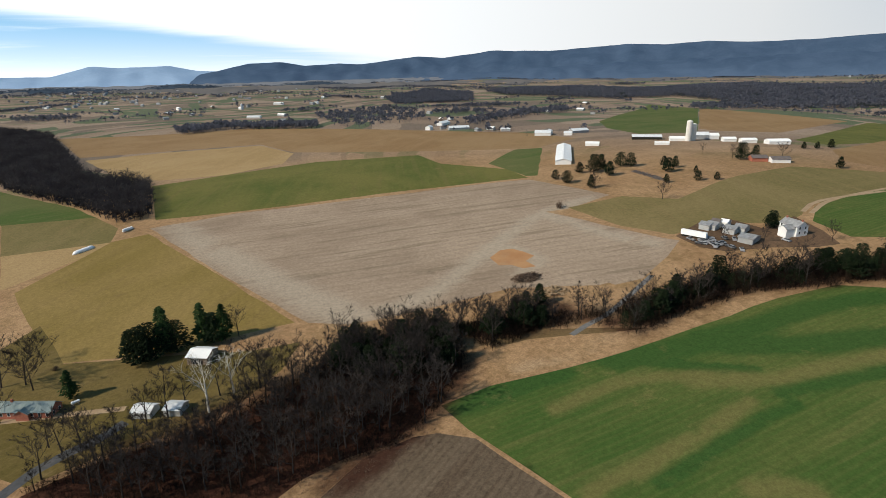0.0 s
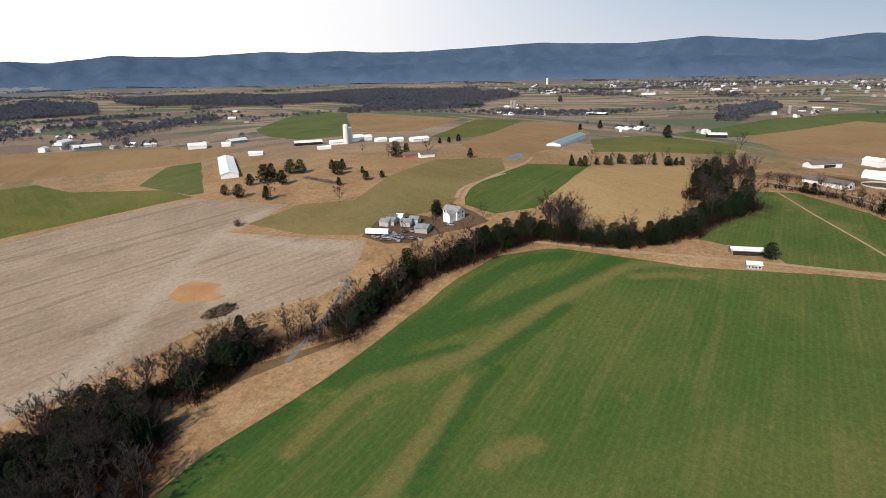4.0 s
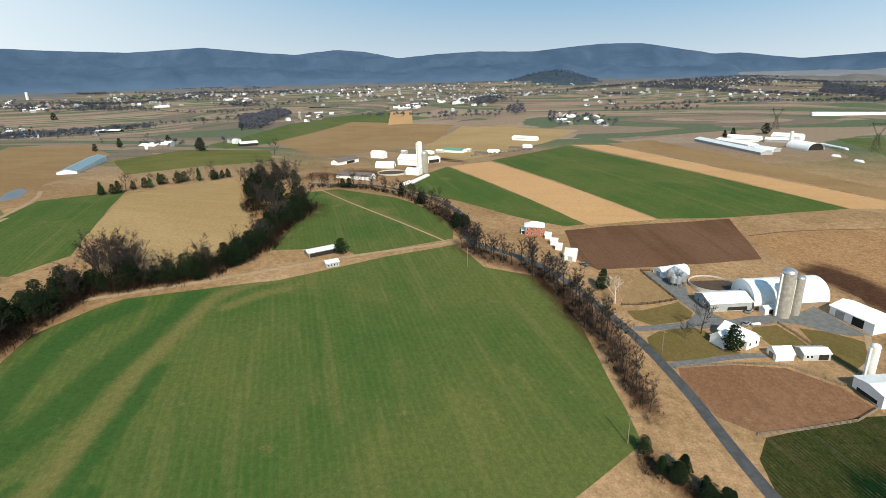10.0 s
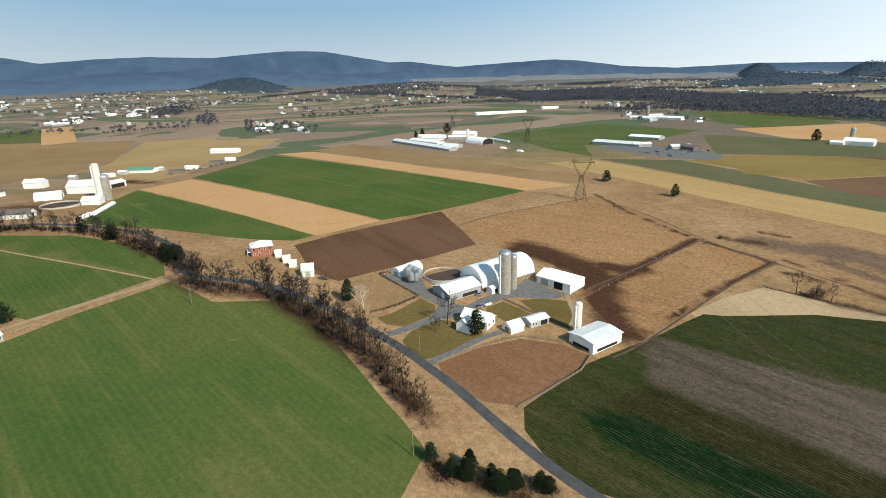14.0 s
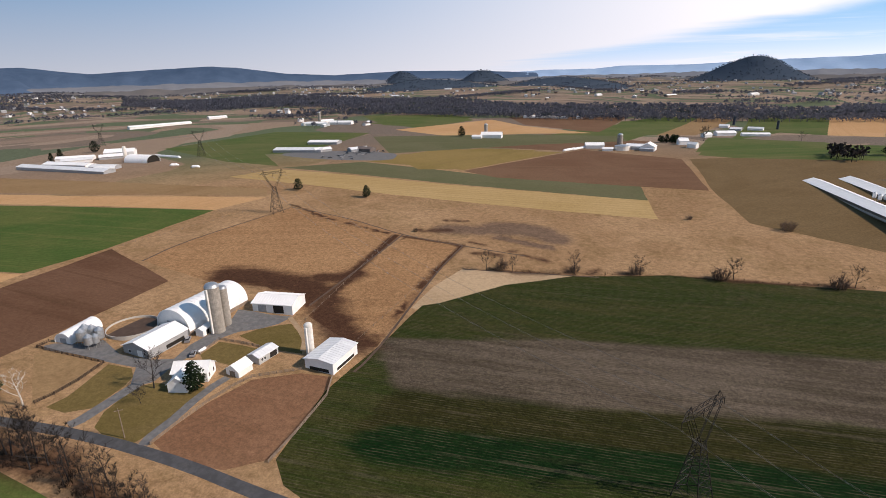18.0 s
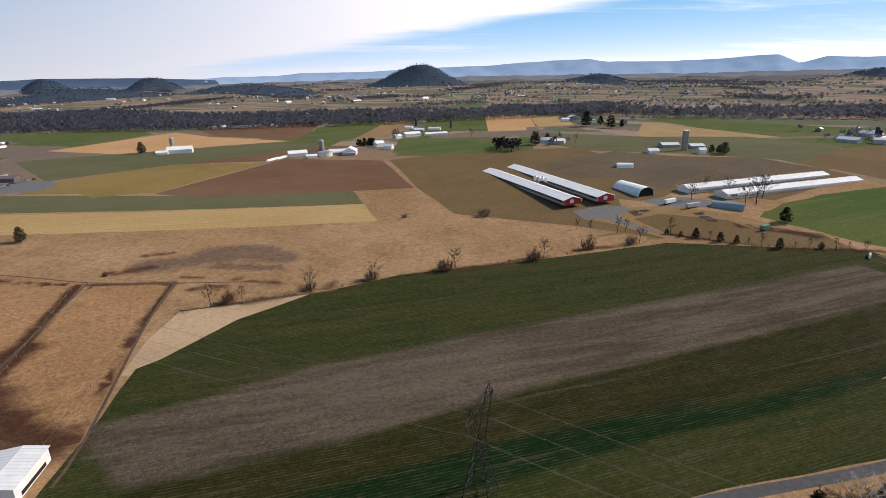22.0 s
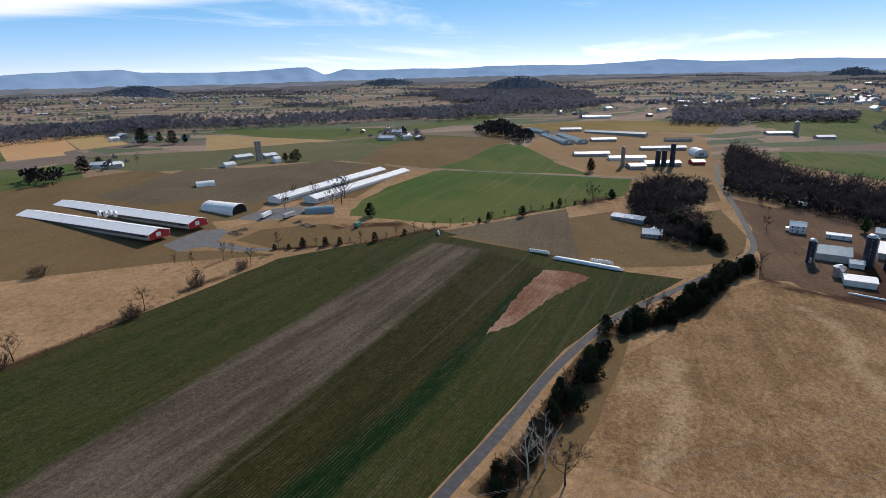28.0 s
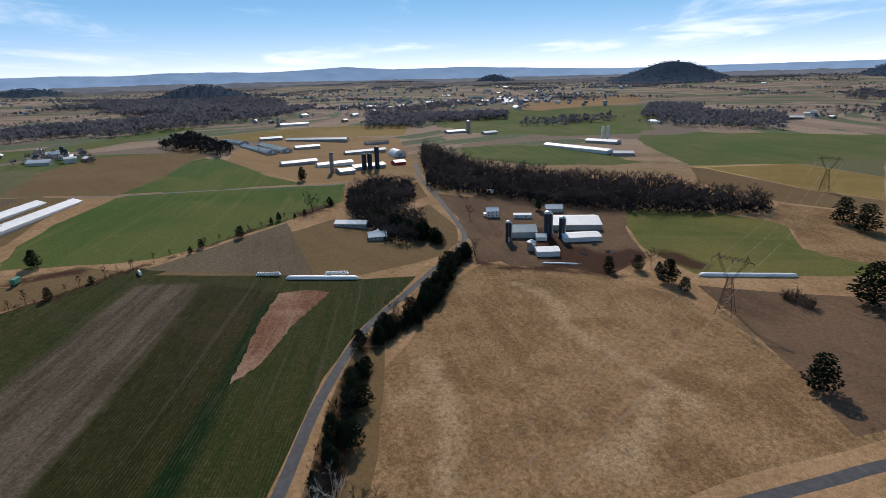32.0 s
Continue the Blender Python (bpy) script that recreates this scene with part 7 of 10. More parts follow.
def debris_pile(name, label, x, y, rx, ry, h, count, material, seed, piece="beam"):
    """A heap of logs, stumps and rubble."""
    rng = random.Random(seed)
    ob = thing(name, x, y, 0, label, "debris pile")
    kinds = []
    for k in range(4):
        V, F = [], []
        limb(V, F, Vector((0, 0, -1)), Vector((0, 0, 1)), 0.12 + 0.07 * k, 0.09 + 0.05 * k, 4 + k % 2)
        kinds.append(raw_mesh(piece, V, F, material))
    for _ in range(min(count, 290)):
        a, d = rng.uniform(0, 6.28), rng.random() ** 0.5
        c = Vector((rx * d * math.cos(a), ry * d * math.sin(a), h * (1 - d) * rng.uniform(0.3, 1)))
        v = Vector((rng.uniform(-1, 1), rng.uniform(-1, 1), rng.uniform(-0.3, 0.5))).normalized()
        m = Matrix.Translation(c) @ v.to_track_quat("Z", "Y").to_matrix().to_4x4() @ Matrix.Diagonal((1, 1, rng.uniform(0.5, 1.8), 1))
        part(piece, rng.choice(kinds), material, ob, m=m)


# ---------------------------------------------------------------- the farms, fields and hedges

# the dairy farm by the road
farm_building("dairy_barn", "long grey-walled barn with a white metal roof", "barn", 229.8, -116.0, -93, 19.2, 13.2, 3.6, 2.2, "wall_grey", "roof_white", doors=[("x-", -2.0, 2.6, 2.6, "wall_white"), ("y-", 3.0, 9.0, 1.6, "interior_shade"), ("y+", 3.0, 9.0, 1.6, "interior_shade")], windows=[("x-", 3.2, 1.0, 1.0, 2.1), ("x-", -4.6, 1.0, 1.0, 2.1)])
farm_building("machine_shed", "white metal machine shed with dark open bays", "shed", 205.2, -163.3, 7, 19.5, 13.3, 4.2, 2.0, "wall_white", "roof_white", doors=[("y+", -3.0, 5.0, 3.6, "interior_shade"), ("y-", -3.0, 5.0, 3.6, "interior_shade"), ("y+", 5.0, 4.0, 3.4, "wall_grey"), ("y-", 5.0, 4.0, 3.4, "wall_grey")])
farm_building("garage", "small white garage with a white gabled roof", "garage", 187.3, -111.7, -97, 6.9, 6.1, 2.5, 1.9, "wall_white", "roof_white", doors=[("x-", 0.0, 2.6, 2.1, "wood_old")])
farm_building("equipment_shed", "open grey shed with a pale metal roof", "shed", 185.6, -123.6, -99, 10.0, 6.0, 2.6, 1.0, "wall_tin", "roof_grey", doors=[("y-", 2.4, 3.6, 2.2, "interior_shade"), ("y+", 2.4, 3.6, 2.2, "interior_shade")], windows=[("y-", -3.5, 0.8, 0.9, 1.9), ("y-", -2.0, 0.8, 0.9, 1.9)])
farm_building("cattle_barn", "white cattle barn with a pale grey metal roof", "barn", 159.8, -131.1, -94, 17.1, 12.5, 4.2, 0.9, "wall_white", "roof_grey", doors=[("y-", 0.0, 12.0, 1.2, "interior_shade"), ("x-", 0.0, 8.5, 1.4, "interior_shade"), ("y+", 0.0, 12.0, 1.2, "interior_shade")])
farmhouse("white clapboard farmhouse with a white metal roof", 200.5, -103.6, 20, 12.5, 7.8, 3.4, 2.6, "wall_white", "roof_white", 1, ("y-", 5.0, 2.0), (), (7.0, 6.5, 3.2, 2.4, 1.5, 1))
hoop_barn("white hoop barn with a closed end beside feed bins", 265.0, -111.1, -82, 16.1, 7.6, 4.2, open_end=False)
hoop_barn("long white fabric hoop barn behind the silos", 231.1, -144.6, -93, 35.1, 17.9, 8.9, open_end=False, knee=0.8)
farm_building("milk_house", "small white lean-to shed with an open front", "shed", 219.5, -130.6, -83, 6.3, 3.4, 2.6, 0.9, "wall_white", "roof_white", doors=[("y-", 0.0, 2.0, 2.0, "interior_shade")])
silo("tall weathered concrete stave silo with a steel dome", 215.6, -134.3, 22.0, 2.9, "silo_stave", "steel", True)
silo("second narrower concrete stave silo", 216.4, -140.8, 18.0, 2.0, "silo_stave", "steel", True)
silo("slim pale concrete silo with a white chute", 170.1, -132.6, 13.4, 1.6, "silo_white", "silo_white", True)
manure_pit(249.1, -123.0, 10.5)
feed_bin("galvanised steel feed bin", 256.3, -105.3, 7, 1.7)
feed_bin("galvanised steel feed bin", 251.4, -104.3, 6, 1.5)
feed_bin("galvanised steel feed bin", 250.2, -106.4, 5.5, 1.3)
feed_bin("galvanised steel feed bin", 255.1, -109.3, 7, 1.6)
feed_bin("galvanised steel feed bin", 251.4, -109.4, 7, 1.6)
feed_bin("galvanised steel feed bin", 257.3, -108.0, 7.5, 1.8)
propane_tank(209.6, -117.9, -90)
vehicle("dark parked car on the gravel", 221.0, -122.8, -60)
vehicle("dark parked car on the gravel", 211.1, -114.7, -60)
plant("cedar", 194.0, -96.4, 10.9)
plant("cedar", 252.4, -68.9, 10.5)
plant("bare", 207.7, -92.2, 13.4)
plant("round", 204.9, -83.7, 5.6)
plant("sycamore", 238.2, -69.0, 12.8)
plant("sycamore", 264.9, -51.6, 14.1)
fence("dark brown board fence along the farm drive", [(270, -97), (260, -97), (237, -98), (235, -86), (235, -77), (236, -71)], material="wood_dark")
fence("dark brown board fence along the farm drive", [(270, -97), (270, -102)], material="wood_dark")
fence("brown board fence round the paddock", [(186, -69), (186, -79), (185, -93), (183, -104), (181, -110), (167, -121)])
fence("brown board fence round the farmyard lawn", [(209, -116), (210, -128), (200, -129), (189, -129)])
fence("brown board fence round the paddock", [(154, -121), (150, -110), (149, -89), (149, -75)])
fence("thin wire fence on wooden posts beside the pasture", [(341, -193), (322, -277), (307, -317)], 8.0, 1)
fence("thin wire fence on wooden posts beside the pasture", [(187, -156), (196, -278), (150, -273), (158, -138)], 8.0, 1)
fence("thin wire fence on wooden posts across the pasture", [(307, -317), (250, -286), (196, -278)], 8.0, 1)
utility_pole(195.4, -68.6, 40)
utility_pole(151.5, -34.2, 40)
utility_pole(287.3, -9.5, 40)

# the brick house and its sheds
farmhouse("square red brick house with a white hipped roof", 334.0, -59.5, -107, 11.4, 9.9, 5.4, 2.4, "wall_brick", "roof_white", 2, ("x-", 7.0, 2.2), (), None, "brick_house", True)
farm_building("shed", "small white shed with a white roof", "shed", 325.1, -65.5, -117, 3.3, 5, 2.4, 1.2, "wall_white", "roof_white")
farm_building("shed", "small white shed with a white roof", "shed", 314.6, -65.8, -117, 3.8, 5, 2.4, 1.2, "wall_white", "roof_white")
farm_building("shed", "small white shed with a white roof", "shed", 306.3, -65.7, -117, 3.7, 4, 2.4, 1.2, "wall_white", "roof_white")
farm_building("small_barn", "small white gambrel-like barn with a grey roof", "barn", 292.0, -67.7, -117, 6.0, 8, 3.2, 2.6, "wall_white", "roof_grey", doors=[("y-", 0, 2.4, 2.4, "wall_grey")])
vehicle("white pickup parked on the grass", 281.4, -71.1, 30, "truck")

# field sheds
farm_building("field_shed", "long open shed with a pale metal roof", "shed", 310.6, 68.0, -64, 15.5, 7.0, 2.6, 0.9, "wood_old", "roof_grey", doors=[("y+", 0, 14.0, 2.1, "interior_shade"), ("y-", 0, 14.0, 2.1, "interior_shade")])
farm_building("hen_shed", "small grey shed with white-framed openings", "shed", 293.7, 61.0, -68, 6.9, 4.5, 2.3, 1.0, "wall_grey", "roof_grey", windows=[("y-", -2.2, 0.8, 0.6, 1.6), ("y-", -0.7, 0.8, 0.6, 1.6), ("y-", 0.8, 0.8, 0.6, 1.6), ("y-", 2.3, 0.8, 0.6, 1.6)])
plant("cedar", 309.8, 56.7, 8.8)

# the white dairy across the valley road
farm_building("barn", "white barn with a brown roof and open front", "barn", 590.3, 64.5, -39, 31.7, 10, 3.4, 2.4, "wall_white", "roof_dark", doors=[("y-", 3, 12, 2.6, "interior_shade")])
farm_building("calf_barn", "long low white barn with a dark brown roof", "barn", 501.2, 51.8, -117, 32.9, 11, 3.0, 2.4, "wall_white", "roof_dark", doors=[("x+", 0, 2.2, 2.4, "interior_shade"), ("x-", 0, 2.2, 2.4, "interior_shade")])
hoop_barn("white hoop barn with a dark panel for the shaded open end", 559.4, 24.1, 79, 18, 13, 6.0, open_end=True)
farm_building("bank_barn", "big white bank barn with a pale roof", "barn", 577.0, -2.1, -121, 21.8, 16, 6.0, 4.0, "wall_white", "roof_grey")
farm_building("milking_parlor", "white milking parlour with a white roof", "barn", 518.1, -0.6, -118, 12.6, 10, 3.4, 2.4, "wall_white", "roof_white")
farm_building("feed_shed", "open feed shed with a white roof", "shed", 590.1, -24.4, -65, 15.3, 12, 4.0, 1.6, "wall_white", "roof_white", doors=[("y-", 0, 12, 3.2, "interior_shade")])
farm_building("farm_house", "white two-storey house by bare trees", "house", 629.4, 29.1, -123, 16.0, 9, 5.2, 2.6, "wall_white", "roof_white")
silo("tall white silo with a domed cap", 527.8, -7.1, 28.8, 2.6, "silo_white", "silo_white", True)
silo("pale concrete silo with a steel dome", 528.3, -11.2, 20.3, 3.7, "silo_stave", "steel", True)
silo("slim dark-banded concrete silo", 537.6, -6.8, 14.1, 1.6, "silo_stave", "steel", False)
manure_pit(524.2, 19.7, 13.0)
silage_bag("white plastic silage bag beside the lot", 491.5, -3.7, -28, 39.8, 1.8)
silage_bag("white plastic silage bag beside the lot", 473.4, 9.2, -35, 14.3, 1.8)
farm_building("sale_shed", "long shed with a green roof", "shed", 666.5, -61.4, -126, 24.4, 12, 3.2, 1.8, "wall_white", "roof_green")
farm_building("shed", "small pale outbuilding among parked implements", "shed", 664.7, -73.4, -126, 3.9, 6, 2.6, 1.2, "wall_white", "roof_white")
farm_building("shed", "small pale outbuilding among parked implements", "shed", 666.3, -78.6, -127, 5.2, 6, 2.6, 1.2, "wall_tin", "roof_grey")
farm_building("shed", "small pale outbuilding among parked implements", "shed", 634.3, -86.9, -125, 14.3, 6, 2.6, 1.2, "wood_old", "roof_dark")
farm_building("shed", "small pale outbuilding among parked implements", "shed", 651.9, -105.3, -127, 13.1, 6, 2.6, 1.2, "wall_white", "roof_white")
farm_building("shed", "small pale outbuilding among parked implements", "shed", 665.0, -1.2, -125, 6.1, 6, 2.6, 1.2, "wall_tin", "roof_grey")
farm_building("shed", "small pale outbuilding among parked implements", "shed", 650.2, -15.8, -124, 6.0, 6, 2.6, 1.2, "wood_old", "roof_dark")
farm_building("shed", "small pale outbuilding among parked implements", "shed", 655.2, -29.4, -125, 11.1, 6, 2.6, 1.2, "wall_white", "roof_white")
farm_building("shed", "small pale outbuilding among parked implements", "shed", 665.4, -43.4, -126, 8.2, 6, 2.6, 1.2, "wall_tin", "roof_grey")
farm_building("shed", "small pale outbuilding among parked implements", "shed", 673.6, -137.0, -128, 13.9, 6, 2.6, 1.2, "wood_old", "roof_dark")
farm_building("shed", "small pale outbuilding among parked implements", "shed", 689.2, -157.1, -129, 10.8, 6, 2.6, 1.2, "wall_white", "roof_white")
farm_building("barn", "white barn behind bare trees", "barn", 772.2, -177.7, -131, 34.9, 14, 3.4, 2.4, "wall_white", "roof_white")
vehicle("parked farm implement truck in a row", 625.2, -74.1, 0, "car")
vehicle("parked farm implement truck in a row", 628.7, -80.0, 37, "truck")
vehicle("parked farm implement truck in a row", 632.2, -86.1, 74, "car")
vehicle("parked farm implement truck in a row", 635.7, -92.3, 111, "truck")
vehicle("parked farm implement truck in a row", 639.4, -98.6, 148, "car")
vehicle("parked farm implement truck in a row", 643.0, -105.0, 5, "truck")
vehicle("parked farm implement truck in a row", 646.7, -111.5, 42, "car")
vehicle("parked farm implement truck in a row", 650.5, -118.2, 79, "truck")
vehicle("parked farm implement truck in a row", 654.3, -125.0, 116, "car")
vehicle("parked farm implement truck in a row", 658.2, -132.0, 153, "truck")
vehicle("parked farm implement truck in a row", 662.1, -139.1, 10, "car")
vehicle("parked farm implement truck in a row", 666.0, -146.3, 47, "truck")
vehicle("parked farm implement truck in a row", 670.0, -153.7, 84, "car")
vehicle("parked farm implement truck in a row", 674.1, -161.2, 121, "truck")

# poultry farm
poultry_house("long poultry house with red ends and a pale metal roof", -107.0, -436.2, -82, 147.5, 16.0, "wall_red", "roof_white")
poultry_house("long poultry house with red ends and a pale metal roof", -136.4, -442.4, -83, 157.6, 16.0, "wall_red", "roof_white")
poultry_house("long white poultry house with a pale metal roof", -300.2, -384.6, -175, 152.9, 14.0, "wall_white", "roof_white")
poultry_house("long white poultry house with a pale metal roof", -314.0, -361.0, -175, 145.0, 14.0, "wall_white", "roof_white")
feed_bin("white and steel feed bin between poultry houses", -120.3, -447.7, 6.2, 1.3, True, "feed bins", "plastic_white")
feed_bin("white and steel feed bin between poultry houses", -122.0, -442.3, 6.2, 1.3, True, "feed bins", "plastic_white")
feed_bin("white and steel feed bin between poultry houses", -125.7, -443.1, 6.2, 1.3, True, "feed bins", "plastic_white")
feed_bin("white and steel feed bin between poultry houses", -125.9, -436.0, 6.2, 1.3, True, "feed bins", "plastic_white")
feed_bin("white and steel feed bin between poultry houses", -290.7, -381.5, 6.2, 1.3, True, "feed bins", "plastic_white")
feed_bin("white and steel feed bin between poultry houses", -297.3, -383.1, 6.2, 1.3, True, "feed bins", "plastic_white")
feed_bin("white and steel feed bin between poultry houses", -305.3, -384.1, 6.2, 1.3, True, "feed bins", "plastic_white")
feed_bin("white and steel feed bin between poultry houses", -311.6, -386.0, 6.2, 1.3, True, "feed bins", "plastic_white")
hoop_barn("large white fabric hoop barn with a dark panel for the shaded open end", -186.5, -392.0, 98, 33.4, 15.9, 6.7, open_end=True)
hoop_barn("small white hoop shed in the grass field", -229.4, -479.6, 154, 16.0, 9.0, 4.2, open_end=False)
hoop_barn("low rounded blue metal quonset shed", -229.3, -330.7, 134, 22.3, 9.0, 4.6, "roof_blue", "wall_grey", False)
box_trailer("white box trailer parked beside the hoop barn", -194.5, -352.3, 200, 12.0)
box_trailer("dull tan box trailer parked on gravel", -204.6, -338.1, 190, 12.0, "wall_tin")
box_trailer("green and white wagon parked by the field track", -218.7, -281.7, 190, 6.0, "roof_green")
debris_pile("debris_pile", "low heap of old lumber and brush", -156.3, -341.7, 4, 3, 1.2, 40, "wood_old", 0)
debris_pile("debris_pile", "low heap of old lumber and brush", -156.4, -335.5, 4, 3, 1.2, 40, "wood_old", 1)
debris_pile("debris_pile", "low heap of old lumber and brush", -165.9, -341.0, 4, 3, 1.2, 40, "wood_old", 2)
debris_pile("debris_pile", "low heap of old lumber and brush", -200.3, -324.1, 4, 3, 1.2, 40, "wood_old", 3)
debris_pile("debris_pile", "low heap of old lumber and brush", -198.9, -315.7, 4, 3, 1.2, 40, "wood_old", 4)
debris_pile("debris_pile", "low heap of old lumber and brush", -199.3, -309.8, 4, 3, 1.2, 40, "wood_old", 5)

# silage and bales at the end of the wheat
silage_bag("long white plastic silage bag on the field edge", -251.4, -121.0, 97, 43.7, 1.6)
silage_bag("long white plastic silage bag on the field edge", -263.6, 132.2, 84, 55.7, 1.6)
bale_stack("round hay bale in white plastic wrap", -252.3, -153.3, 95, 10, 2)
bale_stack("round hay bale in white plastic wrap", -259.4, -113.7, 94, 10, 2)
bale_stack("round hay bale in white plastic wrap", -242.6, -226.9, 40, 5, 2)

# houses on the knoll
farm_building("ranch_house", "long low house with a pale metal roof", "house", -360.4, -125.6, 86, 25.4, 10, 2.7, 1.8, "wall_grey", "roof_white", windows=[("y+", -6, 1.2, 0.9, 2.0), ("y+", -2, 1.2, 0.9, 2.0), ("y+", 3, 1.2, 0.9, 2.0), ("y+", 7, 1.2, 0.9, 2.0), ("y-", -6, 1.2, 0.9, 2.0), ("y-", 3, 1.2, 0.9, 2.0)], doors=[("y+", 0.6, 1.0, 2.1, "wood_old")])
farmhouse("small grey house with a white metal roof", -332.2, -101.2, 103, 13.0, 9.5, 2.8, 2.6, "wall_grey", "roof_white", 1, None, (), (5.0, 6.0, 2.8, 2.0, 1.0, 1))

# the farm at the bend
farm_building("free_stall_barn", "wide free-stall barn with a bright white roof", "barn", -377.9, 50.0, 90, 37.6, 30, 4.0, 3.0, "wall_grey", "roof_white")
farm_building("lean_to_barn", "long open shed with a white roof", "shed", -342.4, 48.3, 97, 27.4, 14, 3.2, 1.2, "wall_white", "roof_white")
farm_building("shed", "small white shed with a white roof", "shed", -308.4, 19.4, 94, 15.2, 11, 3.6, 1.2, "wall_white", "roof_white")
farm_building("old_barn", "old barn with a blue-grey metal roof", "barn", -352.2, 6.9, 92, 19.1, 18, 4.4, 3.4, "wall_tin", "roof_blue")
farm_building("milk_house", "white milk house with a grey roof", "shed", -340.4, 19.3, 92, 7.6, 7, 2.8, 1.6, "wall_white", "roof_grey")
farm_building("mobile_home", "pale yellow mobile home with an added porch", "house", -397.8, 10.8, 88, 14.6, 6, 2.8, 0.9, "wall_white", "roof_white", windows=[("y+", -5, 1, 1, 1.9), ("y-", -5, 1, 1, 1.9), ("y-", 3, 1, 1, 1.9), ("y+", 3, 1, 1, 1.9)])
farmhouse("white two-storey farmhouse with a pale roof", -400.2, -14.2, 94, 10.0, 8.0, 5.2, 2.4, "wall_white", "roof_white", 2, ("x-", 6.0, 2.4), (), None)
farm_building("garage", "pale metal garage at the wood edge", "garage", -417.7, 39.8, 90, 14.3, 10, 3.2, 2.6, "wall_tin", "roof_grey")
silo("dark blue steel silo with a grey dome", -345.1, 24.7, 20.7, 3.0, "silo_blue", "steel", True)
silo("slim dark blue steel silo", -343.0, 34.8, 17.2, 2.2, "silo_blue", "steel", True)
silo("dark blue-grey silo beside the old barn", -335.1, -5.2, 15.8, 2.1, "silo_blue", "steel", True)
feed_bin("squat blue-grey steel bin", -316.8, 9.7, 7.5, 3.2, False)
feed_bin("small steel bin beside the silo", -334.2, -5.0, 4.5, 1.3, False)
silage_bag("flattened white silage plastic on the ground", -289.0, 25.7, 86, 24.7, 0.7)
box_trailer("white camper trailer parked on the grass", -474.9, -13.5, 70, 8.0)
debris_pile("debris_pile", "heap of old tyres and scrap in the lot", -324.5, -3.4, 2.5, 2, 1.0, 30, "roof_dark", 255)
debris_pile("debris_pile", "heap of old tyres and scrap in the lot", -322.5, -1.5, 2.5, 2, 1.0, 30, "roof_dark", 270)
debris_pile("debris_pile", "heap of old tyres and scrap in the lot", -327.8, 55.7, 2.5, 2, 1.0, 30, "roof_dark", 690)
debris_pile("debris_pile", "heap of old tyres and scrap in the lot", -309.5, 45.3, 2.5, 2, 1.0, 30, "roof_dark", 640)
debris_pile("debris_pile", "heap of old tyres and scrap in the lot", -313.3, 62.9, 2.5, 2, 1.0, 30, "roof_dark", 770)
plant("pine", -420.2, 26.9, 14.0)
plant("cedar", -278.1, 72.0, 9.6)
plant("cedar", -276.7, 53.5, 9.5)
plant("cedar", -255.2, 82.9, 14.7)
plant("bare", -284.7, 82.3, 11.9)
plant("cedar", -241.9, 87.3, 8.6)
plant("cedar", -271.1, 82.6, 7.7)
plant("bare", -306.7, -30.0, 10.3)
plant("cedar", -138.8, 99.4, 15.1)
plant("cedar", -217.7, 172.8, 22.7)
plant("cedar", -360.9, 246.9, 19.5)
plant("cedar", -339.0, 248.8, 19.9)
plant("bare", -391.6, -33.1, 10.6)
plant("bare", -444.7, -35.6, 5.4)
plant("round", -110.2, 98.5, 2.5)
plant("shrub", -224.2, 138.7, 9.1)
plant("shrub", -216.6, 140.1, 7.9)
plant("shrub", -228.2, 136.6, 7.3)

# the white house and the junkyard beyond the hedge
farmhouse("white two-storey farmhouse with brick chimneys and porches", 263.9, 225.9, 89, 11.5, 7.5, 5.2, 2.4, "wall_white", "roof_tin", 2, ("y-", 8.0, 2.4), (-5.0, 5.0), (6.0, 5.5, 4.0, 1.8, -2.0, 1))
box_trailer("long white box trailer used for storage", 214.1, 243.9, -62, 14.0)
farm_building("shed", "weathered tin shed in the junkyard", "shed", 229.4, 252.1, -66, 5.9, 7, 2.6, 1.3, "wall_tin", "roof_tin")
farm_building("shed", "weathered tin shed in the junkyard", "shed", 232.9, 250.7, -66, 5.8, 8, 2.6, 1.3, "wall_tin", "roof_tin")
farm_building("shed", "weathered tin shed in the junkyard", "shed", 237.6, 253.5, -66, 4.9, 5, 2.6, 1.3, "wall_white", "roof_dark")
farm_building("shed", "weathered tin shed in the junkyard", "shed", 241.0, 250.7, -66, 4.3, 5, 2.6, 1.3, "wall_white", "roof_white")
farm_building("shed", "weathered tin shed in the junkyard", "shed", 237.0, 241.2, -66, 6.3, 8, 2.6, 1.3, "wall_tin", "roof_tin")
farm_building("shed", "weathered tin shed in the junkyard", "shed", 243.0, 240.2, -66, 5.9, 7, 2.6, 1.3, "wall_tin", "roof_tin")
farm_building("shed", "weathered tin shed in the junkyard", "shed", 235.7, 227.0, -66, 7.7, 10, 2.6, 1.3, "wall_grey", "roof_tin")
vehicle("old parked vehicle in the junkyard", 216.2, 228.1, 0, "car")
vehicle("old parked vehicle in the junkyard", 219.0, 229.8, 107, "truck")
vehicle("old parked vehicle in the junkyard", 215.4, 245.0, 119, "car")
vehicle("old parked vehicle in the junkyard", 210.4, 241.7, 93, "truck")
vehicle("old parked vehicle in the junkyard", 215.5, 231.3, 81, "car")
vehicle("old parked vehicle in the junkyard", 215.6, 235.7, 60, "truck")
vehicle("old parked vehicle in the junkyard", 221.2, 223.6, 104, "car")
vehicle("old parked vehicle in the junkyard", 218.4, 235.7, 152, "truck")
vehicle("old parked vehicle in the junkyard", 220.8, 230.6, 171, "car")
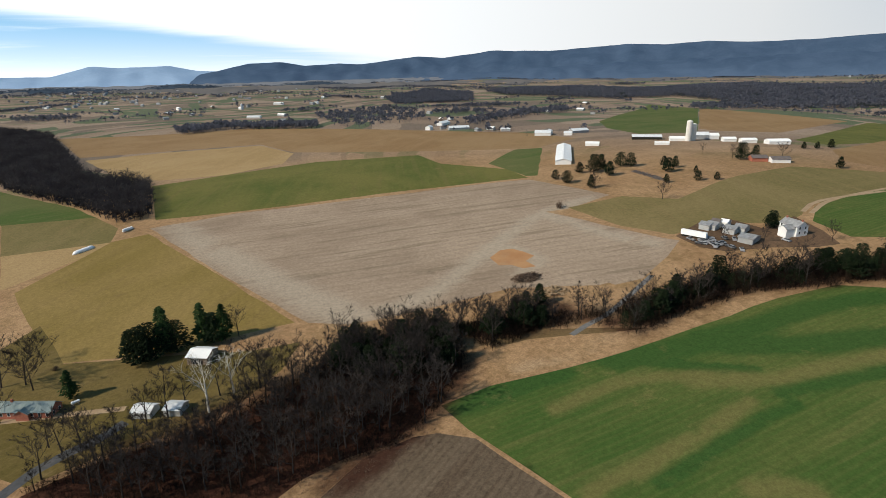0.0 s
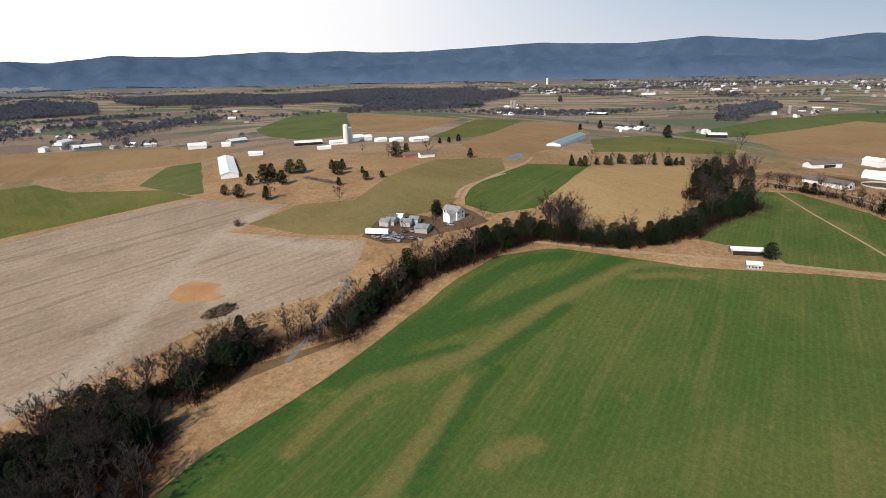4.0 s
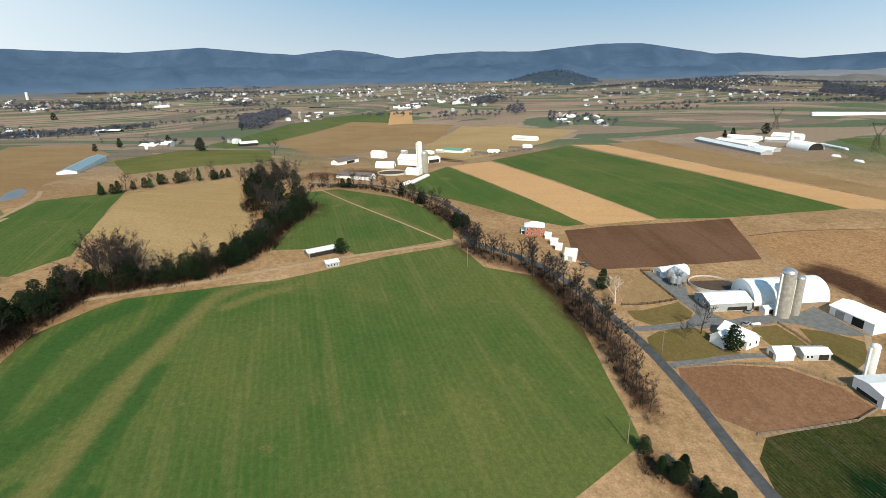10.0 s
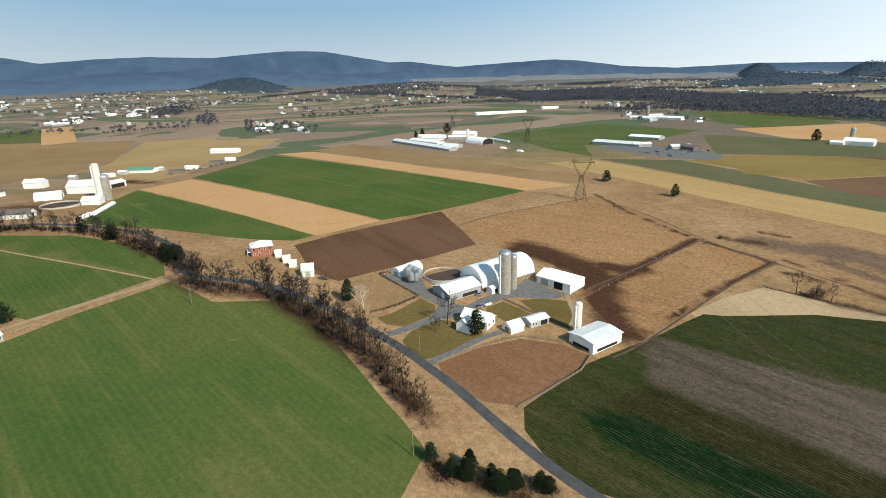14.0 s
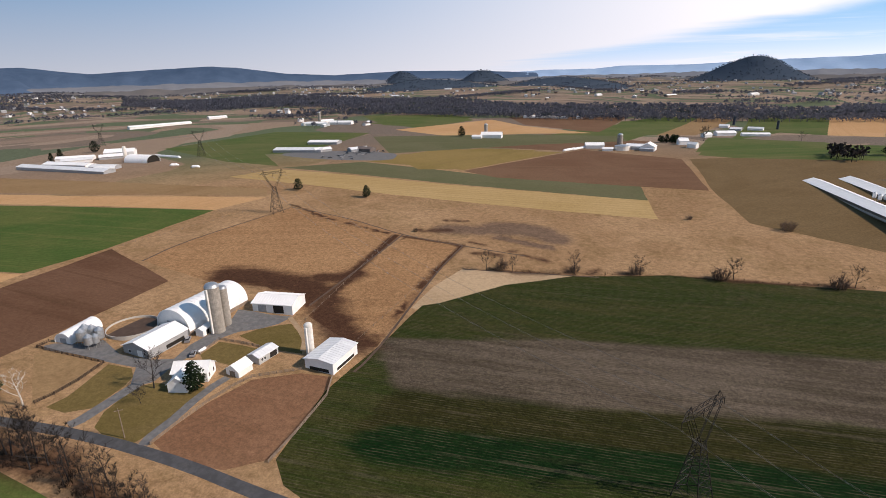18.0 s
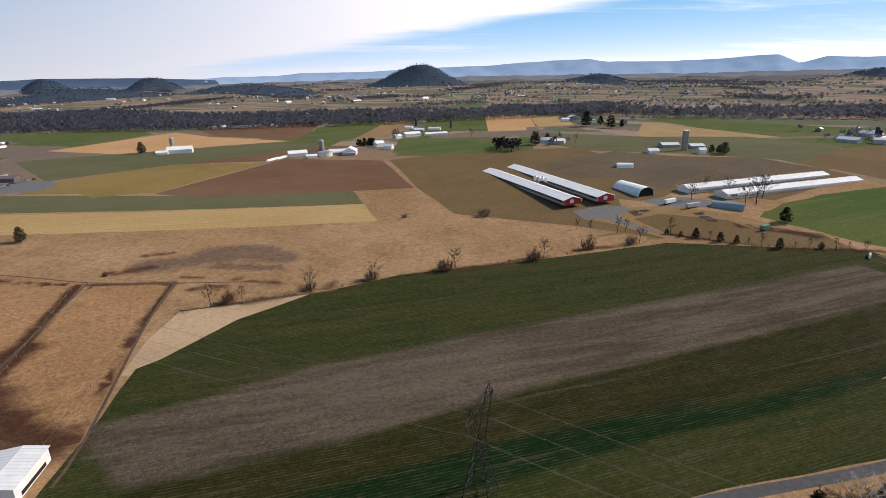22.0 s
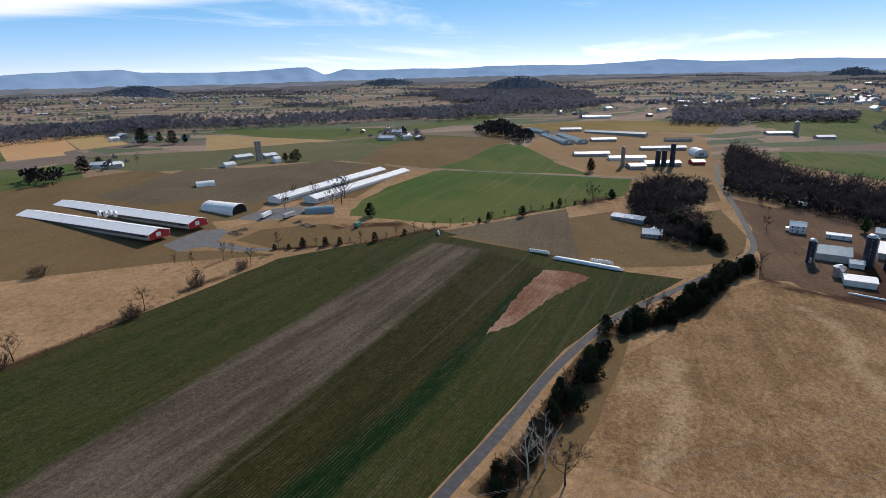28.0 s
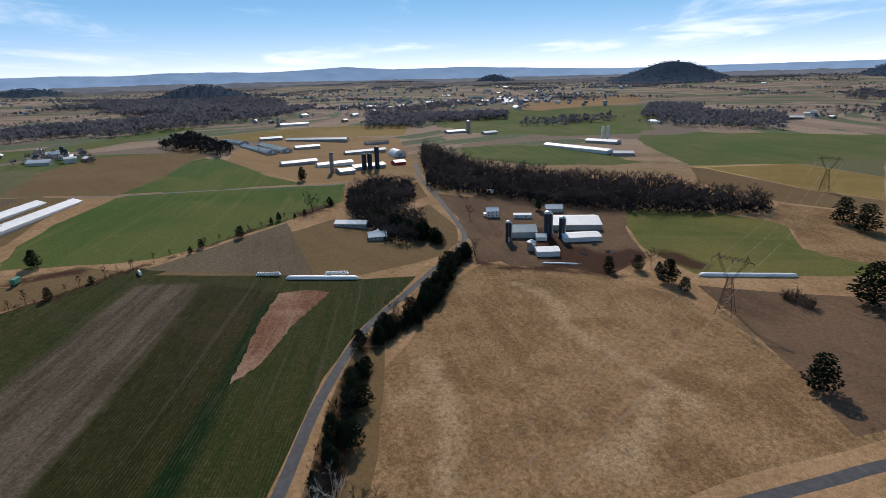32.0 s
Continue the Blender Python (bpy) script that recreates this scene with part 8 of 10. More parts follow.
vehicle("old parked vehicle in the junkyard", 215.4, 227.7, 37, "truck")
vehicle("old parked vehicle in the junkyard", 210.7, 235.2, 127, "car")
vehicle("old parked vehicle in the junkyard", 223.4, 218.5, 54, "truck")
vehicle("old parked vehicle in the junkyard", 212.3, 233.9, 116, "car")
vehicle("old parked vehicle in the junkyard", 219.8, 238.5, 165, "truck")
vehicle("old parked vehicle in the junkyard", 219.6, 230.7, 1, "car")
vehicle("old parked vehicle in the junkyard", 214.5, 236.2, 124, "truck")
vehicle("old parked vehicle in the junkyard", 226.8, 234.8, 80, "car")
vehicle("old parked vehicle in the junkyard", 220.8, 227.5, 75, "truck")
vehicle("old parked vehicle in the junkyard", 215.0, 238.3, 165, "car")
vehicle("old parked vehicle in the junkyard", 230.2, 231.4, 52, "truck")
vehicle("dark car parked before the white house", 251.9, 218.4, 95)
plant("cedar", 259.6, 236.7, 8.7)
plant("round", 271.2, 208.3, 9.2)
plant("bare", 222.7, 231.7, 9.3)
plant("bare", 241.0, 222.2, 10.1)

# scattered cedars and the farm with two silos
plant("cedar", 206.0, 397.4, 7.8)
plant("cedar", 207.9, 381.6, 9.9)
plant("cedar", 232.8, 406.2, 9.1)
plant("cedar", 243.5, 401.6, 15.2)
plant("cedar", 253.0, 406.2, 13.4)
plant("cedar", 248.5, 385.7, 11.4)
plant("cedar", 275.3, 411.7, 12.3)
plant("cedar", 281.5, 406.2, 11.7)
plant("round", 217.6, 355.3, 10.9)
plant("cedar", 216.2, 359.1, 10.0)
plant("cedar", 305.8, 394.0, 8.6)
plant("cedar", 294.3, 373.3, 11.3)
plant("cedar", 309.5, 384.5, 9.6)
plant("cedar", 270.7, 344.2, 6.6)
plant("cedar", 308.8, 358.6, 6.1)
plant("cedar", 294.5, 338.6, 7.3)
plant("cedar", 306.9, 333.7, 5.9)
plant("round", 241.8, 309.4, 11.1)
plant("cedar", 381.5, 389.9, 15.2)
plant("cedar", 407.3, 400.2, 9.8)
plant("cedar", 418.2, 327.5, 9.1)
plant("cedar", 264.0, 239.9, 8.6)
plant("cedar", 489.9, 424.6, 6.9)
plant("cedar", 502.5, 420.7, 7.0)
plant("cedar", 522.0, 422.5, 8.6)
plant("bare", 376.7, 431.2, 8.6)
plant("bare", 379.7, 397.8, 13.0)
plant("bare", 414.9, 378.5, 13.3)
plant("shrub", 173.9, 327.5, 5.7)
silo("tall cream silo with a domed cap", 438.1, 527.3, 23.5, 3.2, "silo_white", "silo_white", True)
silo("cream silo beside its twin", 447.2, 530.3, 19.3, 2.9, "silo_white", "silo_white", True)
farm_building("barn", "open dark-fronted barn with a grey roof", "barn", 413.4, 569.2, -31, 32.9, 14, 3.4, 2, "interior_shade", "roof_grey")
farm_building("shed", "low white shed by the lane", "shed", 324.9, 542.4, -37, 14.4, 9, 2.6, 1.6, "wall_white", "roof_white")
farm_building("barn", "white barn beside the silos", "barn", 430.7, 536.8, -28, 15.9, 10, 3, 2, "wall_white", "roof_white")
farm_building("barn", "grey barn beside the silos", "barn", 468.9, 543.1, -26, 15.0, 14, 5, 3, "wall_grey", "roof_grey")
farm_building("barn", "white barn with a pale roof", "barn", 479.5, 535.9, -24, 10.3, 10, 4.5, 2.4, "wall_white", "roof_white")
farm_building("shed", "white shed in the farmyard", "shed", 476.0, 507.6, -23, 13.6, 9, 3, 1.8, "wall_white", "roof_white")
farm_building("shed", "white shed in the farmyard", "shed", 483.7, 488.4, -21, 15.4, 10, 3.2, 1.8, "wall_white", "roof_white")
farm_building("barn", "white barn with a pale roof", "barn", 502.0, 467.5, -19, 22.0, 12, 3.4, 2, "wall_white", "roof_white")
farm_building("shed", "small white open shed", "shed", 389.4, 508.5, -30, 14.4, 7, 2.6, 1, "wall_white", "roof_white")
farm_building("house", "brown brick house under bare trees", "house", 388.7, 378.6, -25, 12.5, 10, 3, 2, "wall_brick", "roof_dark")
farm_building("house", "low tan house behind cedars", "house", 398.6, 366.4, -24, 14.5, 10, 3, 2, "wall_white", "roof_dark")
poultry_house("long low barn with a pale blue-grey metal roof", 264.5, 494.7, 62, 110.1, 14.0, "wall_white", "roof_grey")
debris_pile("scrap_machine", "rusty dark farm machine in a long row", 272.8, 386.5, 3.2, 2.2, 1.8, 22, "roof_dark", 60)
debris_pile("scrap_machine", "rusty dark farm machine in a long row", 272.9, 383.6, 3.2, 2.2, 1.8, 22, "roof_dark", 61)
debris_pile("scrap_machine", "rusty dark farm machine in a long row", 272.9, 380.8, 3.2, 2.2, 1.8, 22, "roof_dark", 62)
debris_pile("scrap_machine", "rusty dark farm machine in a long row", 273.0, 378.0, 3.2, 2.2, 1.8, 22, "roof_dark", 63)
debris_pile("scrap_machine", "rusty dark farm machine in a long row", 273.1, 375.2, 3.2, 2.2, 1.8, 22, "roof_dark", 64)
debris_pile("scrap_machine", "rusty dark farm machine in a long row", 273.1, 372.5, 3.2, 2.2, 1.8, 22, "roof_dark", 65)
debris_pile("scrap_machine", "rusty dark farm machine in a long row", 273.2, 369.8, 3.2, 2.2, 1.8, 22, "roof_dark", 66)
debris_pile("scrap_machine", "rusty dark farm machine in a long row", 273.3, 367.2, 3.2, 2.2, 1.8, 22, "roof_dark", 67)
debris_pile("scrap_machine", "rusty dark farm machine in a long row", 273.4, 364.6, 3.2, 2.2, 1.8, 22, "roof_dark", 68)
debris_pile("scrap_machine", "rusty dark farm machine in a long row", 273.5, 362.0, 3.2, 2.2, 1.8, 22, "roof_dark", 69)
debris_pile("scrap_machine", "rusty dark farm machine in a long row", 273.6, 359.5, 3.2, 2.2, 1.8, 22, "roof_dark", 70)
debris_pile("scrap_machine", "rusty dark farm machine in a long row", 273.7, 357.0, 3.2, 2.2, 1.8, 22, "roof_dark", 71)
debris_pile("scrap_machine", "rusty dark farm machine in a long row", 273.8, 354.5, 3.2, 2.2, 1.8, 22, "roof_dark", 72)
debris_pile("scrap_machine", "rusty dark farm machine in a long row", 273.9, 352.1, 3.2, 2.2, 1.8, 22, "roof_dark", 73)

# the farm with the squat white tank, and its neighbours
farm_building("barn", "white barn with a broad pale roof", "barn", 97, -672, 10, 22, 14, 4.0, 2.6, "wall_white", "roof_white", ribs=False)
farm_building("shed", "low white shed with a pale roof", "shed", 80, -650, 5, 12, 8, 2.6, 1.4, "wall_white", "roof_white", ribs=False)
farm_building("barn", "grey-sided barn with a white roof", "barn", 49, -670, -10, 20, 12, 4.0, 2.4, "wall_grey", "roof_white", ribs=False)
farm_building("barn", "tall white gabled barn", "barn", 34, -663, 80, 18, 16, 5.0, 4.0, "wall_white", "roof_white", ribs=False)
farm_building("house", "white farmhouse among cedars", "house", -8, -724, 20, 12, 9, 5.0, 2.6, "wall_white", "roof_white", ribs=False)
farm_building("house", "white farmhouse among cedars", "house", -17, -692, -30, 11, 8, 4.6, 2.4, "wall_white", "roof_grey", ribs=False)
feed_bin("squat white concrete manure tank", 64, -658, 6.5, 8.5, False, "tanks", "silo_white")
silage_bag("white plastic silage bag beside the lot", 124, -645, 60, 26, 1.8)
silage_bag("white plastic silage bag beside the lot", 114, -658, 60, 28, 1.8)
plant("cedar", 18, -745, 9)
plant("cedar", 10, -740, 11)
plant("cedar", 2, -747, 10)
plant("cedar", -4, -755, 9)
farm_building("barn", "white barn beside dark silos", "barn", -73, -847, 15, 26, 14, 4.0, 2.6, "wall_white", "roof_white", ribs=False)
farm_building("shed", "long low white shed", "shed", -111, -842, 5, 36, 10, 3.0, 1.6, "wall_white", "roof_white", ribs=False)
farm_building("house", "small white house by a bare tree", "house", -46, -819, 30, 12, 9, 4.0, 2.4, "wall_white", "roof_white", ribs=False)
plant("bare", -39, -795, 16)
farm_building("barn", "big white barn standing alone in the fields", "barn", 248, -758, 5, 30, 16, 5.0, 3.4, "wall_white", "roof_white", ribs=False)
farm_building("shed", "small white shed by a cedar", "shed", 267, -746, 5, 14, 9, 3.0, 1.8, "wall_white", "roof_white", ribs=False)
silo("grey concrete stave silo far off", 258, -763, 20, 2.6, "silo_stave", "steel", False)
plant("cedar", 296, -763, 15)
farm_building("barn", "long white poultry barn far across the fields", "barn", 222, -1117, 0, 90, 14, 3.4, 2.2, "wall_white", "roof_white", ribs=False)
farm_building("barn", "white barns beyond the green field", "barn", 625, -896, 10, 34, 14, 4.0, 2.6, "wall_white", "roof_white", ribs=False)
farm_building("barn", "white barns beyond the green field", "barn", 584, -922, 5, 44, 16, 4.0, 2.6, "wall_white", "roof_white", ribs=False)
silo("grey concrete stave silo far off", 645, -943, 22, 3.0, "silo_stave", "steel", False)
farm_building("barn", "very long white poultry barn in the fields", "barn", 956, -850, 65, 120, 14, 3.4, 2.2, "wall_white", "roof_white", ribs=False)
farm_building("barn", "white barn with a pale roof", "barn", 931, -987, 60, 40, 14, 3.4, 2.2, "wall_white", "roof_white", ribs=False)
farm_building("barn", "wide white barn of the valley dairy", "barn", 668, -496, 35, 34, 18, 5.0, 3.4, "wall_white", "roof_white", ribs=False)
farm_building("shed", "long grey-white shed of the valley dairy", "shed", 689, -451, 35, 40, 12, 3.4, 2.0, "wall_white", "roof_white", ribs=False)
farm_building("shed", "low grey-roofed shed of the valley dairy", "shed", 590, -406, 10, 30, 12, 3.0, 1.6, "wall_grey", "roof_grey", ribs=False)
plant("cedar", 721, -456, 12)
plant("cedar", 714, -439, 10)
plant("cedar", 733, -514, 15)

# the red brick bungalow and its yard
farmhouse("red brick bungalow with a grey-green shingle roof", -106.4, 211.9, 163, 26.1, 6.2, 2.9, 2.2, "wall_brick", "roof_shingle", 1, None, (3.0,), (1.6, 5.0, 2.6, 1.6, -3.0, 1), "brick_bungalow")
farm_building("old_shed", "old weathered shed with a grey tin roof", "shed", -44.7, 226.9, -22, 9.1, 9.2, 3.0, 1.6, "wood_old", "roof_white", doors=[("y-", 0, 5, 2.2, "interior_shade")])
farm_building("shed", "small grey shed under bare trees", "shed", -60.7, 194.7, -21, 7.3, 6, 2.4, 1.2, "wall_tin", "roof_grey")
farm_building("shed", "small grey shed under bare trees", "shed", -49.8, 192.1, -21, 6.3, 6, 2.4, 1.2, "wall_tin", "roof_grey")
plant("pine", -91.4, 215.7, 12.3)
plant("cedar", -74.1, 235.8, 14.5)
plant("cedar", -70.1, 234.7, 15.6)
plant("cedar", -66.2, 233.8, 17.2)
plant("pine", -61.0, 238.5, 21.7)
plant("cedar", -56.5, 237.8, 14.4)
plant("pine", -45.6, 241.2, 19.0)
plant("pine", -36.7, 239.2, 17.6)
plant("cedar", -41.3, 239.4, 14.3)
plant("bare", -30.9, 240.5, 14.2)
plant("round", -113.6, 233.4, 17.6)
plant("round", -122.8, 234.8, 17.0)
plant("bare", -112.7, 208.4, 16.9)
plant("shrub", -105.3, 241.3, 2.5)
plant("bare", -89.5, 186.6, 12.7)
plant("bare", -78.4, 182.5, 14.8)
plant("sycamore", -38.0, 186.8, 22.6)
plant("bare", -59.3, 188.6, 14.7)
plant("bare", -52.2, 189.0, 14.6)
plant("bare", -20.2, 195.3, 19.3)
propane_tank(-88.6, 211.1, 30, 3.0)
bale_stack("round hay bale in white plastic wrap", -120.7, 436.6, 60, 7, 2)
silage_bag("white plastic silage bag on the field edge", -140.2, 400.5, 46, 15.1, 1.6)
debris_pile("brush_pile", "big heap of cut logs and brush by the hedge", 110.8, 238.4, 9, 5, 3.5, 280, "brush", 5, "log")
debris_pile("rock_pile", "pale heap of broken rock and stumps", 117.2, 219.6, 7, 5, 2.5, 160, "dirt", 6, "stump")

# machinery dealer lot among the fields
vehicle("parked farm machine on the dealer lot", 378.0, -536.1, 0, "truck")
vehicle("parked farm machine on the dealer lot", 371.0, -528.7, 53, "car")
vehicle("parked farm machine on the dealer lot", 374.5, -541.6, 106, "truck")
vehicle("parked farm machine on the dealer lot", 378.8, -558.6, 159, "car")
vehicle("parked farm machine on the dealer lot", 361.7, -533.1, 32, "truck")
vehicle("parked farm machine on the dealer lot", 372.7, -564.2, 85, "car")
vehicle("parked farm machine on the dealer lot", 363.1, -552.3, 138, "truck")
vehicle("parked farm machine on the dealer lot", 366.0, -566.3, 11, "car")
vehicle("parked farm machine on the dealer lot", 354.7, -550.8, 64, "truck")
vehicle("parked farm machine on the dealer lot", 353.3, -557.1, 117, "car")
vehicle("parked farm machine on the dealer lot", 354.2, -567.5, 170, "truck")
vehicle("parked farm machine on the dealer lot", 351.5, -574.1, 43, "car")
vehicle("parked farm machine on the dealer lot", 348.7, -580.8, 96, "truck")
vehicle("parked farm machine on the dealer lot", 342.9, -583.3, 149, "car")
vehicle("parked farm machine on the dealer lot", 381.8, -521.9, 22, "truck")
vehicle("parked farm machine on the dealer lot", 392.1, -523.8, 75, "car")
vehicle("parked farm machine on the dealer lot", 362.1, -515.6, 128, "truck")
vehicle("parked farm machine on the dealer lot", 352.9, -519.7, 1, "car")
farm_building("dealer_shed", "dark open shed with a white gable", "shed", 366.9, -583.2, 169, 23.7, 12, 3.6, 2.0, "roof_dark", "roof_dark")

# power line
TOWERS = [(788.4, -571.2), (546.9, -502.2), (296.1, -293.9), (33.5, -102.9), (-211.7, 96.4), (-453.1, 288.2)]
for k, (tx, ty) in enumerate(TOWERS):
    ahead, behind = TOWERS[min(k + 1, len(TOWERS) - 1)], TOWERS[max(k - 1, 0)]
    lattice_tower("dark steel lattice tower of a power line", tx, ty, math.degrees(math.atan2(ahead[1] - behind[1], ahead[0] - behind[0])) + 90, 32)
power_lines(TOWERS, 32)

# hedgerows and woods
thicket("tangled brown undergrowth and briars of the hedge", 218, [(75, 195), (88, 201), (100, 205)], 22, 2.2, 4, 9, 0.35)
hedgerow(19, [(75, 195), (88, 201), (100, 205)], 18, 1.8, [("bare", 4), ("cedar", 3), ("slim", 2)], 12, 17)
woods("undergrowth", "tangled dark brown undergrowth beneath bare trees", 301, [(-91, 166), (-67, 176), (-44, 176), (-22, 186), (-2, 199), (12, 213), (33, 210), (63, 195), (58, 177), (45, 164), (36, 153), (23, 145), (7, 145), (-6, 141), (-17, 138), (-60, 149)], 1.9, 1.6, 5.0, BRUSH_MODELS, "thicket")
woods("undergrowth", "low russet briars at the edge of the wood", 303, [(-17, 136), (-6, 143), (9, 147), (24, 149), (38, 152), (41, 143), (21, 138), (7, 134), (-2, 129)], 1.8, 0.6, 1.8, BRUSH_MODELS, "brush")
grove(1, [(-91, 166), (-67, 176), (-44, 176), (-22, 186), (-2, 199), (12, 213), (33, 210), (63, 195), (58, 177), (45, 164), (36, 153), (23, 145), (7, 145), (-6, 141), (-17, 138), (-60, 149)], 6.8, [("slim", 4), ("bare", 3), ("round", 0.8)], 11, 17)
plant("bare", -84, 182, 15)
plant("bare", -80, 187, 14)
plant("bare", -72, 174, 15)
plant("bare", -86, 170, 16)
plant("slim", -68, 185, 13)
plant("bare", -56, 205, 12)
plant("bare", -47, 194, 14)
plant("round", -18, 197, 14)
plant("slim", -30, 210, 15)
plant("slim", -25, 196, 14)
plant("bare", -3, 199, 14)
plant("round", 4, 161, 15)
plant("bare", -35, 196, 15)
plant("slim", -12, 207, 13)
plant("bare", 14, 157, 14)
plant("bare", -2, 152, 9)
plant("bare", -14, 162, 14)
plant("bare", -39, 166, 15)
woods("undergrowth", "dense black-green ivy and cedar thicket at the hedge", 302, [(0, 192), (2, 207), (21, 212), (60, 204), (58, 180), (44, 172), (28, 176)], 2.4, 4.5, 8.5, BRUSH_MODELS + WOOD_MODELS[5:], "thicket", 0.5)
grove(27, [(2, 196), (8, 208), (24, 212), (58, 202), (56, 182), (44, 174), (28, 180)], 5.5, [("cedar", 3), ("bare", 3), ("slim", 1)], 11, 16)
plant("round", 21, 170, 15)
plant("round", -18, 193, 15)
plant("sycamore", -30, 196, 19)
plant("round", -109, 228, 14)
plant("round", -113, 251, 12)
thicket("tangled brown undergrowth and briars of the hedge", 202, [(37, 214), (57, 205), (74, 200), (91, 197)], 16, 2.2, 3, 6, 0.25)
hedge_core("black-green evergreen brush added to darken the hedge's heart", 402, [(37, 214), (57, 205), (74, 200), (91, 197)], 9, 2.2, 4, 8)
hedgerow(2, [(37, 214), (57, 205), (74, 200), (91, 197)], 9, 2.8, [("cedar", 4), ("bare", 3), ("slim", 2)], 10, 15)
thicket("tangled brown undergrowth and briars of the hedge", 203, [(104, 194), (116, 194), (125, 184)], 12, 2.3, 3, 5.5, 0.1)
hedgerow(3, [(104, 194), (116, 194), (125, 184)], 10, 2.8, [("slim", 5), ("bare", 3), ("cedar", 0.5)], 9, 14)
thicket("tangled brown undergrowth and briars of the hedge", 204, [(132, 181), (157, 187), (191, 190), (219, 184), (250, 177), (267, 173)], 18, 1.7, 4, 9, 0.5)
hedge_core("black-green evergreen brush added to darken the hedge's heart", 404, [(132, 181), (157, 187), (191, 190), (219, 184), (250, 177), (267, 173)], 11, 2.2, 5, 10)
hedgerow(4, [(132, 181), (157, 187), (191, 190), (219, 184), (250, 177), (267, 173)], 13, 2.8, [("bare", 3), ("slim", 2), ("cedar", 4)], 11, 17)
thicket("tangled brown undergrowth and briars of the hedge", 205, [(267, 173), (274, 156), (279, 140), (291, 121), (320, 104), (359, 96), (400, 84)], 16, 1.8, 4, 8, 0.4)
hedge_core("black-green evergreen brush added to darken the hedge's heart", 405, [(267, 173), (274, 156), (279, 140), (291, 121), (320, 104), (359, 96), (400, 84)], 10, 2.2, 5, 10)
hedgerow(5, [(267, 173), (274, 156), (279, 140), (291, 121), (320, 104), (359, 96), (400, 84)], 12, 2.8, [("cedar", 5), ("bare", 2)], 11, 16)
hedge_core("black-green evergreen brush added to darken the hedge's heart", 406, [(382, 110), (444, 123), (494, 126), (507, 115)], 20, 3.2, 4, 9)
grove(6, [(427, 129), (498, 149), (559, 131), (505, 104), (400, 84), (362, 100)], 8.5, [("cedar", 3), ("bare", 4), ("slim", 3)], 9, 15)
thicket("tangled brown undergrowth and briars of the hedge", 206, [(382, 110), (444, 123), (494, 126), (507, 115)], 22, 3.0, 4, 8, 0.3)
hedgerow(7, [(440, 237), (457, 219), (483, 197), (509, 158)], 8, 4.5, [("cedar", 3), ("pine", 1), ("bare", 3)], 8, 13)
grove(26, [(297, 176), (302, 163), (279, 147), (269, 169)], 6.0, [("round", 3), ("bare", 2)], 12, 17)
thicket("tangled brown undergrowth and briars of the hedge", 208, [(466, 84), (458, 41), (418, 7), (369, -12), (330, -18)], 9, 2.4, 2.5, 5, 0.1)
hedgerow(8, [(466, 84), (458, 41), (418, 7), (369, -12), (330, -18)], 9, 2.8, [("slim", 4), ("bare", 2), ("cedar", 1)], 8, 13)
thicket("tangled brown undergrowth and briars of the hedge", 209, [(316, -14), (299, -24), (280, -42), (255, -48), (223, -51), (204, -53)], 11, 3.0, 1.5, 3.5, 0.0)
hedgerow(9, [(316, -14), (299, -24), (280, -42), (255, -48), (223, -51), (204, -53)], 9, 2.4, [("slim", 7), ("bare", 1)], 12, 17)
thicket("tangled brown undergrowth and briars of the hedge", 210, [(202, -52), (182, -49), (164, -47)], 8, 2.4, 2, 4, 0.05)
hedgerow(10, [(202, -52), (182, -49), (164, -47)], 7, 3, [("slim", 2), ("bare", 1)], 8, 13)
thicket("tangled brown undergrowth and briars of the hedge", 211, [(144, -37), (134, -42), (125, -48), (118, -54)], 9, 2.0, 2.5, 4.5, 0.4)
hedgerow(11, [(144, -37), (134, -42), (125, -48), (118, -54)], 8, 2.6, [("cedar", 5)], 6, 9)
thicket("tangled brown undergrowth and briars of the hedge", 212, [(-171, -80), (-184, -72), (-202, -62), (-227, -55), (-263, -49), (-309, -35)], 11, 2.0, 3, 6, 0.5)
hedge_core("black-green evergreen brush added to darken the hedge's heart", 412, [(-171, -80), (-184, -72), (-202, -62), (-227, -55), (-263, -49), (-309, -35)], 8, 2.2, 4, 9)
hedgerow(12, [(-171, -80), (-184, -72), (-202, -62), (-227, -55), (-263, -49), (-309, -35)], 9, 2.6, [("cedar", 6), ("bare", 1)], 9, 14)
thicket("tangled brown undergrowth and briars of the hedge", 213, [(-49, -78), (-72, -76), (-101, -78), (-123, -80), (-151, -80)], 9, 2.4, 2.5, 4.5, 0.3)
hedgerow(13, [(-49, -78), (-72, -76), (-101, -78), (-123, -80), (-151, -80)], 8, 3.4, [("cedar", 2), ("bare", 1)], 7, 11)
plant("sycamore", -59.3, -71.2, 17.0)
plant("sycamore", -66.9, -69.1, 15.5)
plant("bare", -63.3, -61.3, 15.2)
plant("bare", -54.7, -71.8, 11.1)
plant("cedar", -124.0, -73.6, 10.1)
plant("cedar", -101.0, -72.1, 10.3)
plant("cedar", -106.6, -80.4, 8.5)
thicket("tangled brown undergrowth and briars of the hedge", 214, [(125, -242), (111, -243), (80, -251), (44, -261), (-1, -267), (-55, -274), (-89, -280), (-128, -283)], 3.5, 3.0, 1.2, 2.6, 0.0)
hedgerow(14, [(125, -242), (111, -243), (80, -251), (44, -261), (-1, -267), (-55, -274), (-89, -280), (-128, -283)], 4, 30, [("bare", 0.4)], 8, 13)
plant("shrub", 118.1, -244.6, 7.7)
plant("shrub", 79.7, -254.0, 5.4)
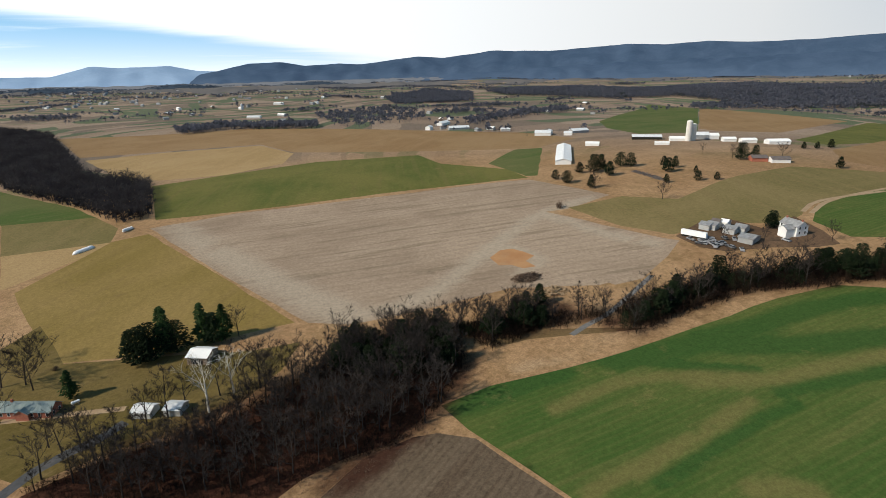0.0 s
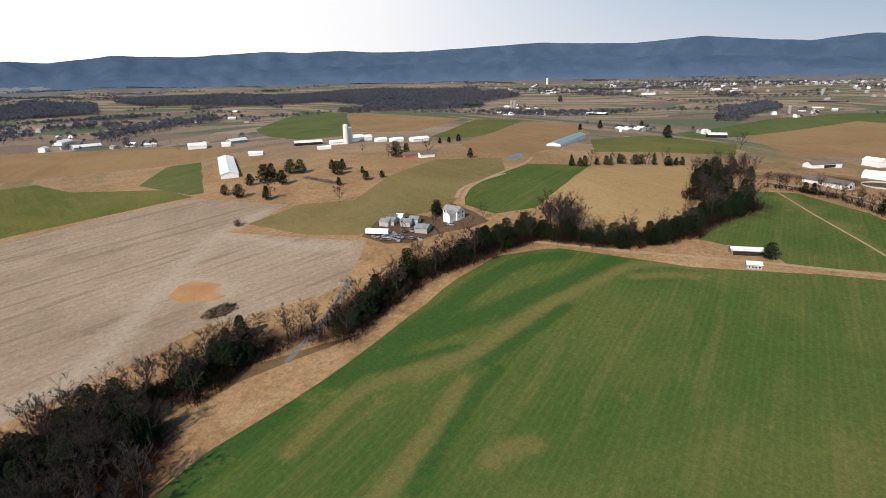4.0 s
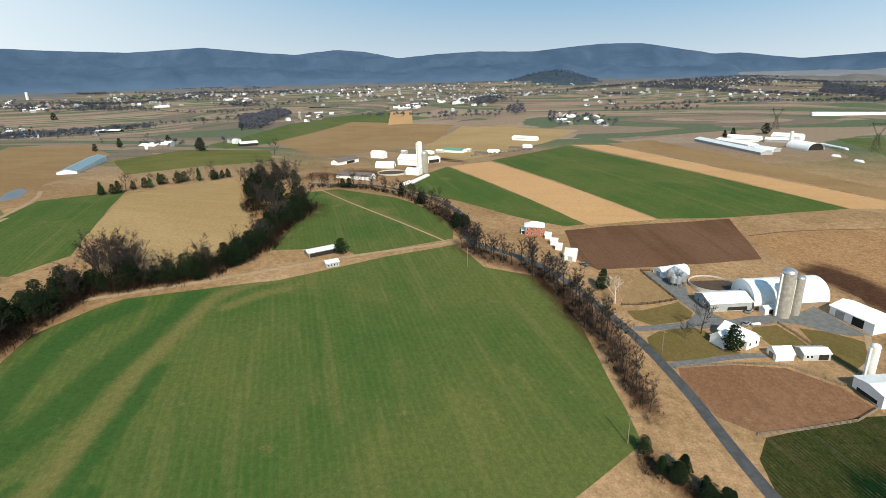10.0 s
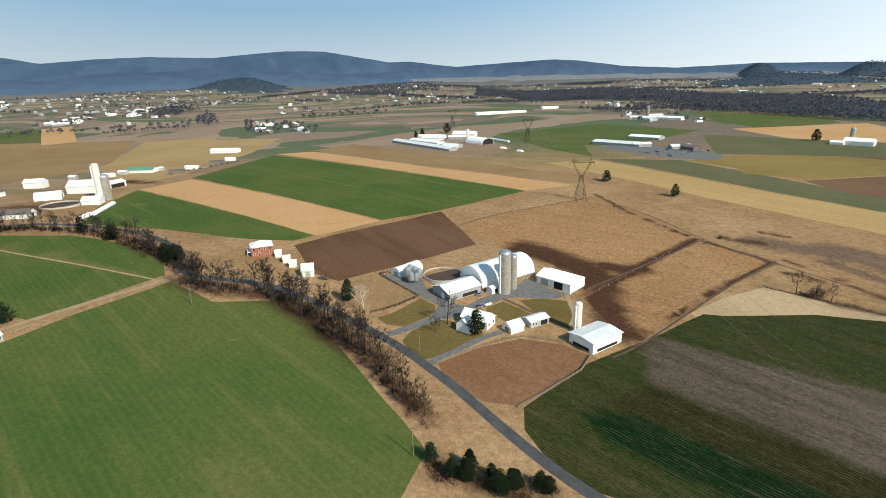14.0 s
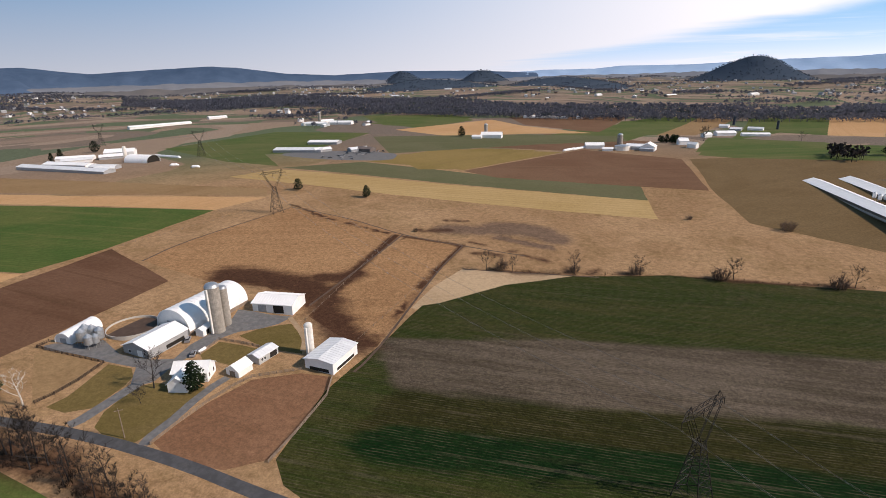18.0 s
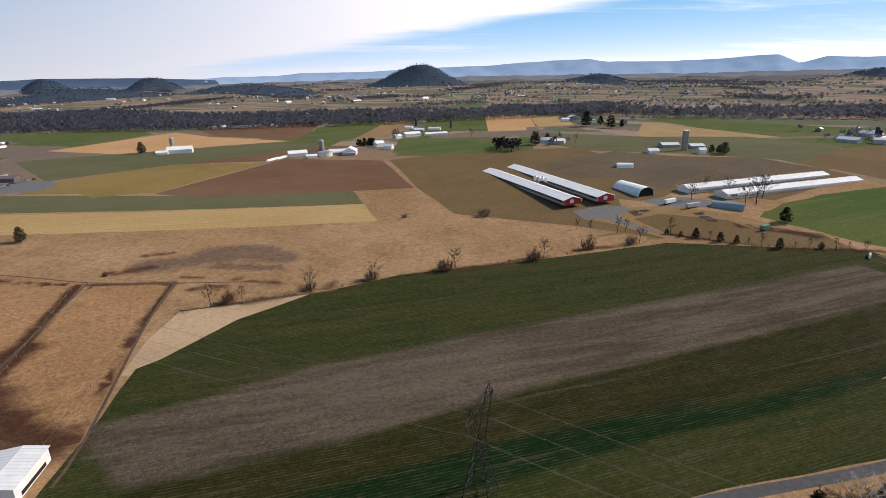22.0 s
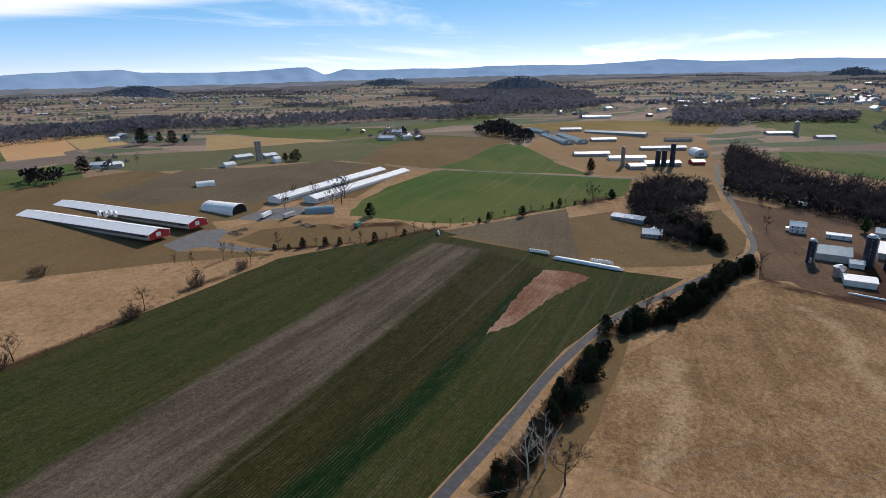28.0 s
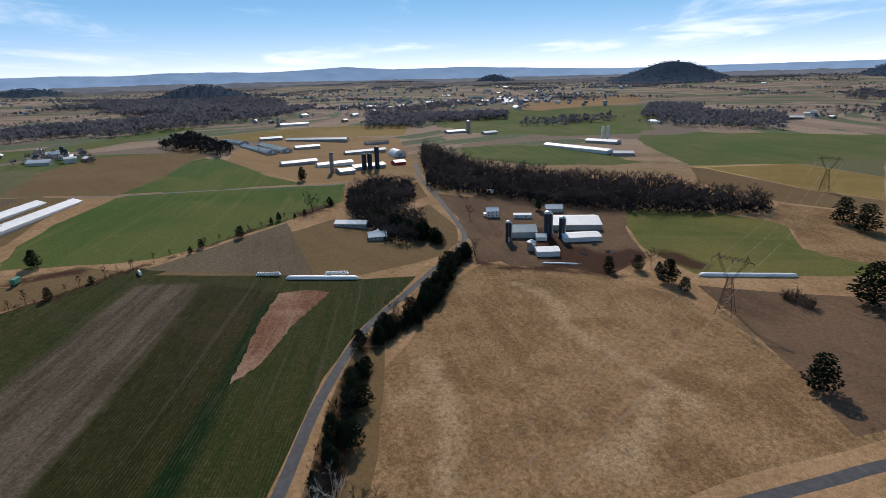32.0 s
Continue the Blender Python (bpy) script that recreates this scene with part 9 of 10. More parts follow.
plant("shrub", 47.8, -260.8, 7.4)
plant("shrub", 5.7, -266.8, 8.4)
plant("shrub", -48.8, -270.5, 9.6)
plant("shrub", -88.7, -280.6, 9.6)
plant("shrub", -119.5, -282.6, 7.0)
plant("shrub", -45.2, -358.8, 8.5)
plant("shrub", 13.1, -368.3, 4.2)
plant("slim", -152.3, -288.9, 13.2)
plant("slim", -98.8, -317.2, 7.3)
plant("slim", -104.6, -308.9, 8.8)
plant("slim", -121.4, -302.8, 12.2)
plant("slim", -127.7, -302.9, 9.8)
thicket("tangled brown undergrowth and briars of the hedge", 215, [(-153, -292), (-172, -276), (-196, -258), (-219, -247), (-251, -236)], 3, 2.6, 1.5, 3.2, 0.05)
hedgerow(15, [(-153, -292), (-172, -276), (-196, -258), (-219, -247), (-251, -236)], 3, 7, [("slim", 3), ("cedar", 0.7)], 5, 9)
thicket("tangled brown undergrowth and briars of the hedge", 216, [(-251, -236), (-295, -212), (-344, -192), (-392, -165), (-416, -155)], 3, 3.0, 1.5, 3, 0.05)
hedgerow(16, [(-251, -236), (-295, -212), (-344, -192), (-392, -165), (-416, -155)], 3, 11, [("slim", 2), ("cedar", 1.2)], 5, 8)
plant("cedar", -243.6, -291.3, 10.9)
plant("cedar", -293.4, -214.2, 6.3)
plant("cedar", -318.8, -197.5, 8.4)
plant("cedar", -363.1, -184.6, 7.0)
plant("round", -392.0, -165.2, 13.6)
plant("cedar", -415.3, -156.6, 7.6)
plant("cedar", -501.2, -205.9, 14.2)
plant("bare", -216.1, -355.8, 14.4)
plant("bare", -255.1, -331.7, 22.0)
plant("bare", -247.2, -333.7, 14.5)
plant("bare", -271.8, -344.2, 17.9)
plant("bare", -245.6, -378.7, 10.3)
plant("bare", -254.6, -360.7, 12.7)
plant("cedar", 320.9, -361.1, 9.6)
plant("cedar", 254.3, -355.6, 9.8)
plant("shrub", 185.7, -287.8, 3.2)
plant("slim", 263.7, -290.6, 5.3)
grove(17, [(-378, -134), (-419, -121), (-392, -98), (-354, -94), (-357, -118)], 9.5, [("bare", 6), ("cedar", 1)], 10, 15)
thicket("tangled brown undergrowth and briars of the hedge", 217, [(-370, -104), (-354, -85), (-340, -69), (-328, -57)], 16, 2.4, 3.5, 7, 0.5)
hedgerow(18, [(-370, -104), (-354, -85), (-340, -69), (-328, -57)], 14, 2.4, [("cedar", 5), ("bare", 2)], 11, 16)
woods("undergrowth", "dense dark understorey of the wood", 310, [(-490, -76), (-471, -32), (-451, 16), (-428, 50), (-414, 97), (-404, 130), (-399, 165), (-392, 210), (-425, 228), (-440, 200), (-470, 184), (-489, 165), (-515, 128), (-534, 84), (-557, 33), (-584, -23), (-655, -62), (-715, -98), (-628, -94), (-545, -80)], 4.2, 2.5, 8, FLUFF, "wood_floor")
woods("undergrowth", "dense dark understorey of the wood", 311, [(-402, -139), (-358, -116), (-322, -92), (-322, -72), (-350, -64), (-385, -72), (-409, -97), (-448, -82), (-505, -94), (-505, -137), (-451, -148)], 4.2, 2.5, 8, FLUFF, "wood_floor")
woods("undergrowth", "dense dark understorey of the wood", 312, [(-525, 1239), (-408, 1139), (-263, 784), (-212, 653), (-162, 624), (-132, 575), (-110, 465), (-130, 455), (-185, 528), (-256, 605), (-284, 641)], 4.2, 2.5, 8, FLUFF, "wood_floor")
woods("woods", "leafless grey-brown wood with dark evergreens", 21, [(-490, -76), (-471, -32), (-451, 16), (-428, 50), (-414, 97), (-404, 130), (-399, 165), (-392, 210), (-425, 228), (-440, 200), (-470, 184), (-489, 165), (-515, 128), (-534, 84), (-557, 33), (-584, -23), (-655, -62), (-715, -98), (-628, -94), (-545, -80)], 5.6, 9, 21, WOOD_MODELS, "wood_crowns", 0.05)
woods("woods", "leafless grey-brown wood with dark evergreens", 22, [(-402, -139), (-358, -116), (-322, -92), (-322, -72), (-350, -64), (-385, -72), (-409, -97), (-448, -82), (-505, -94), (-505, -137), (-451, -148)], 5.0, 9, 15, WOOD_MODELS, "wood_crowns", 0.12)
woods("woods", "leafless grey-brown wood with dark evergreens", 23, [(-525, 1239), (-408, 1139), (-263, 784), (-212, 653), (-162, 624), (-132, 575), (-110, 465), (-130, 455), (-185, 528), (-256, 605), (-284, 641)], 6.0, 13, 20, WOOD_MODELS, "wood_crowns", 0.03)
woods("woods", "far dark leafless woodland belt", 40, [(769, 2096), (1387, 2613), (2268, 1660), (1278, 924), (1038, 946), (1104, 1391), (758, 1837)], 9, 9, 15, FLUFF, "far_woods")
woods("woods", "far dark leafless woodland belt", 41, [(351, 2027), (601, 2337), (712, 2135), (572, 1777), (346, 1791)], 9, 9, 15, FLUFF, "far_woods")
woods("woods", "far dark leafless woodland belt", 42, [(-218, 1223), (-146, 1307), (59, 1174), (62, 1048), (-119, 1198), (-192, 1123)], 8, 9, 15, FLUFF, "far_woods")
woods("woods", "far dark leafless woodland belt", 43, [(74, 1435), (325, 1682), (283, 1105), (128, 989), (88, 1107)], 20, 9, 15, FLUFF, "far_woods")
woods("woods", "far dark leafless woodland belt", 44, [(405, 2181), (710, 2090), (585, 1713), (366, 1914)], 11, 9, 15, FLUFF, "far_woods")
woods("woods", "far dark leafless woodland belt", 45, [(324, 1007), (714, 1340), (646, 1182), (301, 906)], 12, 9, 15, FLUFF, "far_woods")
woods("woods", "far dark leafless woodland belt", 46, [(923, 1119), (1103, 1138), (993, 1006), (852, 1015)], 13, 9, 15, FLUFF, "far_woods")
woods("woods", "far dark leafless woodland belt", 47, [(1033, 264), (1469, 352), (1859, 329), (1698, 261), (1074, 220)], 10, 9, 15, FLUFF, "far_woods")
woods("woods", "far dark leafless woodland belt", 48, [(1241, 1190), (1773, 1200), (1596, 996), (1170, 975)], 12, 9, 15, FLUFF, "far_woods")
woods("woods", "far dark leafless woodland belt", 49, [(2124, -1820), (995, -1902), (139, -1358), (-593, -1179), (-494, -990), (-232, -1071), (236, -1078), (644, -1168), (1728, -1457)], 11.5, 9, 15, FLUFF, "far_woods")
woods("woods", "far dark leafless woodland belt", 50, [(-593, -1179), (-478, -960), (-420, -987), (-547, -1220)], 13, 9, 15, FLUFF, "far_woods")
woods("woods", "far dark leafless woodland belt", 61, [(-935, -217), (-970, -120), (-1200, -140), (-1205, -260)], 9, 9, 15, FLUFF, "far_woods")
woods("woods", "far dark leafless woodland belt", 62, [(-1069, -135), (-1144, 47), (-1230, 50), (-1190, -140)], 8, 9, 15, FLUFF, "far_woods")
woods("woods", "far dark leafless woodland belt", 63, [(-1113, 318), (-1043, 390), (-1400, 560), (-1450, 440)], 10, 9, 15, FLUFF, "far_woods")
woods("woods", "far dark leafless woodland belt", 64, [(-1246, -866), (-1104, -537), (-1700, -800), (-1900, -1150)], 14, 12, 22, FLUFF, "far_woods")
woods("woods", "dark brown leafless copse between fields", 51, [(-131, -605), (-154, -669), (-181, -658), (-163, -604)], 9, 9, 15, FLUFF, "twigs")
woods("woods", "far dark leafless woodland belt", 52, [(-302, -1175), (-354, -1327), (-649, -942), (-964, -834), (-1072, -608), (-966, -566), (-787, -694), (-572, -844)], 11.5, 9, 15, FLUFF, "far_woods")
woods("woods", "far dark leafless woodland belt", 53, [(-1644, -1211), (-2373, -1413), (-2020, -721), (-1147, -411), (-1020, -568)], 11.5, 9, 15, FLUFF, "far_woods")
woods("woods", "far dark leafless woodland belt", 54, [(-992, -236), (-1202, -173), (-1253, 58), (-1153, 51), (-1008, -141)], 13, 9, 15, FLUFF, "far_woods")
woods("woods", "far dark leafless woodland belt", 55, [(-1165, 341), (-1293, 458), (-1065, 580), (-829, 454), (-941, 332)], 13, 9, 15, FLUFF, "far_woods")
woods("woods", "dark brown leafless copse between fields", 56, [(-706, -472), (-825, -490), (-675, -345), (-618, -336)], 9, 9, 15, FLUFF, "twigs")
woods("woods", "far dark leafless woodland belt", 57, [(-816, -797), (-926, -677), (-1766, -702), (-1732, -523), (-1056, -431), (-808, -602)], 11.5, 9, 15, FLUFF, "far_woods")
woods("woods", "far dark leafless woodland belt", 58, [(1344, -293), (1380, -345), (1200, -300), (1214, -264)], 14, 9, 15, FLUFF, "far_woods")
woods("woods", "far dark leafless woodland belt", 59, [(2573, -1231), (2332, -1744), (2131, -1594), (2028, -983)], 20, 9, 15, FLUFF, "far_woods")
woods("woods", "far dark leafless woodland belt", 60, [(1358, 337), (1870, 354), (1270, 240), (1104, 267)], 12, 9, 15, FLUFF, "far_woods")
far_belts(77, 560)
hill_forest()

# farmsteads and houses far across the valley
FAR_GROUPS = []
FAR_GROUPS.append([(-6, 1335), (-8, 1457), (-489, 1899), (-286, 1552), (-224, 1509), (-202, 1489), (-74, 1429)])
FAR_GROUPS.append([(-99, 1678), (-115, 1616), (-118, 1711)])
FAR_GROUPS.append([(-16, 1752), (9, 2107), (-16, 2360), (101, 1798), (82, 1767), (-33, 2190), (99, 1838), (346, 2031), (133, 2042)])
FAR_GROUPS.append([(-281, 1680), (-742, 2093), (-550, 3347), (-442, 1699), (-192, 1667), (-914, 2538), (-646, 1982), (-922, 2931), (-727, 3116), (-272, 1442)])
FAR_GROUPS.append([(313, 1055), (271, 962), (286, 1030), (313, 1221)])
FAR_GROUPS.append([(270, 865), (226, 887), (287, 818), (249, 884), (326, 803), (311, 824), (322, 790)])
FAR_GROUPS.append([(838, 1450), (586, 1295), (584, 1180), (698, 1230), (626, 1051), (507, 1186)])
FAR_GROUPS.append([(364, 671), (395, 698), (348, 697), (336, 690)])
FAR_GROUPS.append([(2874, 2734), (3010, 2403), (3232, 2428)])
FAR_GROUPS.append([(2738, 1170), (1997, 424), (1739, 974), (2543, 1073), (1984, 785), (2286, 616), (2086, 753), (2542, 1507), (1895, 658), (2181, 1475), (2094, 528), (2628, 1247)])
FAR_GROUPS.append([(1317, 863), (1280, 780), (1330, 812), (1208, 704), (1206, 745), (1332, 785)])
FAR_GROUPS.append([(1092, 652), (1065, 615), (1009, 665), (1142, 551), (1051, 509)])
FAR_GROUPS.append([(803, 306), (776, 320), (799, 316)])
FAR_GROUPS.append([(836, 232), (823, 223)])
FAR_GROUPS.append([(2731, 1602), (1699, 930), (2679, 1576), (2245, 1461), (3294, 1890), (1684, 966), (1786, 1056), (1662, 935)])
FAR_GROUPS.append([(1361, 864), (1340, 858), (1283, 812), (1181, 684), (1150, 744), (1281, 844)])
FAR_GROUPS.append([(3777, 1587), (2924, 1064), (3489, 812), (3725, 1482), (2950, 923), (2121, 544), (2344, 522), (2085, 463), (2685, 1130), (2039, 463), (2210, 531)])
FAR_GROUPS.append([(1536, 136), (1637, 179), (1210, 142), (1284, 148), (1168, 162), (1467, 191), (1224, 207)])
FAR_GROUPS.append([(1560, -93), (1531, -89), (1653, -76), (1537, -58), (1662, -100)])
FAR_GROUPS.append([(1615, -219), (1638, -258), (1669, -241), (1725, -224), (2200, -369), (1641, -175), (1548, -202)])
FAR_GROUPS.append([(4181, 790), (3604, 184), (2149, 435), (2435, -181), (2713, -212), (4043, -242), (2509, -282), (2260, 116), (3262, 675), (3943, -581), (2363, 35), (2645, 226), (3134, -772), (4306, -71), (4442, 799), (3201, -747), (3907, -408), (2456, 73), (3041, -471), (4480, 341), (4440, -878), (2427, -182), (3838, -165), (2745, 283), (3052, 627), (4484, 868)])
FAR_GROUPS.append([(1092, -417), (982, -371), (1161, -355), (1027, -329), (1087, -412), (1138, -367), (1067, -384), (1126, -376)])
FAR_GROUPS.append([(1618, -49), (1532, -84), (1583, -45), (1624, -125), (1575, -73)])
FAR_GROUPS.append([(1329, -554), (1405, -515), (1296, -551), (1327, -552), (1317, -484), (1457, -563), (1516, -628), (1353, -531)])
FAR_GROUPS.append([(3034, -367), (3689, 36), (2389, 230), (4481, 391), (3586, 1150), (2620, 30), (4373, 1032), (4469, 460), (3559, 377), (2465, 96), (2344, 152), (3453, -303), (2307, 546), (2378, 74), (3493, 356)])
FAR_GROUPS.append([(2198, -1601), (2462, -1307), (2322, -1586), (3266, -1129), (3427, -733), (2046, -616), (2026, -949), (4076, -1887), (1777, -856), (1685, -1106), (1647, -1023), (4176, -1578), (1960, -1150), (2210, -446), (2349, -1392), (2358, -1289), (3004, -876), (2460, -477), (1851, -1133), (2700, -803), (2194, -459), (2855, -599), (2822, -606), (2748, -570), (2405, -1228), (2947, -1057), (2296, -1476)])
FAR_GROUPS.append([(1642, -114), (1547, -212), (2243, -294), (1458, -234), (1446, -259), (1616, -242), (1720, -176), (1361, -164), (2288, -240), (1594, -105)])
FAR_GROUPS.append([(1170, -366), (928, -360), (1092, -411), (1026, -320), (1083, -328), (993, -381), (979, -318), (1040, -317)])
FAR_GROUPS.append([(2320, -72), (3828, -491), (4297, 120), (2883, -300), (2455, 147), (2849, 330), (2539, 16), (2434, 202), (2350, -320), (3093, 390), (2641, 152), (2509, 12), (2511, 253), (2301, -183), (2878, -453), (3564, 56), (3513, 251), (3546, 288), (3417, -115), (2455, 25)])
FAR_GROUPS.append([(1525, -1440), (1594, -1301), (1731, -1157), (1436, -1475), (1649, -1014), (1567, -1445), (1681, -1047), (1334, -1282), (1298, -940), (1554, -1418)])
FAR_GROUPS.append([(860, -1151), (936, -1121), (829, -1109), (853, -1112), (932, -1209)])
FAR_GROUPS.append([(1605, -1137), (1600, -1267), (1519, -1136), (1636, -1196), (1733, -1238), (1649, -1245)])
FAR_GROUPS.append([(702, -964), (524, -912), (620, -980), (646, -890), (590, -863), (523, -904), (638, -958), (596, -884)])
FAR_GROUPS.append([(154, -1112), (176, -1146), (122, -1146), (240, -1132)])
FAR_GROUPS.append([(-577, -3882), (-100, -2803), (-250, -2923), (-282, -2602), (-939, -2175), (-214, -2493), (-192, -3568), (-659, -2090), (-668, -2293), (-241, -1609), (-642, -2349), (-649, -2025), (-656, -2043), (-837, -2105), (-528, -1940), (-657, -2220), (-240, -2556), (-663, -2072), (-728, -1962), (-393, -2194), (-106, -2442), (-33, -1593)])
FAR_GROUPS.append([(755, -2073), (789, -2348), (1733, -3358), (724, -2373), (717, -1950), (968, -2081), (874, -2481), (28, -2898), (194, -1822), (1888, -3914), (51, -1608), (200, -2999), (2518, -3594), (1237, -2902), (939, -2083), (1389, -2536), (329, -1929), (357, -1770), (155, -1750), (644, -2411), (295, -1646), (763, -2214), (578, -1705), (766, -3487)])
FAR_GROUPS.append([(143, -1184), (90, -1147), (85, -1158), (131, -1118)])
FAR_GROUPS.append([(-232, -665), (-230, -667)])
FAR_GROUPS.append([(-40, -1578), (286, -3176), (435, -2834), (438, -3026), (379, -1767), (471, -2627), (838, -4156), (76, -3206), (290, -3209), (299, -1880), (26, -1950), (899, -4055)])
FAR_GROUPS.append([(-1374, -1609), (-918, -2032), (-1156, -1670), (-1160, -1809), (-673, -1960), (-1181, -1690), (-722, -2078), (-1370, -1513), (-1724, -2448), (-693, -2140), (-1190, -1714), (-1296, -1866), (-1441, -1560), (-696, -2093), (-1237, -1484), (-933, -2320), (-904, -2177), (-1420, -1650), (-1276, -1623), (-800, -2241)])
FAR_GROUPS.append([(-636, -563), (-604, -535), (-606, -528), (-578, -507), (-562, -532)])
FAR_GROUPS.append([(-578, -560), (-620, -583), (-632, -565), (-589, -493), (-653, -604), (-618, -629), (-620, -544)])
FAR_GROUPS.append([(-1069, -1972), (-1011, -2088), (-1287, -2069), (-1131, -1770), (-1043, -1939), (-1159, -1806), (-929, -2067), (-947, -2210), (-1012, -2141), (-881, -2174), (-1004, -2373), (-1256, -2704)])
FAR_GROUPS.append([(-1393, -7), (-1505, -97), (-1641, 90), (-1450, 73), (-2174, -267), (-2152, -162), (-1546, 67), (-1543, 58), (-1498, -62), (-1569, 77), (-2157, -121), (-1490, -139), (-1353, -72), (-1561, 40), (-1340, 84), (-2139, -330), (-1325, 83), (-1275, -257), (-1305, -21), (-1528, 34), (-2163, -114), (-1729, 102), (-1425, -214), (-2072, -413), (-1454, -46), (-1422, 58)])
FAR_GROUPS.append([(-381, -881), (-399, -953), (-403, -884), (-372, -930), (-438, -842)])
FAR_GROUPS.append([(-1720, -675), (-1195, -160), (-1257, -223), (-1451, -373), (-1042, -279), (-1562, -377), (-1461, -296), (-1850, -756), (-1851, -564), (-1771, -745), (-1080, -146), (-1156, -286), (-1785, -590), (-1036, -192), (-1393, -238), (-998, -411), (-998, -396), (-1075, -159), (-1514, -264), (-1116, -382), (-1163, -284), (-1347, -359), (-1806, -574), (-1072, -167), (-996, -441), (-1003, -204)])
FAR_GROUPS.append([(-1867, 405), (-1446, 200), (-1760, 301), (-2717, 146), (-2020, 215), (-1481, 9), (-2085, 80), (-1464, 146), (-2243, 35), (-1998, -30), (-1803, 71), (-2505, 666), (-2138, -61), (-3233, -57), (-1502, 79), (-1466, 116), (-1482, -30), (-2620, 520), (-1480, 281), (-1688, 396)])
FAR_GROUPS.append([(-2319, 1166), (-2388, 1629), (-2777, 1530), (-1902, 957), (-2734, 1198), (-1937, 1304), (-2638, 1399), (-2130, 1275), (-2243, 1520), (-2685, 1294), (-2311, 1418), (-1898, 932)])
FAR_GROUPS.append([(-1000, 355), (-1023, 319), (-1117, 395), (-1102, 394)])
FAR_GROUPS.append([(-989, 559), (-1063, 620), (-1000, 598), (-1083, 642), (-970, 610), (-989, 560), (-994, 547)])
far_rng = random.Random(12)
for group in FAR_GROUPS:
    for fx, fy in group:
        far_farmstead(fx, fy, far_rng)
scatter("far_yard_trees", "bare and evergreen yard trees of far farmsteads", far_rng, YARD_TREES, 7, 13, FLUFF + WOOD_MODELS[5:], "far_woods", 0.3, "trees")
def far_town(seed, clusters):
    """Small pale houses of the valley towns, too many and too far to count."""
    rng = random.Random(seed)
    V, F = [], []
    for az, r0, r1, spread, count in clusters:
        for _ in range(count):
            a, r = radians(rng.gauss(az, spread)), rng.uniform(r0, r1)
            x, y = r * math.sin(a), r * math.cos(a)
            z, t, l, w, h = gz(x, y), rng.uniform(0, 3.14), rng.uniform(3.5, 7), rng.uniform(3, 4.5), rng.uniform(3, 5.5)
            k, c, n = len(V), math.cos(t), math.sin(t)
            for u, v, q in ((-l, -w, -2), (l, -w, -2), (l, w, -2), (-l, w, -2), (-l, -w, h), (l, -w, h), (l, w, h), (-l, w, h), (-l, 0, h + 3), (l, 0, h + 3)):
                V.append((x + u * c - v * n, y + u * n + v * c, z + q))
            F += [tuple(k + i for i in f) for f in ((0, 1, 5, 4), (1, 2, 6, 9, 5), (2, 3, 7, 6), (3, 0, 4, 8, 7), (4, 5, 9, 8), (6, 7, 8, 9))]
    tagged(new("far_town", raw_mesh("far_town", V, F, "wall_grey")), "scattered pale houses of a far valley town", "town", "", "stuff")


far_town(5, [(150, 2200, 3600, 3.0, 130), (138, 2200, 3400, 4.0, 60), (95, 1900, 3400, 9.0, 170), (72, 2000, 3300, 8.0, 120), (120, 1900, 3300, 6.0, 80), (-12, 2000, 3400, 8.0, 80), (178, 1900, 3400, 7.0, 90), (200, 1900, 3300, 8.0, 110), (222, 1900, 3300, 7.0, 80), (255, 1500, 3000, 8.0, 150), (275, 1400, 2700, 6.0, 110)])
farm_building("barn", "long white poultry barn with a white roof", "barn", 624.1, -386.2, 178, 132.1, 14, 3.0, 2.0, "wall_grey", "roof_grey", ribs=False)
farm_building("barn", "long white barn with a pale roof", "barn", 648.9, -410.8, -177, 60.8, 14, 3.0, 2.0, "wall_white", "roof_white", ribs=False)
farm_building("barn", "white barn with a grey roof", "barn", 672.6, -439.8, -133, 31.2, 14, 3.0, 2.0, "wall_white", "roof_grey", ribs=False)
farm_building("barn", "white shed with a pale roof", "barn", 578.4, -395.5, -131, 18.5, 12, 3.0, 2.0, "wall_white", "roof_grey", ribs=False)
farm_building("barn", "big white barn with a pale roof", "barn", 656.6, -472.3, -133, 25.4, 18, 3.0, 2.0, "wall_grey", "roof_white", ribs=False)
farm_building("barn", "long blue-grey free-stall barn", "barn", 448.7, -564.6, -170, 62.4, 22, 3.0, 2.0, "wall_grey", "roof_grey", ribs=False)
farm_building("barn", "long barn with a white roof", "barn", 459.1, -642.8, -171, 42.5, 20, 3.0, 2.0, "wall_grey", "roof_white", ribs=False)
farm_building("barn", "open dark shed with grey roof", "barn", 377.3, -583.5, -127, 24.0, 12, 3.0, 2.0, "wall_grey", "roof_grey", ribs=False)
farm_building("barn", "small shed with a white roof", "barn", 419.6, -569.2, -127, 21.5, 10, 3.0, 2.0, "wall_grey", "roof_white", ribs=False)
farm_building("barn", "white barn with a white roof", "barn", 94.5, -682.7, 171, 16.2, 14, 3.0, 2.0, "wall_grey", "roof_grey", ribs=False)
farm_building("barn", "white barn with gabled front", "barn", 35.3, -659.8, 171, 15.3, 16, 3.0, 2.0, "wall_grey", "roof_grey", ribs=False)
farm_building("barn", "grey barn with a metal roof", "barn", 53.6, -670.8, 171, 19.5, 14, 3.0, 2.0, "wall_grey", "roof_grey", ribs=False)
farm_building("house", "white two-storey farmhouse with grey roof", "house", -10.0, -742.7, 168, 10.9, 9, 4.6, 2.0, "wall_grey", "roof_grey", ribs=False)
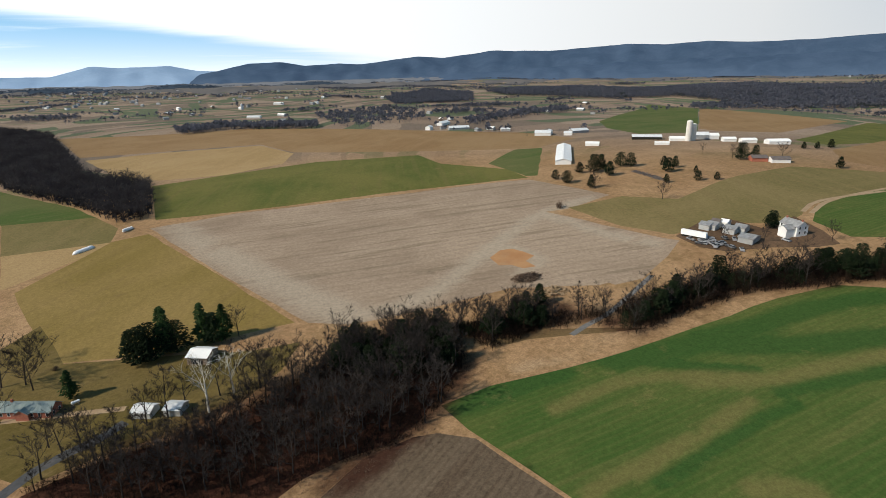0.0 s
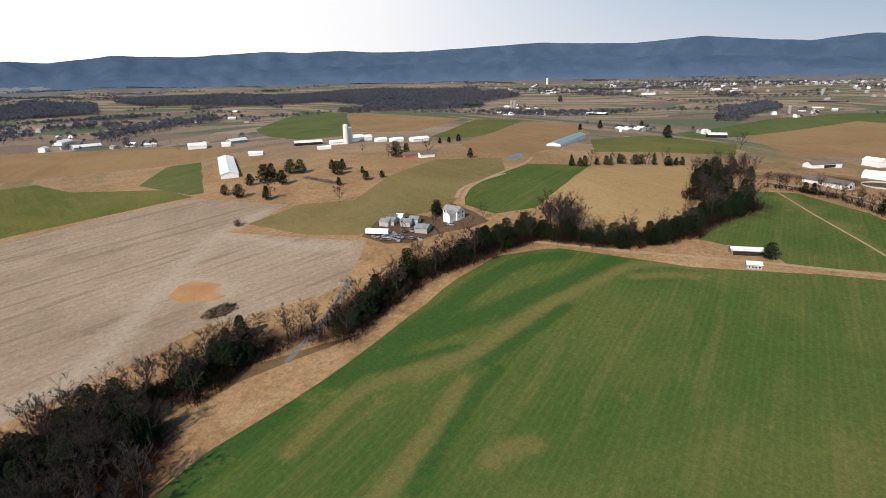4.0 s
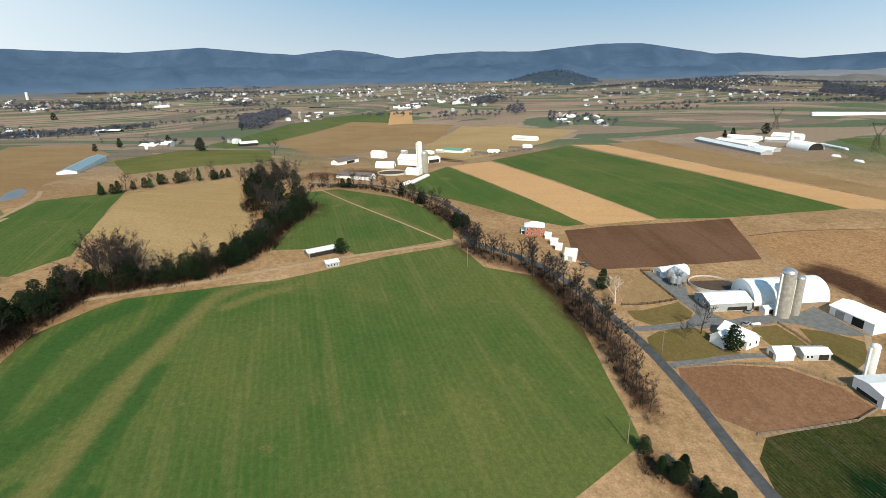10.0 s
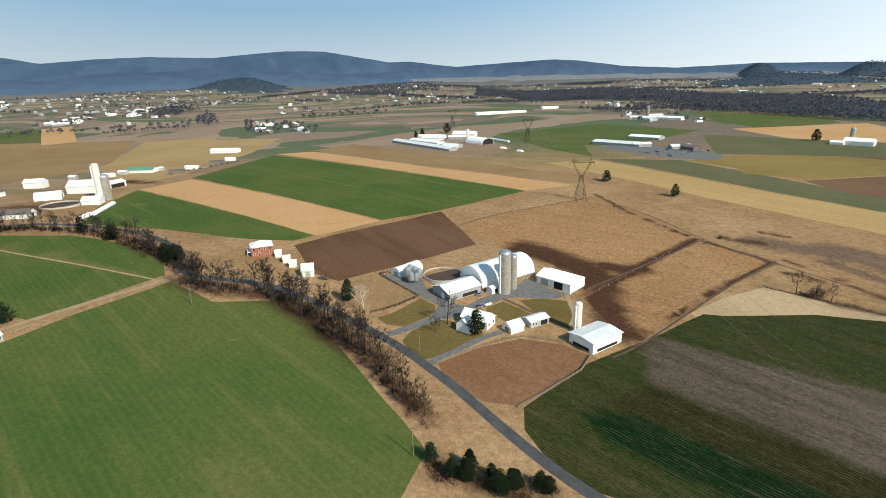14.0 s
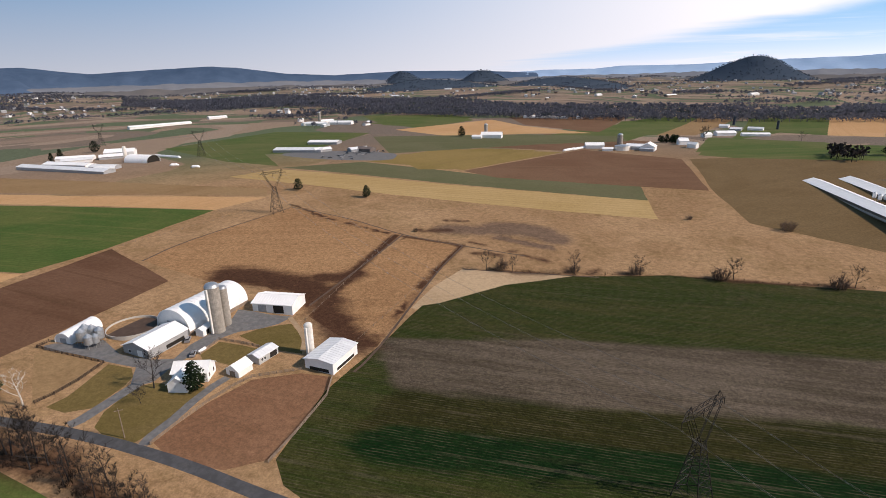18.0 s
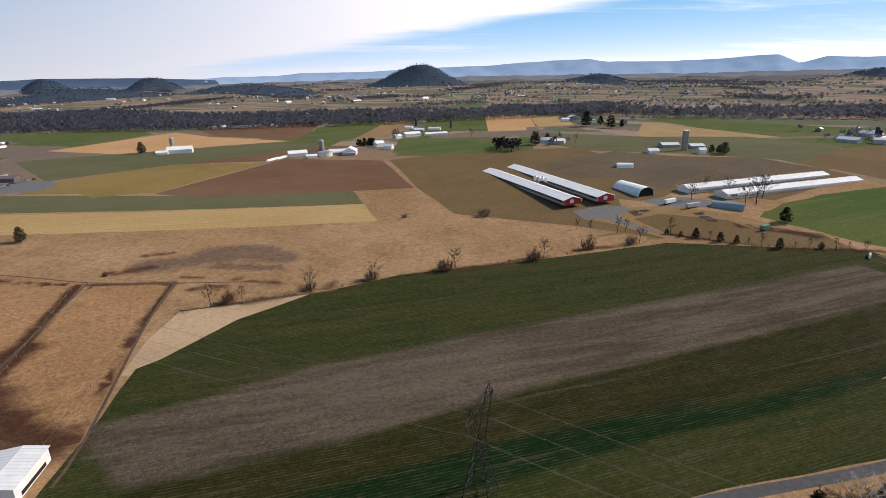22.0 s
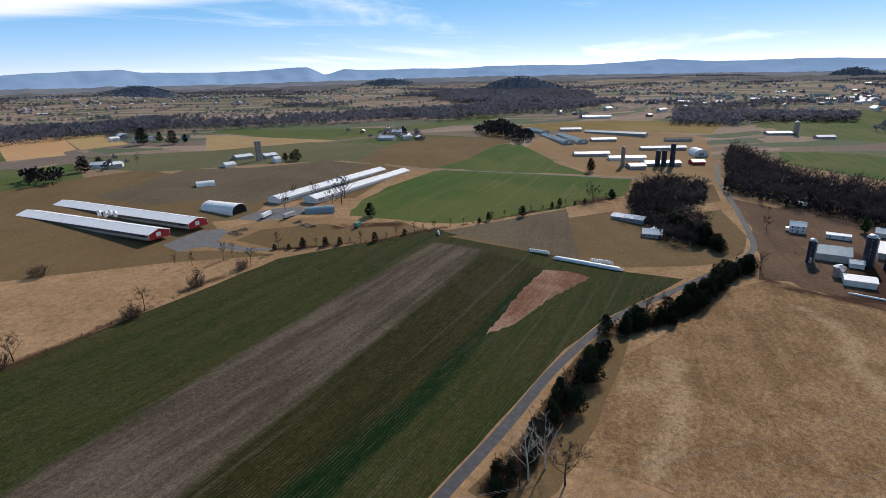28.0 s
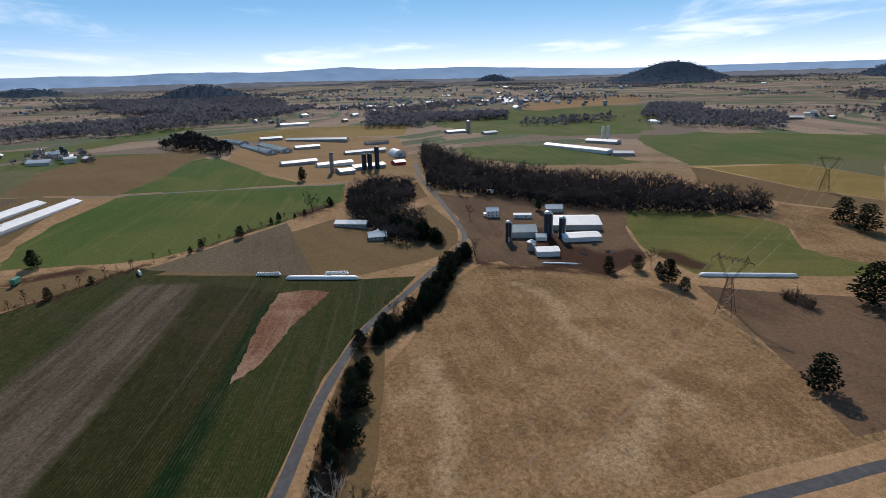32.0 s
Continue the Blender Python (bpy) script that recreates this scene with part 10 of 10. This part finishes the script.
farm_building("barn", "grey barn by the dark silo", "barn", -99.7, -926.0, 161, 15.8, 14, 3.0, 2.0, "wall_grey", "roof_grey", ribs=False)
farm_building("barn", "low white shed with pale roof", "barn", -128.3, -933.8, 159, 21.2, 10, 3.0, 2.0, "wall_white", "roof_grey", ribs=False)
farm_building("barn", "white barn with a pale roof", "barn", -90.9, -981.8, 162, 14.2, 12, 3.0, 2.0, "wall_white", "roof_grey", ribs=False)
farm_building("barn", "white barn with a pale roof", "barn", -301.0, -543.3, 169, 11.6, 12, 3.0, 2.0, "wall_white", "roof_grey", ribs=False)
farm_building("barn", "grey barn with a white roof", "barn", -344.1, -575.8, 168, 20.6, 14, 3.0, 2.0, "wall_grey", "roof_grey", ribs=False)
farm_building("barn", "white barn with a grey roof", "barn", -366.0, -555.6, 169, 16.2, 14, 3.0, 2.0, "wall_grey", "roof_grey", ribs=False)
farm_building("house", "white farmhouse with a pale roof", "house", -345.8, -517.9, 169, 7.6, 8, 4.6, 2.0, "wall_white", "roof_grey", ribs=False)
farm_building("house", "white farmhouse behind cedars", "house", -233.6, -652.1, 167, 13.7, 9, 4.6, 2.0, "wall_grey", "roof_white", ribs=False)
farm_building("barn", "big white barn with a white roof", "barn", -548.3, -171.4, 124, 16.9, 18, 3.0, 2.0, "wall_grey", "roof_grey", ribs=False)
farm_building("barn", "long white barn with pale roof", "barn", -585.8, -192.1, 123, 42.2, 12, 3.0, 2.0, "wall_white", "roof_white", ribs=False)
farm_building("barn", "white barn behind dark silos", "barn", -578.3, -151.4, 123, 38.6, 16, 3.0, 2.0, "wall_grey", "roof_grey", ribs=False)
farm_building("barn", "dark red barn with a grey roof", "barn", -605.1, -118.9, 121, 13.6, 14, 3.0, 2.0, "wall_red", "roof_grey", ribs=False)
farm_building("barn", "long low grey metal shed", "barn", -586.9, -235.0, 124, 42.3, 12, 3.0, 2.0, "wall_grey", "roof_grey", ribs=False)
farm_building("barn", "long low white metal shed", "barn", -675.1, -171.8, 121, 56.8, 9, 3.0, 2.0, "wall_grey", "roof_grey", ribs=False)
farm_building("barn", "long shed with a rusty roof", "barn", -756.0, -169.5, 119, 36.0, 9, 3.0, 2.0, "wall_grey", "roof_dark", ribs=False)
farm_building("barn", "very long grey-blue poultry barn", "barn", -781.4, -264.8, 87, 94.2, 14, 3.0, 2.0, "wall_grey", "roof_blue", ribs=False)
farm_building("barn", "long grey-blue poultry barn", "barn", -788.3, -338.6, 118, 32.4, 14, 3.0, 2.0, "wall_grey", "roof_grey", ribs=False)
farm_building("barn", "dark open barn with grey roof", "barn", -705.9, -258.9, 121, 34.0, 12, 3.0, 2.0, "wall_grey", "roof_grey", ribs=False)
farm_building("barn", "grey barn with a white roof", "barn", -894.1, -57.4, 119, 34.8, 16, 3.0, 2.0, "wall_grey", "roof_white", ribs=False)
farm_building("barn", "white barn with a pale roof", "barn", -875.4, 0.3, 118, 24.4, 12, 3.0, 2.0, "wall_grey", "roof_grey", ribs=False)
farm_building("barn", "long white barn with pale roof", "barn", -970.1, -357.9, 119, 52.4, 14, 3.0, 2.0, "wall_white", "roof_white", ribs=False)
farm_building("barn", "very long low barn with a pale roof", "barn", -706.1, 113.6, 42, 106.6, 16, 3.0, 2.0, "wall_white", "roof_grey", ribs=False)
farm_building("barn", "wide white barn by twin silos", "barn", -758.4, 159.8, 54, 46.9, 18, 3.0, 2.0, "wall_grey", "roof_white", ribs=False)
farm_building("barn", "low grey barn with metal roof", "barn", -658.0, 162.3, 81, 25.3, 14, 3.0, 2.0, "wall_grey", "roof_grey", ribs=False)
poultry_house("long poultry house with grey-blue roof", -685.8, -320.9, 43, 95.8, 14.0, "wall_grey", "roof_blue")
poultry_house("long poultry house with grey-blue roof", -702.6, -304.8, 41, 92.9, 14.0, "wall_grey", "roof_blue")
poultry_house("long poultry house with grey-blue roof", -753.4, -382.0, 51, 58.8, 14.0, "wall_grey", "roof_blue")
silage_bag("white plastic silage bag far across the fields", 527.3, -437.9, -143, 9.6, 1.8)
silage_bag("white plastic silage bag far across the fields", 590.0, -492.0, 170, 49.7, 1.8)
silage_bag("white plastic silage bag far across the fields", 493.0, -431.9, -163, 10.1, 1.8)
hoop_barn("white hoop barn with a dark panel for the shaded open end", 590.4, -455.7, 180, 34.0, 20.0, 8.0)
hoop_barn("white hoop barn with a dark panel for the shaded open end", -660.0, -127.4, 210, 24.0, 16.0, 8.0)
silo("pale silo beside the white barns", 650.7, -486.8, 13.0, 2.1, "silo_white", "silo_white", False)
silo("concrete silo with a steel dome", 67.6, -713.3, 14.2, 3.5, "silo_stave", "steel", False)
silo("dark blue steel silo far off", -111.7, -1027.6, 14.8, 2.2, "silo_blue", "silo_blue", False)
silo("slim dark blue steel silo", -160.9, -948.8, 13.8, 1.8, "silo_blue", "silo_blue", False)
silo("tall grey silo in a row of three", -341.9, -545.7, 23.2, 1.8, "silo_stave", "steel", False)
silo("tall grey silo in a row of three", -343.6, -545.4, 23.3, 1.8, "silo_stave", "steel", False)
silo("tall grey silo in a row of three", -345.7, -544.9, 23.3, 1.8, "silo_stave", "steel", False)
silo("tall dark blue steel silo", -567.7, -153.2, 18.1, 2.7, "silo_blue", "silo_blue", False)
silo("tall dark blue steel silo", -571.4, -147.4, 18.2, 2.7, "silo_blue", "silo_blue", False)
silo("tall dark blue steel silo", -576.3, -139.7, 25.3, 2.7, "silo_blue", "silo_blue", False)
silo("grey concrete stave silo far off", -546.5, -185.3, 21.8, 2.3, "silo_stave", "silo_blue", False)
silo("grey concrete stave silo far off", -897.6, -34.8, 20.6, 3.5, "silo_stave", "steel", False)
silo("grey concrete silo far off", -960.7, -384.4, 16.3, 2.8, "silo_stave", "steel", False)
silo("pale silo of a pair", -784.4, 165.3, 20.2, 2.2, "silo_white", "silo_white", False)
silo("pale silo of a pair", -783.2, 172.5, 21.1, 2.2, "silo_white", "silo_white", False)
silo("tan silo of a pair", 1216.0, 790.5, 27.4, 3.7, "silo_stave", "steel", False)
silo("tan silo of a pair", 1221.1, 783.6, 27.5, 3.7, "silo_stave", "steel", False)
silo("grey concrete silo far off", 1235.0, 183.4, 17.2, 3.2, "silo_stave", "steel", False)
silo("white concrete silo far off", 2829.8, 1584.2, 34.3, 5.9, "silo_white", "silo_white", False)
silo("dark blue silo far off", -606.2, -531.8, 13.0, 2.3, "silo_blue", "silo_blue", False)
silo("dark blue silo far off", -617.4, -544.9, 14.8, 2.3, "silo_blue", "silo_blue", False)
farm_building("barn", "long barn with a metal roof", "barn", 597.0, 317.3, 10, 104.0, 16, 3.6, 2.2, "wall_white", "roof_blue", ribs=False)
farm_building("barn", "long barn with a metal roof", "barn", 1165.7, 535.4, -100, 46.9, 14, 3.6, 2.2, "interior_shade", "roof_white", ribs=False)
farm_building("barn", "low white shed with pale roof", "barn", 776.5, 318.9, -66, 16.3, 10, 3.6, 2.2, "wall_white", "roof_white", ribs=False)
farm_building("barn", "long barn with a metal roof", "barn", 789.8, 201.0, -64, 23.1, 12, 3.6, 2.2, "interior_shade", "roof_grey", ribs=False)
farm_building("barn", "long barn with a metal roof", "barn", 1835.4, 178.7, -103, 90.2, 16, 3.6, 2.2, "interior_shade", "roof_dark", ribs=False)
farm_building("barn", "long barn with a metal roof", "barn", 1873.2, 677.6, -48, 43.4, 12, 3.6, 2.2, "wall_white", "roof_white", ribs=False)
farm_building("barn", "long barn with a metal roof", "barn", 1164.9, 688.8, -70, 37.9, 14, 3.6, 2.2, "wall_white", "roof_white", ribs=False)
farm_building("barn", "low white shed with pale roof", "barn", 1130.4, 740.3, -49, 60.1, 10, 3.6, 2.2, "wall_white", "roof_white", ribs=False)
plant("cedar", 755.3, 378.0, 9.7)
plant("bare", 828.9, 402.3, 10.6)
plant("cedar", 797.8, 366.4, 12.9)
plant("bare", 923.8, 378.1, 8.4)
plant("cedar", 883.1, 334.0, 8.9)
plant("bare", 1226.0, 377.3, 16.2)
plant("cedar", 729.6, 244.8, 16.2)
plant("bare", 671.6, 147.7, 15.9)
plant("cedar", 1117.8, 650.3, 13.6)
plant("bare", 1167.3, 653.7, 12.7)
plant("cedar", 1519.0, 812.8, 18.1)
plant("cedar", -203.4, -654.7, 17.2)
plant("cedar", -229.2, -676.3, 11.4)
plant("cedar", -365.8, -835.4, 24.6)
plant("cedar", -397.6, -845.4, 14.7)
plant("cedar", -387.3, -792.9, 19.9)
plant("cedar", -408.7, -795.7, 12.1)
plant("bare", -259.5, -653.7, 11.2)
plant("cedar", 15.5, -738.6, 9.0)
plant("cedar", 4.3, -736.2, 9.8)
plant("cedar", 0.1, -735.3, 10.6)
plant("bare", -36.8, -766.0, 18.7)
plant("bare", -153.3, -782.4, 10.7)
plant("cedar", -359.6, -518.9, 8.9)
plant("cedar", -364.2, -513.6, 8.8)
plant("cedar", -364.3, -505.1, 13.1)

# each first tree takes its own place last
for models in TREES.values():
    for root, m, used in models:
        if m is not None:
            root.matrix_basis = m
        else:
            for child in list(root.children):
                bpy.data.objects.remove(child)
            bpy.data.objects.remove(root)
